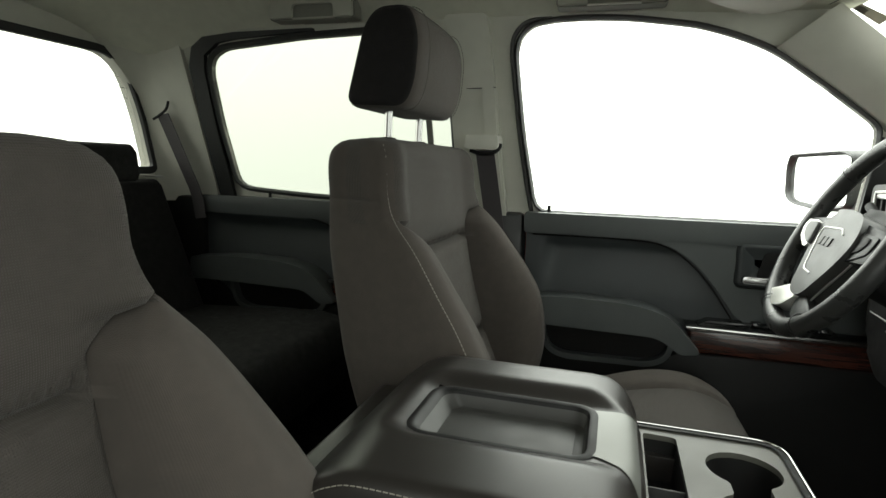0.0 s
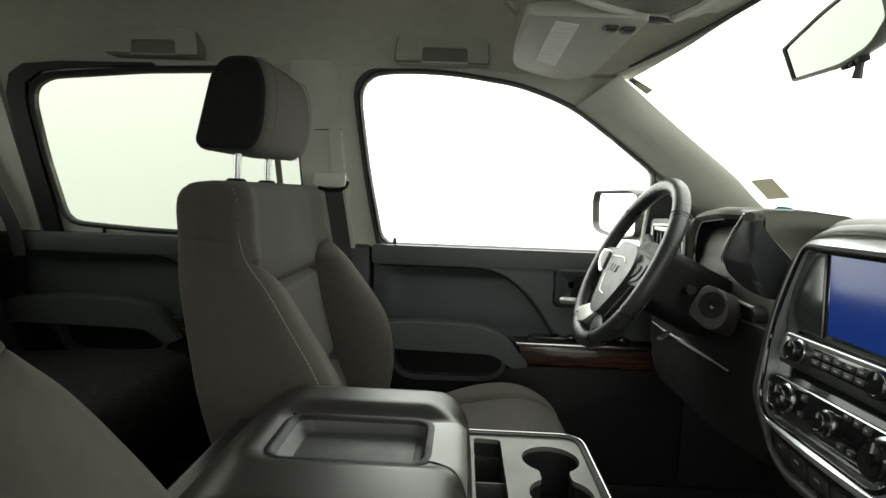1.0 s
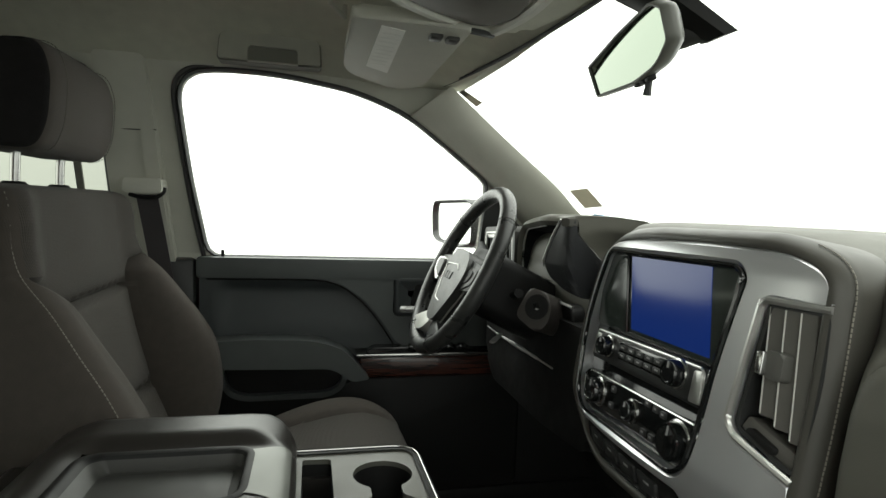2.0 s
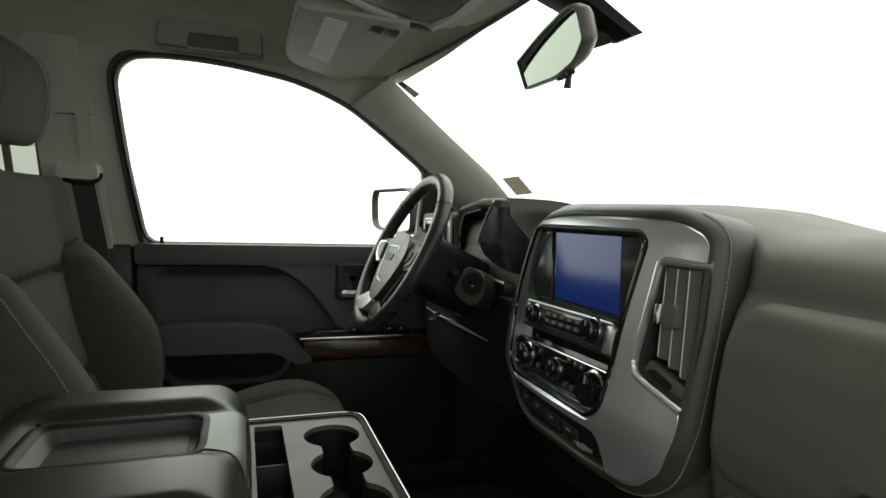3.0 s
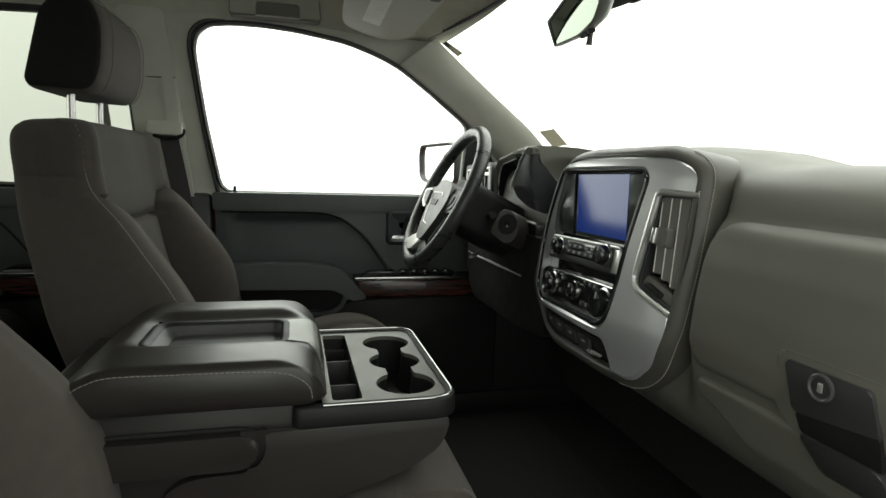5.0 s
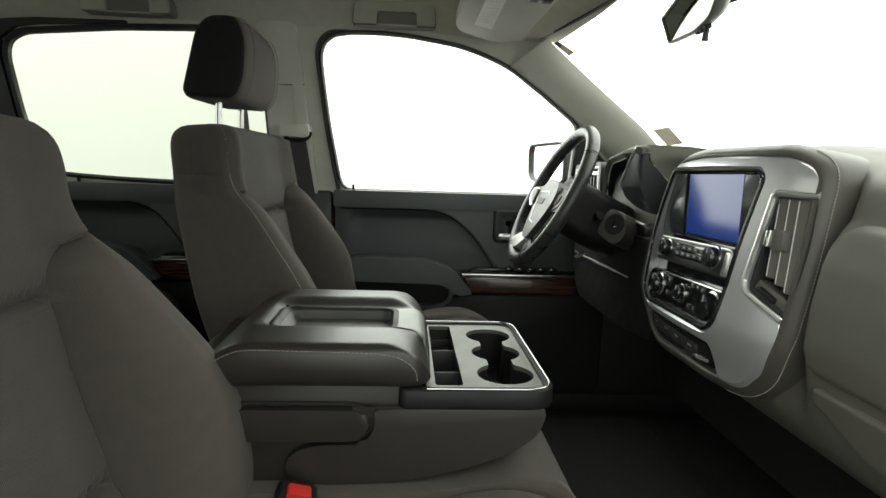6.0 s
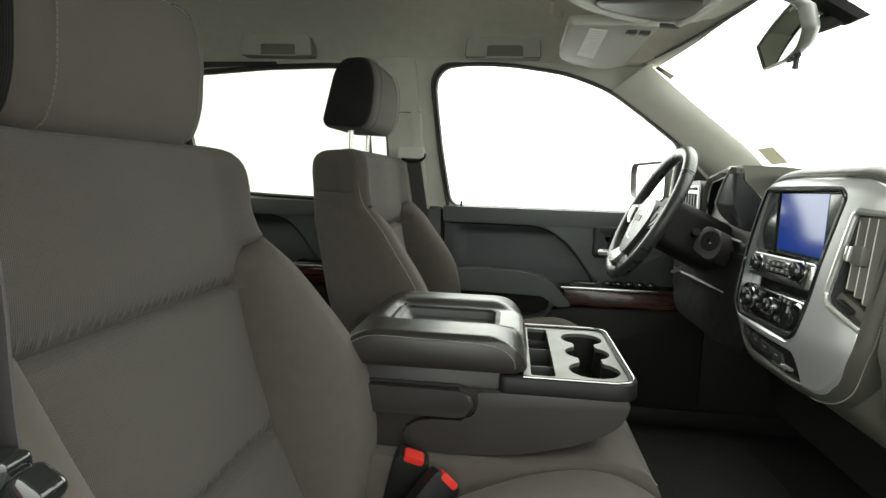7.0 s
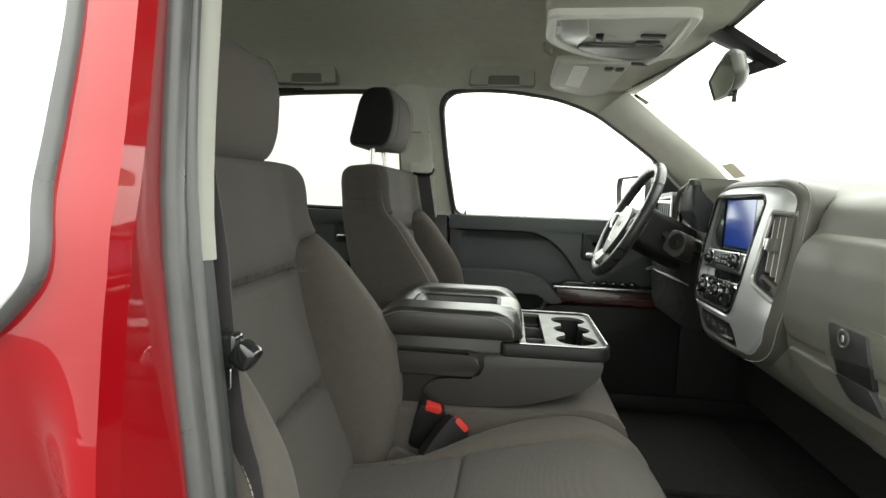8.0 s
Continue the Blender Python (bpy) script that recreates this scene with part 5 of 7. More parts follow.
LOCK = pose(face_x(0.536) - 0.0110, -0.4310, 0.5355, 0, -90, 0)
bm = bmesh.new()
lathe(bm, [(0.0085, 0), (0.0115, 0), (0.0113, 0.0018), (0.0100, 0.0024), (0.0085, 0.0012)], LOCK, 28)
part("lock_ring", bm, SEAL, latch, "grey lock ring")
bm = bmesh.new()
lathe(bm, [(0.0005, 0.0014), (0.0078, 0.0014), (0.0084, 0.0006), (0.0084, -0.001), (0.0005, -0.001)], LOCK, 24)
part("lock_barrel", bm, LATCH_DARK, latch)
bm = bmesh.new()
box(bm, (face_x(0.536) - 0.0134, -0.4335, 0.5315), (face_x(0.536) - 0.0116, -0.4290, 0.5395), 0.0008)
part("lock_button", bm, SATIN, latch, "bright lock slot")
bm = bmesh.new()
face_panel(bm, fillet([(-0.480, 0.489), (-0.412, 0.489), (-0.406, 0.506), (-0.478, 0.516)], 0.003, 4), 0.0098, 0.01, 0.001)
part("latch_recess", bm, BLACK, latch)
bm = bmesh.new()
face_panel(bm, fillet([(-0.493, 0.462), (-0.430, 0.4625), (-0.411, 0.4895), (-0.479, 0.4900)], 0.005, 4), 0.0130, 0.01, 0.003)
part("latch_flap", bm, LATCH_DARK, latch, "dark grey pull flap")

# centre stack, leaning slightly forward, bowed towards the seats
ST = pose(0.640, 0, 0.460, 0, 8.5, 0)
STI = ST.inverted()
stack = thing("centre_stack", (0.64, -0.05, 0.46), "silver-framed centre stack with touch screen and knobs", "centre console")


def bow(y, z):
    """How far the stack's face lies back: it is bowed from side to side and tucks in below."""
    return (0.85 if y < -0.09 else 0.5) * (min(y, 0.3) + 0.09) ** 2 + 0.028 * smooth01((0.06 - z) / 0.09)


def flat_back(y, z):
    """The panels inside the frame stand on one flat plane."""
    return 0.003 + (y + 0.15) * 0.0571 + 0.028 * smooth01((0.06 - z) / 0.09)


def screen_back(y, z):
    """The screen stands a little more upright than the panels round it."""
    return flat_back(y, 0.2) - 0.07 * (z - 0.19)


def spart(name, bm, mat, parent, label="", angle=38, how=bow, cell=0.0):
    """A part of the stack, laid onto its bowed (or inner flat) face."""
    if cell:
        bmesh.ops.triangulate(bm, faces=[f for f in bm.faces if len(f.verts) > 4])
        for _ in range(5):
            long = [e for e in bm.edges if e.calc_length() > cell]
            if not long:
                break
            bmesh.ops.subdivide_edges(bm, edges=long, cuts=1)
            bmesh.ops.triangulate(bm, faces=[f for f in bm.faces if len(f.verts) > 3])
    for v in bm.verts:
        q = STI @ v.co
        q.x += how(q.y, q.z)
        v.co = ST @ q
    return part(name, bm, mat, parent, label, angle)


def plate(outline, front, depth, mat, parent, name, label="", bevel=0.002, seg=2, how=flat_back, cell=0.0):
    """A plate of the stack: outline in (y, z) of its leaning plane, its face at front (towards the seats: minus)."""
    bm = bmesh.new()
    prism(bm, outline, front, front + depth, "yz", bevel, seg, ST, back=False)
    return spart(name, bm, mat, parent, label, 55, how, cell)


SURR = fillet([(0.150, 0.03), (0.156, 0.14), (0.118, 0.240), (0.060, 0.268), (0.0, 0.2735), (-0.195, 0.2755), (-0.245, 0.256), (-0.2495, 0.150), (-0.247, 0.055), (-0.224, 0.010), (-0.180, -0.026), (-0.12, -0.032), (0.07, -0.040), (0.128, -0.024)],
              [0.06, 0.08, 0.06, 0.04, 0.05, 0.05, 0.04, 0.08, 0.05, 0.05, 0.05, 0.05, 0.04, 0.05], 8)
bm = bmesh.new()
k = len(SURR)
rows = [[bm.verts.new(ST @ Vector((x, y, z))) for y, z in shrink(SURR, d)] for d, x in
        ((0.0, 0.12), (0.0, 0.004), (0.001, -0.001), (0.004, -0.006), (0.008, -0.0100), (0.012, -0.0122), (0.0145, -0.0118), (0.0165, -0.0095), (0.018, -0.006), (0.020, 0.006))]
for p, q in zip(rows, rows[1:]):
    for i in range(k):
        bm.faces.new((p[i], p[(i + 1) % k], q[(i + 1) % k], q[i]))
spart("surround", bm, SURROUND, stack, "dark padded vinyl rim", 70)
bm = bmesh.new()
line = [(y, z) for y, z in shrink(SURR, 0.0010) if y < -0.14 and z < 0.268]
line = [p for p in line if p[0] < -0.2 or p[1] < 0.1]
stitches(bm, [ST @ Vector((-0.0026, y - 0.0004, z)) for y, z in line], pitch=0.0040, length=0.0030, r=0.0006)
spart("stitching", bm, THREAD, stack, "light thread seam")
SIL = fillet([(0.112, 0.045), (0.127, 0.132), (0.112, 0.200), (0.084, 0.251), (0.0, 0.2595), (-0.200, 0.2605), (-0.234, 0.246), (-0.241, 0.2195), (-0.188, 0.218), (-0.176, 0.104), (-0.236, 0.082), (-0.238, 0.058), (-0.218, 0.020), (-0.176, -0.016), (-0.136, -0.018), (-0.128, 0.022), (0.085, 0.018), (0.105, 0.026)],
             [0.04, 0.05, 0.05, 0.04, 0.08, 0.03, 0.02, 0.003, 0.008, 0.016, 0.004, 0.02, 0.03, 0.02, 0.004, 0.012, 0.01, 0.008], 6)
HOLE_S = fillet([(0.100, 0.050), (0.113, 0.132), (0.100, 0.190), (0.078, 0.2405), (-0.156, 0.2425), (-0.166, 0.233), (-0.158, 0.185), (-0.152, 0.142), (-0.149, 0.095), (-0.141, 0.052), (-0.122, 0.037), (0.085, 0.030)],
                [0.02, 0.04, 0.04, 0.012, 0.010, 0.010, 0.03, 0.03, 0.03, 0.014, 0.012, 0.014], 5)


def dome(y, z):
    """How far the silver face rolls back towards its upper and lower rim."""
    return min(0.006, 0.006 * max(0.0, (z - 0.235) / 0.026) ** 2 + 0.004 * max(0.0, (-y - 0.205) / 0.03) ** 2)


bm = bmesh.new()
sheet(bm, SIL, [HOLE_S], -0.0155, 0.010, lambda u, v, d: (d, u, v), 0.004)
for _ in range(6):
    long = [e for e in bm.edges if e.calc_length() > 0.007 and all(v.co.x < -0.010 for v in e.verts)]
    if not long:
        break
    bmesh.ops.subdivide_edges(bm, edges=long, cuts=1)
    bmesh.ops.triangulate(bm, faces=[f for f in bm.faces if len(f.verts) > 3])
for v in bm.verts:
    if v.co.x < 0.0:
        v.co.x += dome(v.co.y, v.co.z)
    v.co = ST @ v.co
silver = spart("silver_frame", bm, SILVER, stack, "satin silver frame", 24)
# bright tube drawn as the highlight on the silver's edge round the vent
bm = bmesh.new()
ln = fillet([(-0.238, 0.2185), (-0.187, 0.217), (-0.1755, 0.105), (-0.234, 0.0835)], [0, 0.008, 0.016, 0], 6)
tube(bm, curve([tuple(ST @ Vector((-0.0150 + dome(y, z), y, z))) for y, z in ln], 3), 0.0032, 8)
spart("bright_edge", bm, SATIN, silver, "bright tube for the silver's edge highlight")
plate(shrink(HOLE_S, -0.004), 0.004, 0.012, GLOSS, stack, "backing", "gloss black panel", 0, cell=0.03)
bm = bmesh.new()
tube(bm, [tuple(ST @ Vector((-0.0148, y, z))) for y, z in shrink(HOLE_S, 0.0012)], 0.0024, 6, closed=True)
spart("inner_edge", bm, GLOSS, stack)
scr = plate(fillet([(0.101, 0.142), (0.100, 0.200), (0.083, 0.237), (-0.156, 0.239), (-0.142, 0.148)], [0.006, 0.02, 0.012, 0.006, 0.006], 4), -0.006, 0.008, SCREEN_OFF, stack, "screen", "dark touch screen glass", 0.001, 2, screen_back)
plate([(0.014, 0.151), (0.033, 0.2355), (-0.118, 0.2372), (-0.131, 0.153)], -0.0068, 0.002, SCREEN, scr, "display", "lit blue display", 0, 2, screen_back)
bm = bmesh.new()
tube(bm, [tuple(ST @ Vector((-0.0075, y, z))) for y, z in ((0.0215, 0.145), (0.0405, 0.2365))], 0.0018, 6)
spart("divider", bm, GLOSS, scr, how=screen_back)
radio = plate(fillet([(0.088, 0.101), (0.084, 0.138), (-0.139, 0.145), (-0.142, 0.107)], [0.006, 0.006, 0.010, 0.008], 4), -0.010, 0.012, PLASTIC, stack, "radio_panel", "dark radio panel", 0.003)
bm = bmesh.new()
tube(bm, [tuple(ST @ Vector((-0.0098, y, z))) for y, z in fillet([(0.085, 0.105), (0.082, 0.1365), (-0.137, 0.1435), (-0.140, 0.110)], [0, 0.008, 0.010, 0], 5)], 0.0013, 6)
spart("edge", bm, SATIN, radio, "thin satin edge", how=flat_back)
plate(fillet([(-0.122, 0.109), (-0.1235, 0.1395), (-0.1365, 0.141), (-0.1395, 0.110)], 0.003, 3), -0.0120, 0.004, SATIN, radio, "end_cap", "satin end cap", 0.001)
plate(fillet([(0.080, 0.106), (0.079, 0.133), (0.070, 0.133), (0.070, 0.106)], 0.002, 3), -0.0115, 0.004, SATIN, radio, "end_cap", "satin end cap", 0.001)
plate(fillet([(0.020, 0.113), (0.020, 0.134), (-0.078, 0.138), (-0.078, 0.116)], 0.003, 3), -0.0115, 0.004, GLOSS, radio, "button_field", "", 0.001)
for i in range(5):
    y = 0.016 - 0.0185 * i
    for z in (0.1155 + 0.0007 * i, 0.1245 + 0.0007 * i):
        plate(fillet([(y, z), (y, z + 0.0065), (y - 0.0155, z + 0.0072), (y - 0.0155, z + 0.0006)], 0.001, 2), -0.0135, 0.003, PLASTIC, radio, "button", "", 0.0008)
        plate([(y - 0.005, z + 0.003), (y - 0.005, z + 0.0048), (y - 0.011, z + 0.0048), (y - 0.011, z + 0.003)], -0.0138, 0.001, NEEDLE, radio, "symbol", "", 0)


def knob(y, z, r, parent, front, h=0.016):
    bm = bmesh.new()
    m = ST @ pose(front, y, z, 0, -90, 0)
    lathe(bm, [(0.0005, h - 0.0006), (r * 0.6, h - 0.0006), (r * 0.66, h), (r * 0.78, h), (r * 0.84, h - 0.0015), (r * 0.9, 0.003), (r * 0.92, 0.0), (0.0005, 0.0)], m, 28)
    k = spart("knob", bm, GLOSS, parent, "black turning knob", 30, flat_back)
    bm = bmesh.new()
    lathe(bm, [(r * 0.93, 0), (r * 1.06, 0), (r * 1.03, 0.0025), (r * 0.93, 0.0035)], m, 28)
    spart("ring", bm, CHROME, k, "chrome ring", how=flat_back)
    bm = bmesh.new()
    box(bm, (-0.001, -0.0007, r * 0.3), (0.001, 0.0007, r * 0.72), 0, 1, ST @ pose(front - h, y, z))
    spart("mark", bm, NEEDLE, k, how=flat_back)


knob(0.045, 0.122, 0.0135, radio, -0.010, 0.014)
knob(-0.100, 0.129, 0.0150, radio, -0.010, 0.014)
CLIM = [(0.092, 0.040), (0.099, 0.076), (0.086, 0.085), (-0.142, 0.093), (-0.146, 0.070), (-0.138, 0.052), (-0.120, 0.041), (0.078, 0.034)]
hv = plate(fillet(CLIM, 0.010, 4), -0.008, 0.012, GLOSS, stack, "climate_panel", "gloss black climate panel", 0.004, cell=0.03)
bm = bmesh.new()
tube(bm, [tuple(ST @ Vector((-0.0088, y, z))) for y, z in shrink(fillet(CLIM, 0.010, 4), 0.002)], 0.0012, 6, closed=True)
spart("edge", bm, CHROME, hv, "thin chrome edge", how=flat_back)
knob(0.053, 0.064, 0.0175, hv, -0.008, 0.014)
knob(-0.028, 0.066, 0.0130, hv, -0.008, 0.011)
knob(-0.116, 0.066, 0.0215, hv, -0.008, 0.014)
for y, z in [(0.022, 0.073), (0.022, 0.054), (-0.052, 0.081), (-0.068, 0.080), (-0.082, 0.079), (-0.052, 0.050), (-0.068, 0.050), (-0.084, 0.050)]:
    plate(fillet([(y, z), (y, z + 0.007), (y - 0.010, z + 0.007), (y - 0.010, z)], 0.0015, 2), -0.0105, 0.004, PLASTIC, hv, "button", "", 0.0008)
    plate([(y - 0.003, z + 0.003), (y - 0.003, z + 0.005), (y - 0.007, z + 0.005), (y - 0.007, z + 0.003)], -0.0108, 0.001, NEEDLE, hv, "symbol", "", 0)
plate(fillet([(0.128, -0.030), (0.112, 0.026), (-0.126, 0.030), (-0.134, 0.0), (-0.140, -0.022), (-0.10, -0.030), (0.06, -0.038)], 0.008, 4), 0.000, 0.02, GLOSS, stack, "lower_panel", "gloss black lower panel", 0.001, 2, bow, 0.03)
sw = plate(fillet([(0.108, -0.022), (0.102, 0.014), (-0.112, 0.017), (-0.118, -0.006), (-0.080, -0.017), (0.0, -0.021)], 0.006, 4), -0.006, 0.012, BLACK, stack, "switch_strip", "black switch strip", 0.003, 2, bow, 0.03)
for i in range(4):
    y = 0.084 - 0.043 * i
    plate(fillet([(y, -0.010), (y, 0.009), (y - 0.036, 0.009), (y - 0.036, -0.010)], 0.002, 2), -0.010, 0.008, PLASTIC, sw, "switch", "", 0.002, 2, bow)
    plate([(y - 0.014, 0.001), (y - 0.014, 0.0035), (y - 0.024, 0.0035), (y - 0.024, 0.001)], -0.0105, 0.001, NEEDLE, sw, "symbol", "", 0, 2, bow)
bm = bmesh.new()
tube(bm, [tuple(ST @ Vector((-0.0068, 0.108 - 0.178 * i / 10, -0.0225 + 0.0065 * i / 10))) for i in range(11)], 0.0011, 6)
spart("bright_edge", bm, CHROME, sw, "thin chrome edge")
bm = bmesh.new()
tube(bm, [tuple(ST @ Vector(q)) for q in ((-0.008, -0.070, -0.010), (-0.011, -0.084, -0.006), (-0.014, -0.100, -0.004), (-0.012, -0.112, -0.004))], [0.002, 0.0045, 0.0062, 0.0035], 10, flat=0.7)
spart("lever", bm, material("socket_cover", (0.60, 0.60, 0.58), 0.24, metal=0.7, vary=0.02), sw, "bright silver socket cover")
# passenger side vent of the stack
VENT = fillet([(-0.189, 0.216), (-0.238, 0.217), (-0.242, 0.15), (-0.236, 0.087), (-0.179, 0.107)], [0.006, 0.01, 0.04, 0.01, 0.010], 4)
vent = plate(VENT, 0.010, 0.02, BLACK, stack, "air_vent", "dark air vent", 0, 2, bow)
bm = bmesh.new()
frame_ring(bm, VENT, shrink(VENT, 0.004), -0.011, 0.02, "yz", ST)
spart("vent_frame", bm, PLASTIC, vent)
SLAT = material("vent_slat", (0.105, 0.100, 0.090), 0.42, vary=0.05)
for i, y in enumerate((-0.2045, -0.2175, -0.2300)):
    bm = bmesh.new()
    top, low = 0.213, 0.125 - 0.006 * i
    prism(bm, [(-0.0075, -0.0062), (-0.0088, -0.0056), (-0.0105, 0.0050), (-0.0098, 0.0060), (-0.0070, 0.0060), (-0.0040, -0.0062)], low, top, "xy", 0, 1, ST @ pose(0, y + 0.004, 0))
    for v in bm.verts:  # the blades lean with the frame
        q = STI @ v.co
        q.y += 0.10 * (q.z - 0.17)
        v.co = ST @ q
    slat = spart("slat", bm, SLAT, vent)
    # pale tube painted in where the blade's edge would catch light
    bm = bmesh.new()
    tube(bm, [tuple(ST @ Vector((-0.0104, y + 0.0093 + 0.10 * (z - 0.17), z))) for z in (low + 0.001, top - 0.001)], 0.0007, 6)
    spart("slat_highlight", bm, LENS, slat, "thin pale tube for the blade's highlight")
bm = bmesh.new()
prism(bm, fillet([(-0.2005, 0.1565), (-0.1995, 0.178), (-0.2165, 0.1785), (-0.2175, 0.1555)], 0.004, 4), -0.019, -0.006, "yz", 0.004, 3, ST)
tabk = spart("tab", bm, material("tab_grey", (0.10, 0.098, 0.09), 0.38, vary=0.04), vent, "grey sliding tab")
bm = bmesh.new()
prism(bm, fillet([(-0.1975, 0.158), (-0.197, 0.176), (-0.2030, 0.177), (-0.2035, 0.157)], 0.002, 3), -0.0225, -0.012, "yz", 0.001, 2, ST)
spart("bright_tip", bm, CHROME, tabk)
bm = bmesh.new()
prism(bm, fillet([(-0.183, 0.107), (-0.190, 0.121), (-0.236, 0.104), (-0.234, 0.088)], 0.003, 3), -0.009, 0.01, "yz", 0.002, 2, ST)
spart("vent_base", bm, SLAT, vent)
bm = bmesh.new()
prism(bm, fillet([(-0.192, 0.1085), (-0.196, 0.1130), (-0.2195, 0.1040), (-0.2170, 0.0975)], 0.003, 3), -0.0135, 0.004, "yz", 0.002, 2, ST)
spart("thumbwheel", bm, BLACK, vent)

# instrument binnacle
binn = thing("instrument_cluster", (0.75, 0.33, 0.6), "hooded instrument cluster with dials", "instrument cluster")
ARCH = fillet([(0.520, 0.610), (0.520, 0.690), (0.495, 0.728), (0.330, 0.742), (0.185, 0.738), (0.152, 0.705), (0.150, 0.610)], [0.02, 0.04, 0.04, 0.08, 0.04, 0.04, 0.02], 6)
INN = fillet([(0.500, 0.622), (0.500, 0.682), (0.482, 0.710), (0.330, 0.722), (0.200, 0.720), (0.176, 0.696), (0.174, 0.622)], [0.02, 0.03, 0.03, 0.08, 0.03, 0.03, 0.02], 6)
bm = bmesh.new()
n = len(ARCH)
lean = lambda y: 0.052 * smooth01((y - 0.17) / 0.33) + 0.085 * (1 - smooth01((y - 0.25) / 0.07))
rows = [[bm.verts.new((x + (lean(u) if k < 3 else 0), u, v)) for u, v in o] for k, (o, x) in enumerate(((shrink(ARCH, 0.006), 0.662), (shrink(ARCH, 0.012), 0.658), (INN, 0.665), (shrink(INN, 0.012), 0.775)))]
rows = [[bm.verts.new((0.90, u, v - 0.02)) for u, v in ARCH], [bm.verts.new((0.675 + lean(u), u, v)) for u, v in ARCH]] + rows
for p, q in zip(rows, rows[1:]):
    for i in range(n):
        bm.faces.new((p[i], p[(i + 1) % n], q[(i + 1) % n], q[i]))
for f in bm.faces:
    f.material_index = 1 if min(v.co.x for v in f.verts) > 0.655 and max(v.co.x for v in f.verts) < 0.80 and sum(1 for v in f.verts if v.co.x > 0.76) == 2 else 0
part("hood", bm, [VINYL_DASH, CLUSTER_BLACK], binn, angle=50)
bm = bmesh.new()
prism(bm, shrink(INN, 0.008), 0.770, 0.785, "yz")
part("dial_plate", bm, CLUSTER_BLACK, binn)
bm = bmesh.new()
tube(bm, [(0.668 + lean(u), u, v) for u, v in INN if v > 0.624 and u > 0.31], 0.0022, 6)
part("trim_ring", bm, SATIN, binn, "thin silver line")
for y, r in ((0.425, 0.046), (0.262, 0.046), (0.343, 0.022)):
    bm = bmesh.new()
    lathe(bm, [(r * 0.9, 0), (r, 0), (r * 0.98, 0.012), (r * 0.91, 0.012)], pose(0.770, y, 0.655 if r > 0.03 else 0.685, 0, -90, 0), 32)
    dial = part("dial", bm, CHROME, binn, "chrome-ringed dial")
    bm = bmesh.new()
    for k in range(13):
        a = radians(-40 + 260 * k / 12)
        c, s = math.cos(a), math.sin(a)
        zc = 0.655 if r > 0.03 else 0.685
        tube(bm, [(0.768, y + c * r * 0.74, zc + s * r * 0.74), (0.768, y + c * r * 0.86, zc + s * r * 0.86)], 0.0008, 4)
    part("tick_marks", bm, NEEDLE, dial)
    bm = bmesh.new()
    zc = 0.655 if r > 0.03 else 0.685
    tube(bm, [(0.766, y, zc), (0.766, y + r * 0.5, zc - r * 0.5)], [0.0018, 0.0006], 5)
    part("needle", bm, NEEDLE_RED, dial, "red needle")
# flat dark cheek that closes the cluster towards the middle, creased at half height
def stand_out(bm):
    """The hood's passenger end swings out towards the seats."""
    for v in bm.verts:
        f = 1 - 0.115 * smooth01((v.co.y - 0.135) / 0.14)
        v.co = Vector((0.255, -0.76, 0.70)) + (v.co - Vector((0.255, -0.76, 0.70))) * f
    return bm


CHEEK = [(0.737, 0.281, 0.237), (0.728, 0.288, 0.233), (0.714, 0.300, 0.229), (0.703, 0.309, 0.210), (0.686, 0.321, 0.178), (0.666, 0.332, 0.145), (0.655, 0.3315, 0.132), (0.642, 0.325, 0.130), (0.632, 0.306, 0.130), (0.623, 0.282, 0.130), (0.616, 0.235, 0.130)]
bm = bmesh.new()
rows = []
for k in range(41):
    z = 0.616 + 0.121 * k / 40
    ya, yb = spline_table(CHEEK[::-1], z)
    fold = 0.30 * max(0.0, 0.664 - z)
    rows.append([(0.690 + 0.10 * (0.325 - y) + fold + (0.002 if e == 0 else 0.0), y, z) for e, y in enumerate([ya, ya - 0.002] + [ya - 0.002 + (yb - ya + 0.002) * m / 10 for m in range(1, 11)])])
loft(bm, rows, caps=False, closed=False)
bmesh.ops.solidify(bm, geom=bm.faces[:], thickness=0.012)
part("cheek", stand_out(bm), material("cheek_plastic", (0.022, 0.023, 0.025), 0.48, vary=0.04, bump=0.15, bump_scale=1200, spec=0.3), binn, "dark plastic cheek of the hood", angle=22)
bm = bmesh.new()
tube(bm, [(0.693, 0.2825, 0.737), (0.691, 0.302, 0.714), (0.690, 0.323, 0.686), (0.689, 0.334, 0.667), (0.690, 0.3335, 0.656)], [0.0012, 0.0020, 0.0022, 0.0026, 0.0008], 8)
part("cheek_line", stand_out(bm), SATIN, binn, "satin silver line")
bm = bmesh.new()
prism(bm, [(0.258 + 0.020 * math.cos(2 * math.pi * i / 24), 0.7325 + 0.0070 * math.sin(2 * math.pi * i / 24)) for i in range(24)], 0.690, 0.704, "yz", 0.002, 2)
part("hood_end", stand_out(bm), SURROUND, binn, "grey rounded end of the hood")

bm = bmesh.new()
rows = []
edge = curve([(0.300, 0.7400), (0.281, 0.7390), (0.258, 0.7415), (0.237, 0.7380), (0.232, 0.7270), (0.229, 0.7140), (0.210, 0.7030), (0.178, 0.6860), (0.148, 0.6680)], 3)
for dx, dz in ((0.0, 0.0), (0.006, 0.003), (0.025, 0.007), (0.050, 0.009), (0.080, 0.006), (0.120, -0.002), (0.17, -0.016)):
    rows.append([(0.692 + 0.10 * (0.325 - y) + dx, y, min(z + dz, 0.7435 - 0.004 * dx / 0.17)) for y, z in edge])
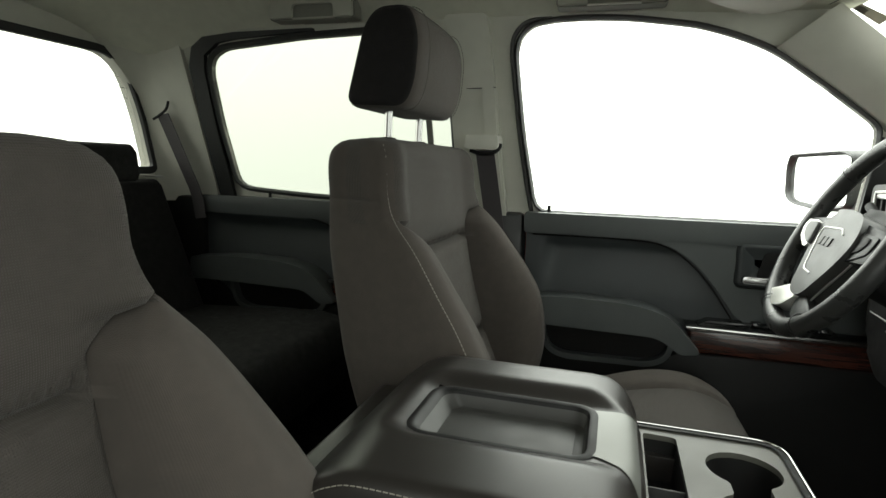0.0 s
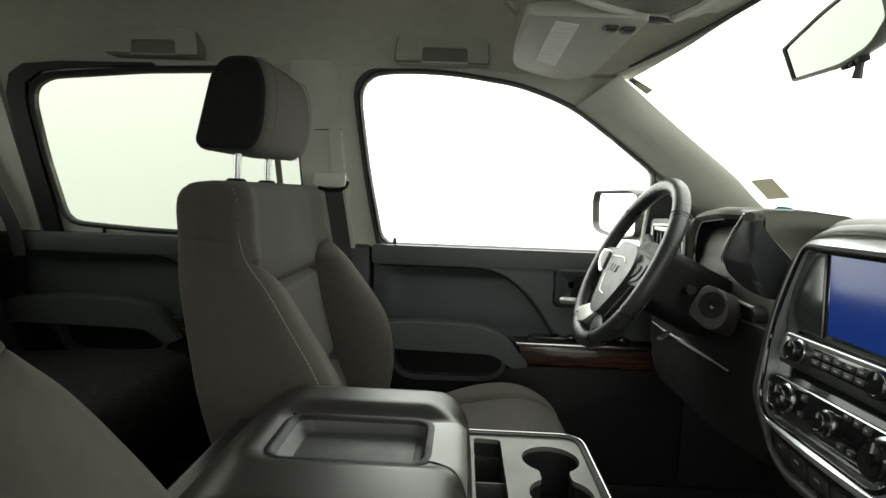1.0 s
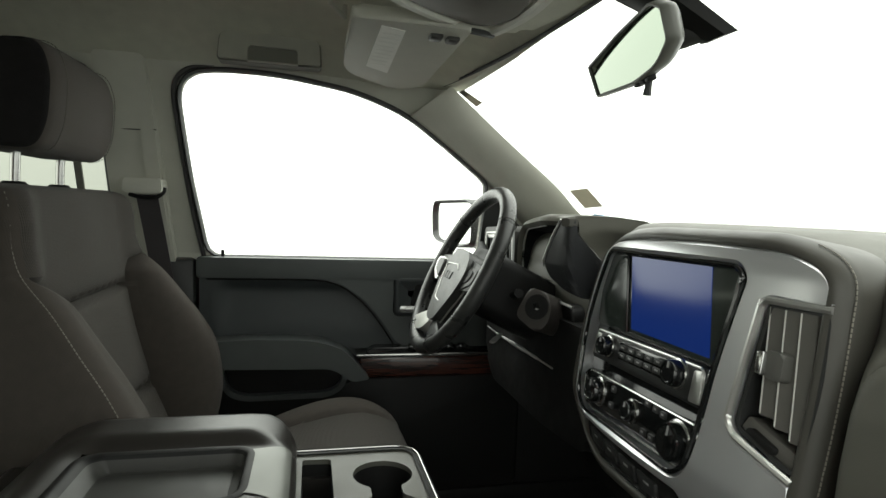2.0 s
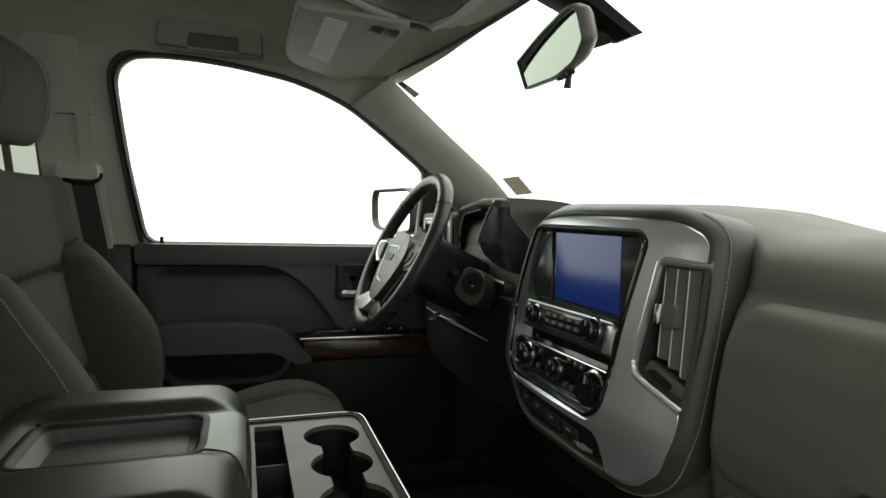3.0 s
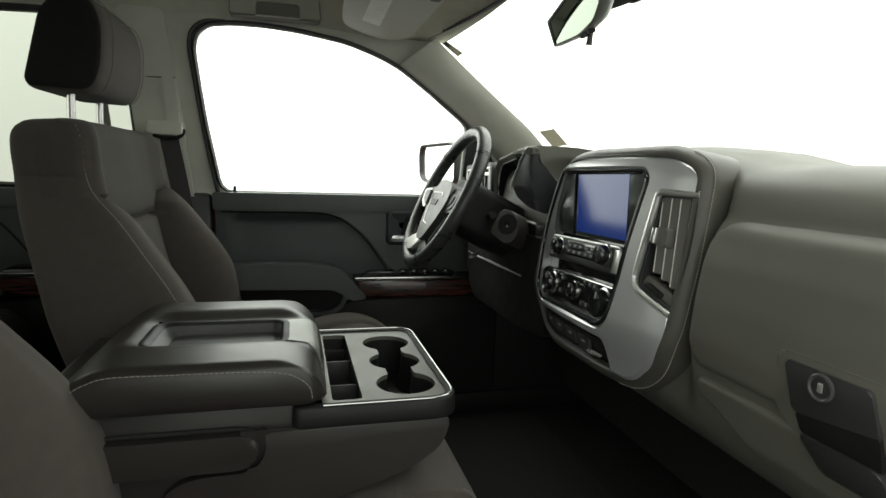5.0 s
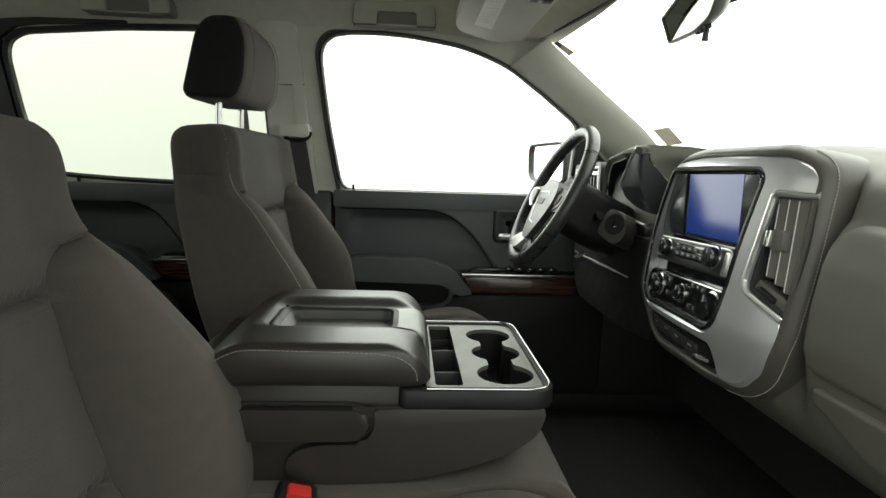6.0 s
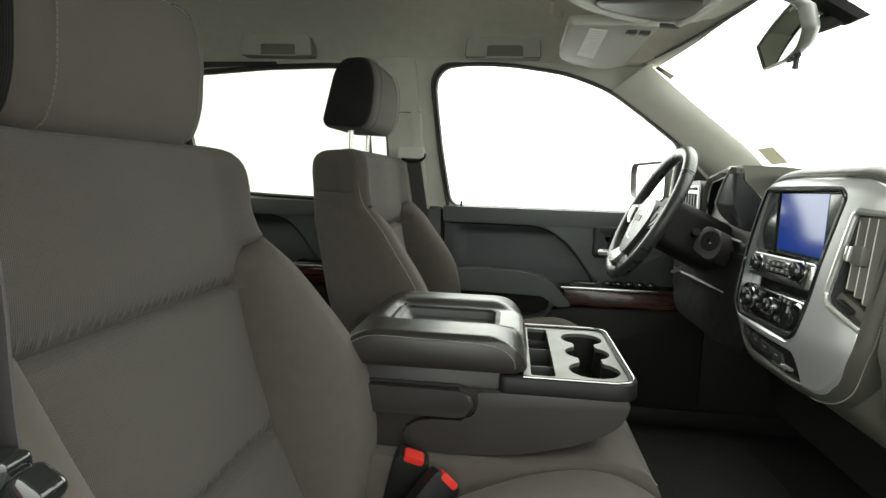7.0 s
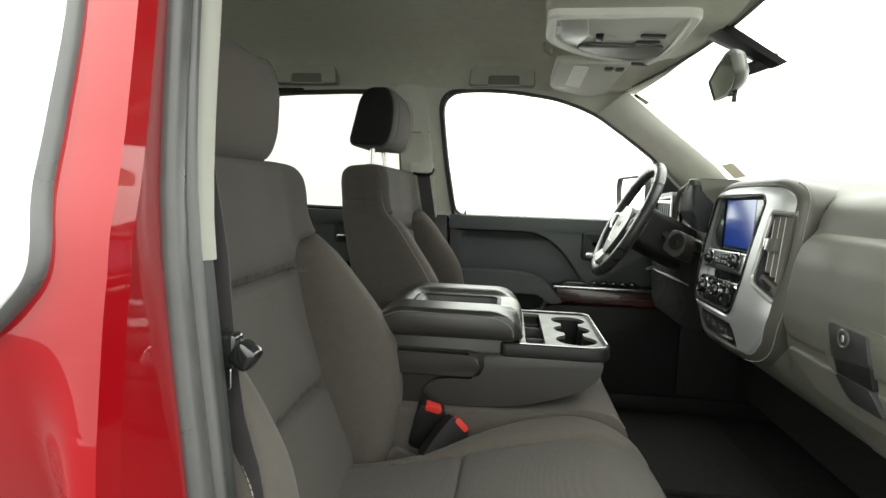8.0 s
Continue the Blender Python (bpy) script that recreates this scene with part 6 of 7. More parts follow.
loft(bm, rows, caps=False, closed=False)
bmesh.ops.solidify(bm, geom=bm.faces[:], thickness=-0.006)
part("hood_side", stand_out(bm), VINYL_DASH, binn, "padded side of the hood", angle=60)
bm = bmesh.new()
prism(bm, fillet([(0.292, 0.535), (0.294, 0.588), (0.260, 0.5985), (0.222, 0.596), (0.205, 0.535)], [0.01, 0.016, 0.03, 0.02, 0.01], 5), 0.696, 0.74, "yz", 0.004, 3)
sel = part("switch_pod", bm, BLACK, binn, "black switch pod under the cluster", angle=60)
bm = bmesh.new()
tube(bm, curve([(0.697, 0.290, 0.5945), (0.694, 0.265, 0.5985), (0.694, 0.240, 0.5985), (0.697, 0.222, 0.5965)], 4), 0.0024, 8)
part("bright_edge", bm, SATIN, sel, "satin upper edge")

# driver's outer vent
ov = thing("air_vent", (0.72, 0.62, 0.62), "silver-framed air vent beside the steering wheel", "air vent")
VO = fillet([(0.508, 0.612), (0.722, 0.618), (0.716, 0.704), (0.516, 0.714)], 0.016, 5)
bm = bmesh.new()
frame_ring(bm, VO, shrink(VO, 0.012), 0.705, 0.74, "yz")
bmesh.ops.bevel(bm, geom=[e for e in bm.edges if e.calc_face_angle(0) > 1.0], offset=0.003, segments=2, affect="EDGES", profile=0.5)
part("vent_frame", bm, LATCH_GREY, ov, "dark grey frame", angle=60)
bm = bmesh.new()
tube(bm, [(0.7065, y, z) for y, z in shrink(VO, 0.0135)], 0.0030, 8, closed=True)
part("frame_line", bm, SATIN, ov, "satin silver line")
bm = bmesh.new()
prism(bm, shrink(VO, 0.010), 0.738, 0.750, "yz")
part("duct", bm, BLACK, ov)
for i in range(8):
    bm = bmesh.new()
    y = 0.535 + 0.0225 * i
    box(bm, (0.712, y - 0.0035, 0.628), (0.736, y + 0.0035, 0.695), 0.001)
    part("slat", bm, PLASTIC, ov)
bm = bmesh.new()
box(bm, (0.706, 0.535, 0.680), (0.716, 0.700, 0.690), 0.003)
part("slide_bar", bm, SATIN, ov, "satin cross bar")

# ---- steering wheel and column ----
WH = Matrix.Translation((0.565, 0.410, 0.635)) @ pose(0, 0, 0, 0, 26.5 - 90, 0) @ pose(0, 0, 0, 0, 0, 180)  # its z axis points at the driver
wheel = thing("steering_wheel", (0.57, 0.408, 0.632), "black leather steering wheel with silver spokes", "steering wheel")


def W(x, y, z):
    """Wheel plane: x down the wheel, y to the left, z towards the driver."""
    return tuple(WH @ Vector((x, y, z)))


R = 0.153
bm = bmesh.new()
tube(bm, [W(R * math.cos(2 * math.pi * i / 64), R * math.sin(2 * math.pi * i / 64), 0) for i in range(64)], 0.0140, 16, closed=True, up=tuple((WH.to_3x3() @ Vector((0, 0, 1)))))
HUB_GREY = material("airbag_plastic", (0.050, 0.052, 0.049), 0.42, vary=0.05, bump=0.2, bump_scale=1200)
SPOKE_SILVER = material("spoke_silver", (0.70, 0.70, 0.66), 0.42, metal=0.4, vary=0.03)
rim = part("rim", bm, material("wheel_leather", (0.03, 0.031, 0.030), 0.30, vary=0.08, scale=40, bump=0.35, bump_scale=1100), wheel, angle=60)
for a0 in (0.5, math.pi - 0.9, -0.5, math.pi + 0.9):
    bm = bmesh.new()
    tube(bm, [W(R * math.cos(a0) + 0.0165 * math.cos(a0) * math.cos(t), R * math.sin(a0) + 0.0165 * math.sin(a0) * math.cos(t), 0.0165 * math.sin(t)) for t in [2 * math.pi * k / 16 for k in range(16)]], 0.0009, 5, closed=True)
    part("rim_seam", bm, BLACK, rim)
bm = bmesh.new()
HUB = fillet([(-0.030, -0.056), (-0.036, 0.0), (-0.030, 0.060), (0.008, 0.084), (0.050, 0.068), (0.100, 0.034), (0.106, 0.008), (0.098, -0.020), (0.050, -0.046), (0.008, -0.066)],
             [0.03, 0.06, 0.03, 0.03, 0.06, 0.02, 0.06, 0.02, 0.06, 0.03], 6)
prism(bm, HUB, -0.034, 0.0125, "xy", 0.012, 5, WH)
part("airbag_cover", bm, HUB_GREY, wheel, "dark grey airbag cover", angle=60)
for s in (-1, 1):
    bm = bmesh.new()
    prism(bm, fillet([(-0.022, s * 0.05), (-0.014, s * 0.146), (0.026, s * 0.146), (0.036, s * 0.05)], 0.008, 4), -0.014, 0.004, "xy", 0.005, 3, WH)
    sp = part("spoke", bm, PLASTIC, wheel, angle=60)
    bm = bmesh.new()
    BZ = fillet([(-0.007, s * 0.122), (-0.010, s * 0.070), (0.034, s * 0.054), (0.036, s * 0.070), (0.018, s * 0.116)], 0.008, 4)
    prism(bm, BZ, 0.004, 0.0155 if s < 0 else 0.006, "xy", 0.003, 3, WH)
    bez = part("bezel", bm, SATIN if s < 0 else PLASTIC, sp, "silver button surround" if s < 0 else "dark button surround", angle=60)
    bm = bmesh.new()
    prism(bm, fillet([(-0.003, s * 0.106), (-0.007, s * 0.066), (0.030, s * 0.052), (0.028, s * 0.066), (0.014, s * 0.100)], 0.006, 4), 0.005, 0.0175 if s < 0 else 0.008, "xy", 0.002, 2, WH)
    part("button_pad", bm, LATCH_GREY if s < 0 else BLACK, bez, "grey button pad" if s < 0 else "black button pad")
    bm = bmesh.new()
    tube(bm, [W(0.010, s * 0.066, -0.001), W(0.034, s * 0.0735, -0.004), W(0.068, s * 0.0560, -0.003), W(0.110, s * 0.0350, -0.002)], [0.0012, 0.0020, 0.0020, 0.0012], 8)
    part("hub_line", bm, SATIN, wheel, "thin silver line beside the hub")
    bm = bmesh.new()
    prism(bm, fillet([(0.091, s * 0.016), (0.104, s * -0.018 if s < 0 else 0.01), (0.129, s * 0.014), (0.142, s * 0.074), (0.120, s * 0.096)], [0.012, 0.008, 0.012, 0.012, 0.010], 4), -0.010, 0.0105 if s < 0 else 0.004, "xy", 0.005, 3, WH)
    part("lower_spoke", bm, SPOKE_SILVER if s < 0 else PLASTIC, wheel, "silver lower spoke" if s < 0 else "dark lower spoke", angle=60)
bm = bmesh.new()
tube(bm, [W(x, y, 0.0126) for x, y in fillet([(0.003, 0.036), (-0.005, 0.022), (-0.002, -0.048), (0.017, -0.042), (0.065, -0.016), (0.068, 0.016)], [0, 0.004, 0.012, 0.03, 0.006, 0], 5)], 0.0013, 8)
part("emblem_frame", bm, SATIN, wheel, "thin chrome outline")
for k in range(3):
    bm = bmesh.new()
    y0 = -0.030 + 0.016 * k
    prism(bm, fillet([(0.011, y0), (0.011, y0 + 0.013), (0.025, y0 + 0.013), (0.025, y0)], 0.002, 2), 0.0120, 0.0142, "xy", 0.0006, 1, WH)
    part("emblem_bar", bm, LATCH_GREY, wheel, "plain grey emblem bar")

col = thing("steering_column", (0.68, 0.40, 0.55), "black steering column with ignition lock", "steering column")
bm = bmesh.new()
prism(bm, fillet([(-0.055, -0.085), (-0.055, 0.070), (0.045, 0.070), (0.060, 0.02), (0.060, -0.06), (0.03, -0.085)], 0.02, 5), -0.20, -0.030, "xy", 0.012, 3, WH)
part("shroud", bm, BLACK, col, angle=60)
IG = look((0.648, 0.246, 0.594), (0.648 + 0.75, 0.246 + 0.60, 0.594 - 0.28))
bm = bmesh.new()
prism(bm, fillet([(-0.018, 0.030), (0.016, 0.024), (0.026, -0.004), (0.023, -0.026), (0.006, -0.040), (-0.036, -0.018)], [0.008, 0.014, 0.016, 0.014, 0.010, 0.008], 5), -0.06, 0.0, "xy", 0.004, 4, IG)
part("lock_housing", bm, material("column_plastic", (0.048, 0.043, 0.040), 0.45, vary=0.06, bump=0.25, bump_scale=1200), col, "brownish grey lock housing", angle=60)
bm = bmesh.new()
lathe(bm, [(0.0170, -0.002), (0.0205, -0.002), (0.0203, 0.0010), (0.0188, 0.0015), (0.0170, 0.0008)], IG, 32)
part("lock_ring", bm, BLACK, col)
bm = bmesh.new()
box(bm, (-0.0060, -0.0072, -0.002), (0.0060, 0.0072, 0.0010), 0.0015, 2, IG @ pose(0, 0, 0, 0, 0, 24))
part("key_slot", bm, GLOSS, col)
bm = bmesh.new()
tube(bm, [W(-0.01, -0.06, -0.10), W(-0.05, -0.14, -0.085), W(-0.075, -0.20, -0.075)], [0.007, 0.0065, 0.008], 10)
part("gear_lever", bm, BLACK, col)
bm = bmesh.new()
tube(bm, [W(0.0, 0.05, -0.09), W(-0.004, 0.08, -0.085), W(-0.008, 0.105, -0.08)], [0.006, 0.007, 0.008], 10)
part("stalk", bm, BLACK, col)
bm = bmesh.new()
prism(bm, fillet([(0.135, 0.400), (0.30, 0.385), (0.56, 0.385), (0.62, 0.43), (0.62, 0.575), (0.135, 0.575)], 0.02, 4), 0.688, 0.80, "yz", 0.012, 3)
part("knee_panel", bm, BLACK, col, "dark knee panel", angle=60)
# satin tube added as the highlight along the knee panel's crease
bm = bmesh.new()
tube(bm, curve([(0.684, 0.600, 0.490), (0.683, 0.53, 0.4885), (0.683, 0.46, 0.490), (0.683, 0.40, 0.491), (0.685, 0.33, 0.491), (0.686, 0.26, 0.491)], 4), [0.0014] * 4 + [0.0026] * 5 + [0.0036] * 5 + [0.0028] * 3 + [0.0016] * 10, 8)
part("knee_highlight", bm, SATIN, col, "bright tube for the knee crease's highlight")


bm = bmesh.new()
tube(bm, [(0.640, 0.385, 0.520), (0.622, 0.362, 0.5165), (0.611, 0.348, 0.515)], [0.004, 0.006, 0.005], 8, flat=0.6)
part("tilt_lever", bm, SATIN, col, "small satin tilt lever")


# ---- roof fittings ----
def grab_handle(x0, x1, label):
    g = thing("grab_handle", ((x0 + x1) / 2, 0.60, 1.04), label, "grab handle", "grab handles")
    O = fillet([(x0, 1.006), (x0 + 0.004, 1.056), (x1 - 0.004, 1.056), (x1, 1.006)], [0.006, 0.016, 0.016, 0.006], 5)
    I = fillet([(x0 + 0.052, 1.004), (x0 + 0.053, 1.033), (x1 - 0.043, 1.033), (x1 - 0.042, 1.004)], [0.0005, 0.008, 0.008, 0.0005], 5)
    bm = bmesh.new()
    frame_ring(bm, O, I, 0.560, 0.583, "xz")
    bmesh.ops.bevel(bm, geom=[e for e in bm.edges if e.calc_face_angle(0) > 1.0], offset=0.004, segments=2, affect="EDGES", profile=0.5)
    part("grip", bm, GRIP, g, angle=60)
    bm = bmesh.new()
    box(bm, (x0 + 0.048, 0.578, 1.006), (x1 - 0.038, 0.62, 1.050), 0.003)
    part("recess", bm, RECESS_SHADE, g, "recess behind the grip, its shade painted in")
    bm = bmesh.new()
    prism(bm, fillet([(x0 + 0.058, 1.008), (x0 + 0.059, 1.028), (x1 - 0.049, 1.028), (x1 - 0.048, 1.008)], 0.006, 4), 0.570, 0.60, "xz", 0.004, 3)
    part("pad", bm, GRIP, g, angle=60)
    bm = bmesh.new()
    prism(bm, shrink(O, -0.003), 0.568, 0.60, "xz")
    part("shadow_gap", bm, RECESS_SHADE, g, "painted shade line round the housing")
    for xa in (x0 + 0.004, x1 - 0.040):
        bm = bmesh.new()
        box(bm, (xa, 0.575, 1.008), (xa + 0.036, 0.63, 1.048), 0.006)
        part("mount", bm, GRIP, g)
    return g


grab_handle(0.126, 0.312, "grey folded grab handle above the driver's door")
grab_handle(-0.468, -0.278, "grey folded grab handle above the rear door")

visor = thing("sun_visor", (0.43, 0.38, 0.98), "light grey sun visor folded up with a white label", "sun visor")
VIS = fillet([(0.346, 0.17), (0.506, 0.17), (0.508, 0.535), (0.485, 0.572), (0.450, 0.580), (0.362, 0.480), (0.348, 0.42)], [0.01, 0.01, 0.02, 0.02, 0.03, 0.04, 0.03], 6)
bm = bmesh.new()
prism(bm, VIS, 0.980, 0.998, "xy", 0.006, 3)
part("visor_body", bm, TRIM, visor, angle=60)
bm = bmesh.new()
prism(bm, [(0.386, 0.190), (0.420, 0.203), (0.427, 0.450), (0.386, 0.412)], 0.9788, 0.9803, "xy")
lab = part("label_sheet", bm, LABEL, visor, "white warning label")
for k in range(9):
    y0 = 0.215 + 0.021 * k
    bm = bmesh.new()
    prism(bm, [(0.391, y0), (0.417, y0 + 0.006), (0.417, y0 + 0.012), (0.391, y0 + 0.006)], 0.9784, 0.979, "xy")
    part("print_line", bm, LABEL_GREY, lab)
bm = bmesh.new()
tube(bm, [(0.500, 0.20, 0.992), (0.500, 0.55, 0.992), (0.512, 0.575, 1.0)], 0.006, 8)
part("rod", bm, TRIM, visor)
bm = bmesh.new()
for a, b in ((0.455, 0.20), (0.480, 0.205)):
    box(bm, (a, b, 0.974), (a + 0.018, b + 0.022, 0.984), 0.003)
part("clip", bm, LATCH_GREY, visor)
vc = thing("visor_clip", (0.335, 0.34, 1.05), "small grey visor clip on the headliner", "clip")
bm = bmesh.new()
tube(bm, [(0.322, 0.316, 1.062), (0.322, 0.318, 1.044), (0.346, 0.365, 1.040), (0.346, 0.367, 1.060)], 0.004, 8)
part("hook", bm, TRIM, vc)

ohc = thing("overhead_console", (0.45, 0.02, 1.0), "light grey overhead console with reading lamps", "overhead console")
OC = fillet([(0.300, -0.20), (0.60, -0.24), (0.622, -0.10), (0.622, 0.12), (0.598, 0.215), (0.555, 0.228), (0.46, 0.198), (0.36, 0.125), (0.312, 0.03)], [0.05, 0.05, 0.06, 0.05, 0.03, 0.05, 0.08, 0.05, 0.05], 6)
bm = bmesh.new()
prism(bm, OC, 0.999, 1.09, "xy", 0.012, 4)
part("housing", bm, HEADCLOTH, ohc, angle=60)
PL = fillet([(0.306, -0.142), (0.312, 0.014), (0.360, 0.090), (0.421, 0.148), (0.50, 0.198), (0.548, 0.212), (0.572, 0.12), (0.570, 0.02), (0.556, -0.15)], [0.02, 0.03, 0.05, 0.06, 0.05, 0.03, 0.05, 0.05, 0.03], 5)
bm = bmesh.new()
sheet(bm, PL, [shrink(PL, 0.017)], 0.984, 1.005, lambda u, v, d: (u, v, d), 0.004)
lp = part("lamp_panel", bm, LAMP_PLASTIC, ohc, "light grey lamp panel")
bm = bmesh.new()
prism(bm, shrink(PL, 0.014), 0.992, 1.004, "xy", 0.002, 2)
part("cover", bm, LAMP_PLASTIC, lp)
bm = bmesh.new()
prism(bm, fillet([(0.328, -0.115), (0.375, -0.118), (0.388, -0.02), (0.376, 0.055), (0.342, 0.010)], 0.008, 4), 0.9885, 0.993, "xy", 0.002, 2)
part("lens", bm, LENS, lp, "frosted lamp lens")
bm = bmesh.new()
prism(bm, fillet([(0.322, -0.075), (0.334, -0.076), (0.336, -0.035), (0.324, -0.034)], 0.003, 3), 0.9868, 0.9895, "xy", 0.001, 2)
part("lamp", bm, LABEL, lp, "white lamp window")
bm = bmesh.new()
prism(bm, fillet([(0.402, -0.020), (0.416, -0.022), (0.420, 0.014), (0.406, 0.014)], 0.003, 3), 0.985, 0.993, "xy", 0.002, 2)
part("switch", bm, BLACK, lp)
bm = bmesh.new()
prism(bm, fillet([(0.385, 0.035), (0.545, 0.055), (0.552, 0.130), (0.520, 0.180), (0.44, 0.135), (0.375, 0.082)], [0.02, 0.02, 0.02, 0.02, 0.04, 0.02], 4), 0.9868, 0.993, "xy", 0.003, 2)
part("storage_door", bm, material("storage_lid", (0.105, 0.092, 0.078), 0.35, vary=0.05), lp, "brownish grey storage lid")
for y0 in (-0.02, 0.025):
    bm = bmesh.new()
    prism(bm, fillet([(0.485, y0), (0.530, y0 + 0.004), (0.530, y0 + 0.022), (0.485, y0 + 0.018)], 0.005, 3), 0.9875, 0.993, "xy", 0.001, 2)
    part("lens", bm, PLASTIC, lp, "small dark sensor window")
bm = bmesh.new()
prism(bm, fillet([(0.505, 0.181), (0.545, 0.194), (0.545, 0.207), (0.505, 0.195)], 0.003, 3), 0.9825, 1.004, "xy", 0.002, 2)
part("latch", bm, PLASTIC, ohc, "dark push latch")

rvm = thing("rear_view_mirror", (0.66, -0.02, 0.92), "rear view mirror on a dark stem at the windscreen", "rear view mirror")
MV = look((0.650, 0.020, 0.925), (0.30, 0.070, 0.816))
SH = fillet([(0.105, 0.014), (0.097, -0.030), (-0.010, -0.037), (-0.072, -0.031), (-0.105, -0.014), (-0.106, 0.020), (-0.086, 0.031), (0.0, 0.026)], [0.005, 0.005, 0.02, 0.015, 0.007, 0.006, 0.008, 0.02], 4)
bm = bmesh.new()
rows = []
for d, z in ((0.0040, -0.003), (0.0034, -0.0092), (0.0012, -0.0098)):
    rows.append([tuple(MV @ Vector((u, v, z))) for u, v in shrink(SH, d)])
for s, z in ((1.0, -0.008), (1.01, -0.002), (1.01, 0.003), (0.96, 0.010), (0.85, 0.018), (0.5, 0.024)):
    rows.append([tuple(MV @ Vector((u * s, v * s, z))) for u, v in SH])
loft(bm, rows)
part("shell", bm, material("mirror_shell", (0.13, 0.135, 0.118), 0.4, vary=0.06), rvm, "dark grey plastic shell", angle=50)
bm = bmesh.new()
prism(bm, shrink(SH, 0.0042), -0.0070, -0.0050, "xy", 0.001, 1, MV)
part("mirror", bm, material("dimming_mirror", (0.23, 0.265, 0.215), 0.02, metal=1.0, vary=0.0), rvm, "dimmed greenish mirror glass")
bm = bmesh.new()
tube(bm, [tuple(MV @ Vector((-0.030, -0.030, 0.004))), tuple(MV @ Vector((-0.028, -0.044, 0.0))), tuple(MV @ Vector((-0.026, -0.053, -0.003)))], [0.005, 0.004, 0.005], 8)
part("dimming_tab", bm, PLASTIC, rvm)
bm = bmesh.new()
for k in range(3):
    box(bm, (-0.045 + 0.014 * k, -0.040, -0.006), (-0.034 + 0.014 * k, -0.033, 0.004), 0.002, 2, MV)
part("button", bm, BLACK, rvm)
bm = bmesh.new()
tube(bm, [tuple(MV @ Vector((0, 0, 0.022))), (0.690, -0.022, 0.936), (0.718, -0.038, 0.946)], [0.011, 0.012, 0.011], 12)
part("stem", bm, PLASTIC, rvm)
bm = bmesh.new()
rows = []
for s in [i / 8 for i in range(9)]:
    z = 1.005 - 0.072 * s
    yc = 0.01 - 0.055 * s
    hw = 0.045 - 0.022 * s
    xg = screen_x(yc, z) - 0.004
    rows.append([(xg, yc - hw, z), (xg - 0.016 + 0.004 * s, yc - hw * 0.8, z - 0.004), (xg - 0.020 + 0.004 * s, yc, z - 0.006), (xg - 0.016 + 0.004 * s, yc + hw * 0.8, z - 0.004), (xg, yc + hw, z)])
loft(bm, rows)
part("bracket", bm, BLACK, rvm, "black sensor cover", angle=50)

# ---- stickers on the windscreen, outer mirror ----


def on_screen(bm, quad, off):
    vs = [bm.verts.new((screen_x(y, z) - 0.004 - off, y, z)) for y, z in quad]
    ws = [bm.verts.new((screen_x(y, z) - 0.003 - off, y, z)) for y, z in quad]
    bm.faces.new(vs)
    bm.faces.new(ws[::-1])
    for i in range(len(vs)):
        j = (i + 1) % len(vs)
        bm.faces.new((vs[i], vs[j], ws[j], ws[i]))
    return bm


st = thing("sticker", (0.62, 0.56, 0.97), "small grey sticker at the windscreen's upper corner", "sticker", "windscreen stickers")
bm = on_screen(bmesh.new(), [(0.579, 0.984), (0.556, 0.985), (0.540, 0.959), (0.571, 0.956)], 0.001)
part("film", bm, STICKER, st)
bm = on_screen(bmesh.new(), [(0.577, 0.982), (0.560, 0.983), (0.556, 0.975), (0.574, 0.974)], 0.0025)
part("print", bm, STICKER_DARK, st)
st = thing("sticker", (0.87, 0.52, 0.775), "grey square sticker low on the windscreen", "sticker", "windscreen stickers")
bm = on_screen(bmesh.new(), [(0.548, 0.792), (0.486, 0.795), (0.494, 0.760), (0.557, 0.756)], 0.001)
part("film", bm, STICKER, st)
st = thing("sticker", (0.905, 0.54, 0.738), "small bright blue sticker at the windscreen's foot", "sticker", "windscreen stickers")
bm = on_screen(bmesh.new(), [(0.578, 0.736), (0.545, 0.744), (0.520, 0.742), (0.510, 0.730), (0.560, 0.728)], 0.001)
part("film", bm, BLUE, st)

om = thing("outer_mirror", (0.70, 0.95, 0.70), "dark door mirror outside the driver's window", "door mirror")
OM = fillet([(0.797, 0.655), (0.797, 0.760), (0.84, 0.772), (1.10, 0.770), (1.115, 0.74), (1.105, 0.665), (1.07, 0.648), (0.90, 0.640)], [0.02, 0.015, 0.02, 0.02, 0.03, 0.03, 0.03, 0.03], 5)
bm = bmesh.new()
rows = []
cy, cz = 0.95, 0.706
rows.append([(0.676, u, v) for u, v in shrink(OM, 0.011)])
rows.append([(0.662, u, v) for u, v in shrink(OM, 0.008)])
rows.append([(0.658, u, v) for u, v in shrink(OM, 0.003)])
for s, x in ((1.0, 0.664), (1.0, 0.70), (0.93, 0.75), (0.7, 0.79), (0.35, 0.81)):
    rows.append([(x, cy + (u - cy) * s, cz + (v - cz) * s) for u, v in OM])
loft(bm, rows)
for v in bm.verts:  # turned towards the driver
    v.co.x += 0.112 * (1.11 - v.co.y) * smooth01((0.80 - v.co.x) / 0.08)
part("housing", bm, PLASTIC, om, "dark mirror housing", angle=60)
bm = bmesh.new()
prism(bm, shrink(OM, 0.010), 0.669, 0.673, "yz", 0.001, 1)
for v in bm.verts:
    v.co.x += 0.112 * (1.11 - v.co.y)
part("mirror", bm, MIRROR, om, "mirror glass")
bm = bmesh.new()
tube(bm, [(0.735, 0.79, 0.655), (0.73, 0.85, 0.67), (0.72, 0.90, 0.68)], [0.03, 0.025, 0.02], 10)
part("arm", bm, PLASTIC, om)
bm = bmesh.new()
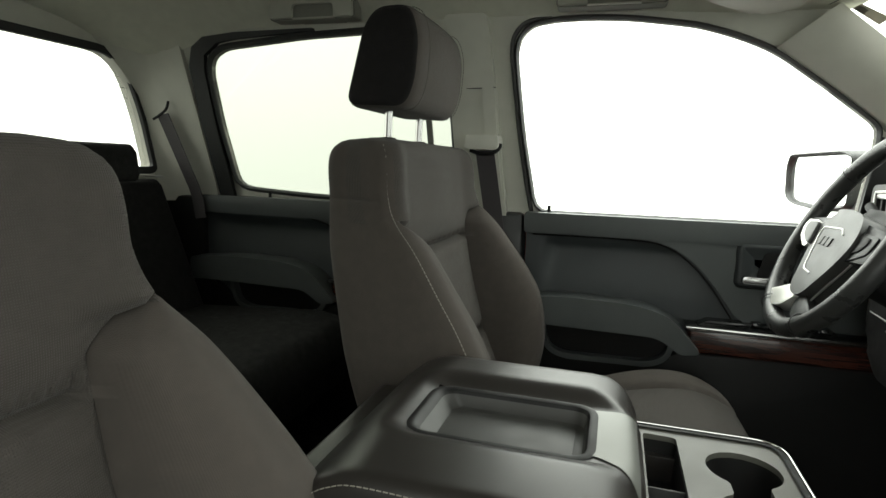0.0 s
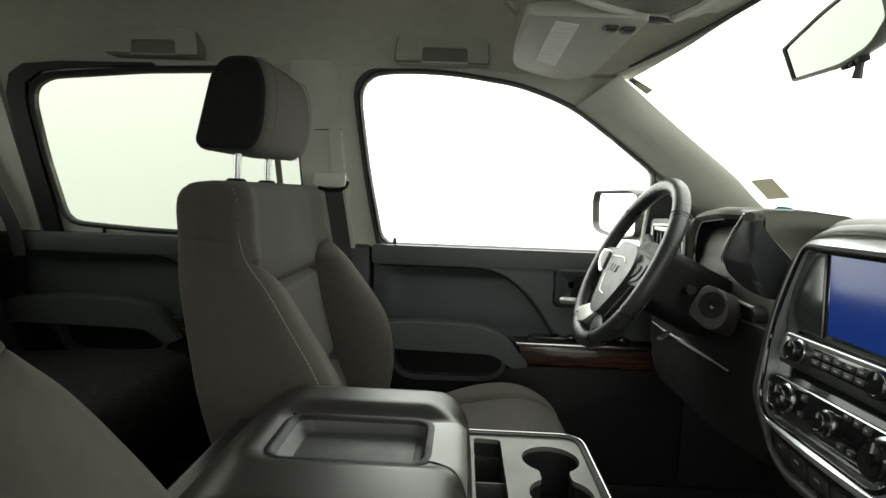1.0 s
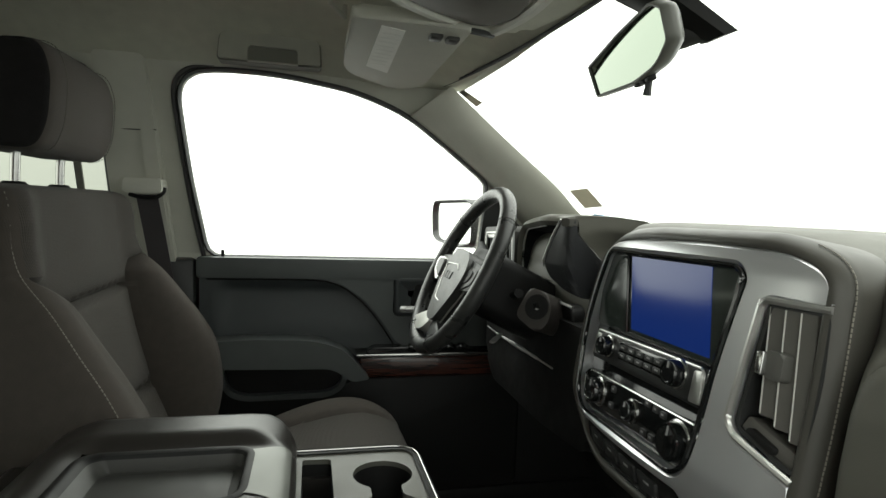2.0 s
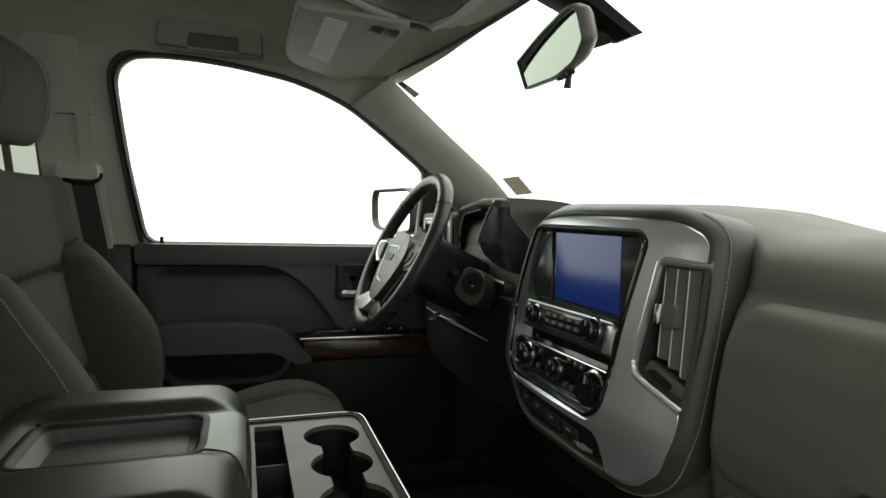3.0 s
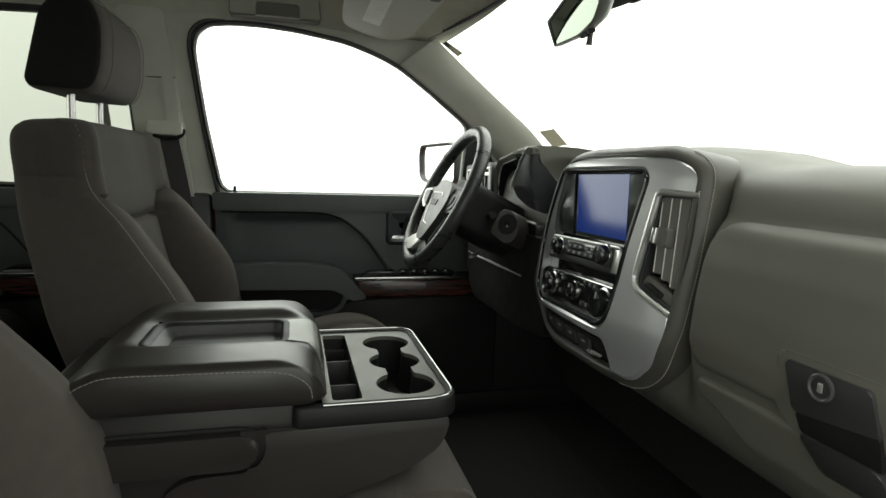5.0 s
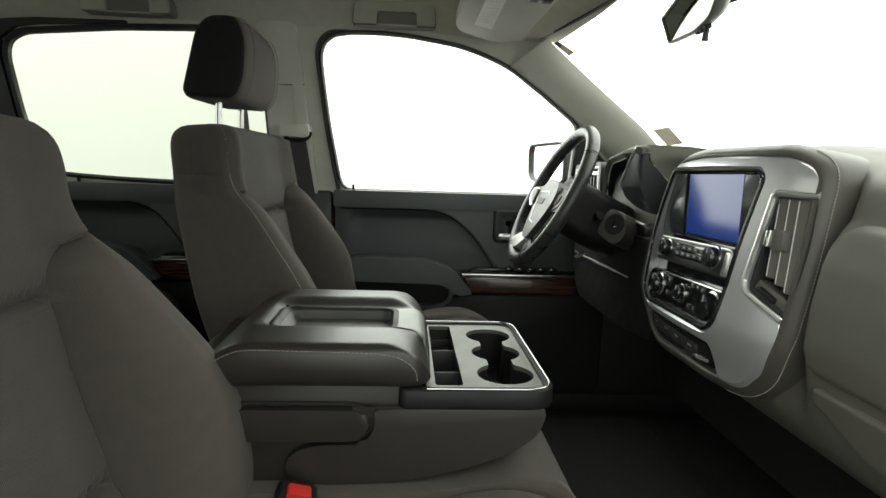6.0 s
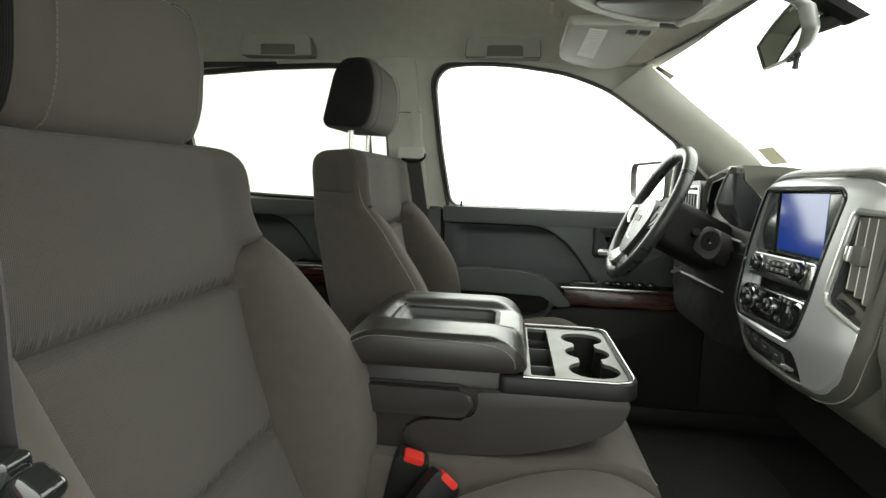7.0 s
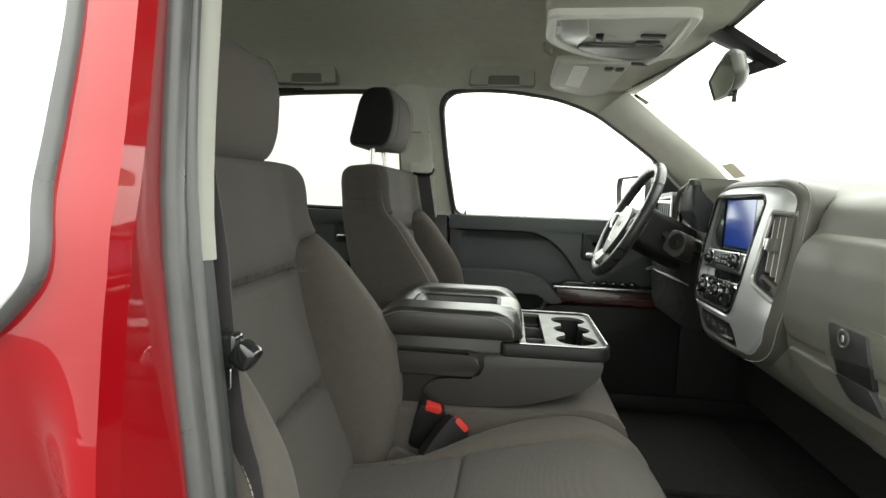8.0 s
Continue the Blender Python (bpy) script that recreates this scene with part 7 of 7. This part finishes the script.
sheet(bm, [(0.699, 0.60), (0.80, 0.60), (0.80, 0.705), (0.705, 0.79), (0.699, 0.79)], [], -0.006, 0.0, left)
part("sail_panel", bm, PLASTIC, om, "dark triangular mirror base")


# ---- seat belts ----
belt = thing("seat_belt", (0.0, 0.70, 0.6), "dark driver's seat belt on the centre pillar", "seat belt", "seat belts")
bm = bmesh.new()
prism(bm, fillet([(-0.060, 0.751), (0.006, 0.750), (0.012, 0.756), (0.010, 0.781), (-0.058, 0.780)], 0.006, 4), 0.648, 0.700, "xz", 0.006, 3)
part("anchor_cover", bm, TRIM, belt, "light grey anchor cover")
bm = bmesh.new()
tube(bm, curve([(-0.050, 0.660, 0.748), (-0.025, 0.657, 0.742), (0.000, 0.657, 0.744), (0.012, 0.660, 0.754), (0.013, 0.664, 0.762)], 4), 0.0042, 8)
part("guide", bm, BLACK, belt)
bm = bmesh.new()
rows = []
for s in [i / 14 for i in range(15)]:
    z = 0.748 - 0.49 * s
    x = -0.020 + 0.070 * s
    y = 0.662 + 0.04 * math.sin(s * 2.2)
    rows.append([(x - 0.019, y, z), (x + 0.021, y, z), (x + 0.021, y + 0.002, z), (x - 0.019, y + 0.002, z)])
loft(bm, rows)
part("webbing", bm, WEBBING, belt)

belt = thing("seat_belt", (-0.85, 0.66, 0.6), "dark rear seat belt on the corner pillar", "seat belt", "seat belts")
bm = bmesh.new()
rows = []
for s in [i / 10 for i in range(11)]:
    z = 0.815 - 0.26 * s
    x = -0.835 + 0.05 * s
    y = side_y(z) - 0.040 - 0.005 * s
    rows.append([(x - 0.020, y + 0.002, z), (x + 0.018, y - 0.004, z + 0.006), (x + 0.018, y - 0.002, z + 0.006), (x - 0.020, y + 0.004, z)])
loft(bm, rows)
part("webbing", bm, WEBBING, belt)
bm = bmesh.new()
tube(bm, curve([(-0.865, 0.655, 0.806), (-0.845, 0.654, 0.816), (-0.825, 0.654, 0.830), (-0.818, 0.655, 0.850)], 4), 0.0032, 8)
part("slot", bm, BLACK, belt)

belt = thing("seat_belt", (0.02, -0.66, 0.4), "dark passenger seat belt with its latch plate", "seat belt", "seat belts")
bm = bmesh.new()
rows = []
STRAP = [(0.22, 0.085, -0.690), (0.35, 0.075, -0.696), (0.45, 0.061, -0.694), (0.494, 0.046, -0.690), (0.534, 0.038, -0.686), (0.59, 0.031, -0.684), (0.63, 0.026, -0.680), (0.68, 0.014, -0.672), (0.76, -0.015, -0.645), (0.86, -0.055, -0.618)]
for z in [0.86 - 0.64 * i / 30 for i in range(31)]:
    x, y = spline_table(STRAP, z)[:2]
    rows.append([(x - 0.044, y + 0.008, z), (x, y - 0.002, z), (x, y - 0.004, z), (x - 0.044, y + 0.006, z)])
loft(bm, rows)
part("webbing", bm, WEBBING, belt)
bm = bmesh.new()
box(bm, (-0.020, -0.708, 0.540), (0.044, -0.690, 0.569), 0.004, 3)
box(bm, (-0.010, -0.011, -0.010), (0.011, 0.011, 0.011), 0.006, 4, pose(0.048, -0.699, 0.551, 0, 35, 0))
part("latch_grip", bm, GLOSS, belt)
bm = bmesh.new()
prism(bm, fillet([(-0.02, 0.524), (0.038, 0.521), (0.038, 0.542), (-0.02, 0.542)], 0.004, 3), -0.703, -0.700, "xz", 0.0006, 1)
part("latch_plate", bm, CHROME, belt, "metal latch plate")

# ---- floor mat and pedals ----
bm = bmesh.new()
prism(bm, fillet([(0.42, -0.68), (0.92, -0.68), (0.96, -0.20), (0.42, -0.20)], 0.05, 5), 0.001, 0.012, "xy", 0.004, 2)
tagged(alone("floor_mat", bm, MATCLOTH, "dark grey carpet mat in the passenger footwell", "floor mat"), group="floor mats")
bm = bmesh.new()
prism(bm, fillet([(0.42, 0.20), (0.92, 0.20), (0.92, 0.68), (0.42, 0.68)], 0.05, 5), 0.001, 0.012, "xy", 0.004, 2)
tagged(alone("floor_mat", bm, MATCLOTH, "dark grey carpet mat in the driver's footwell", "floor mat"), group="floor mats")
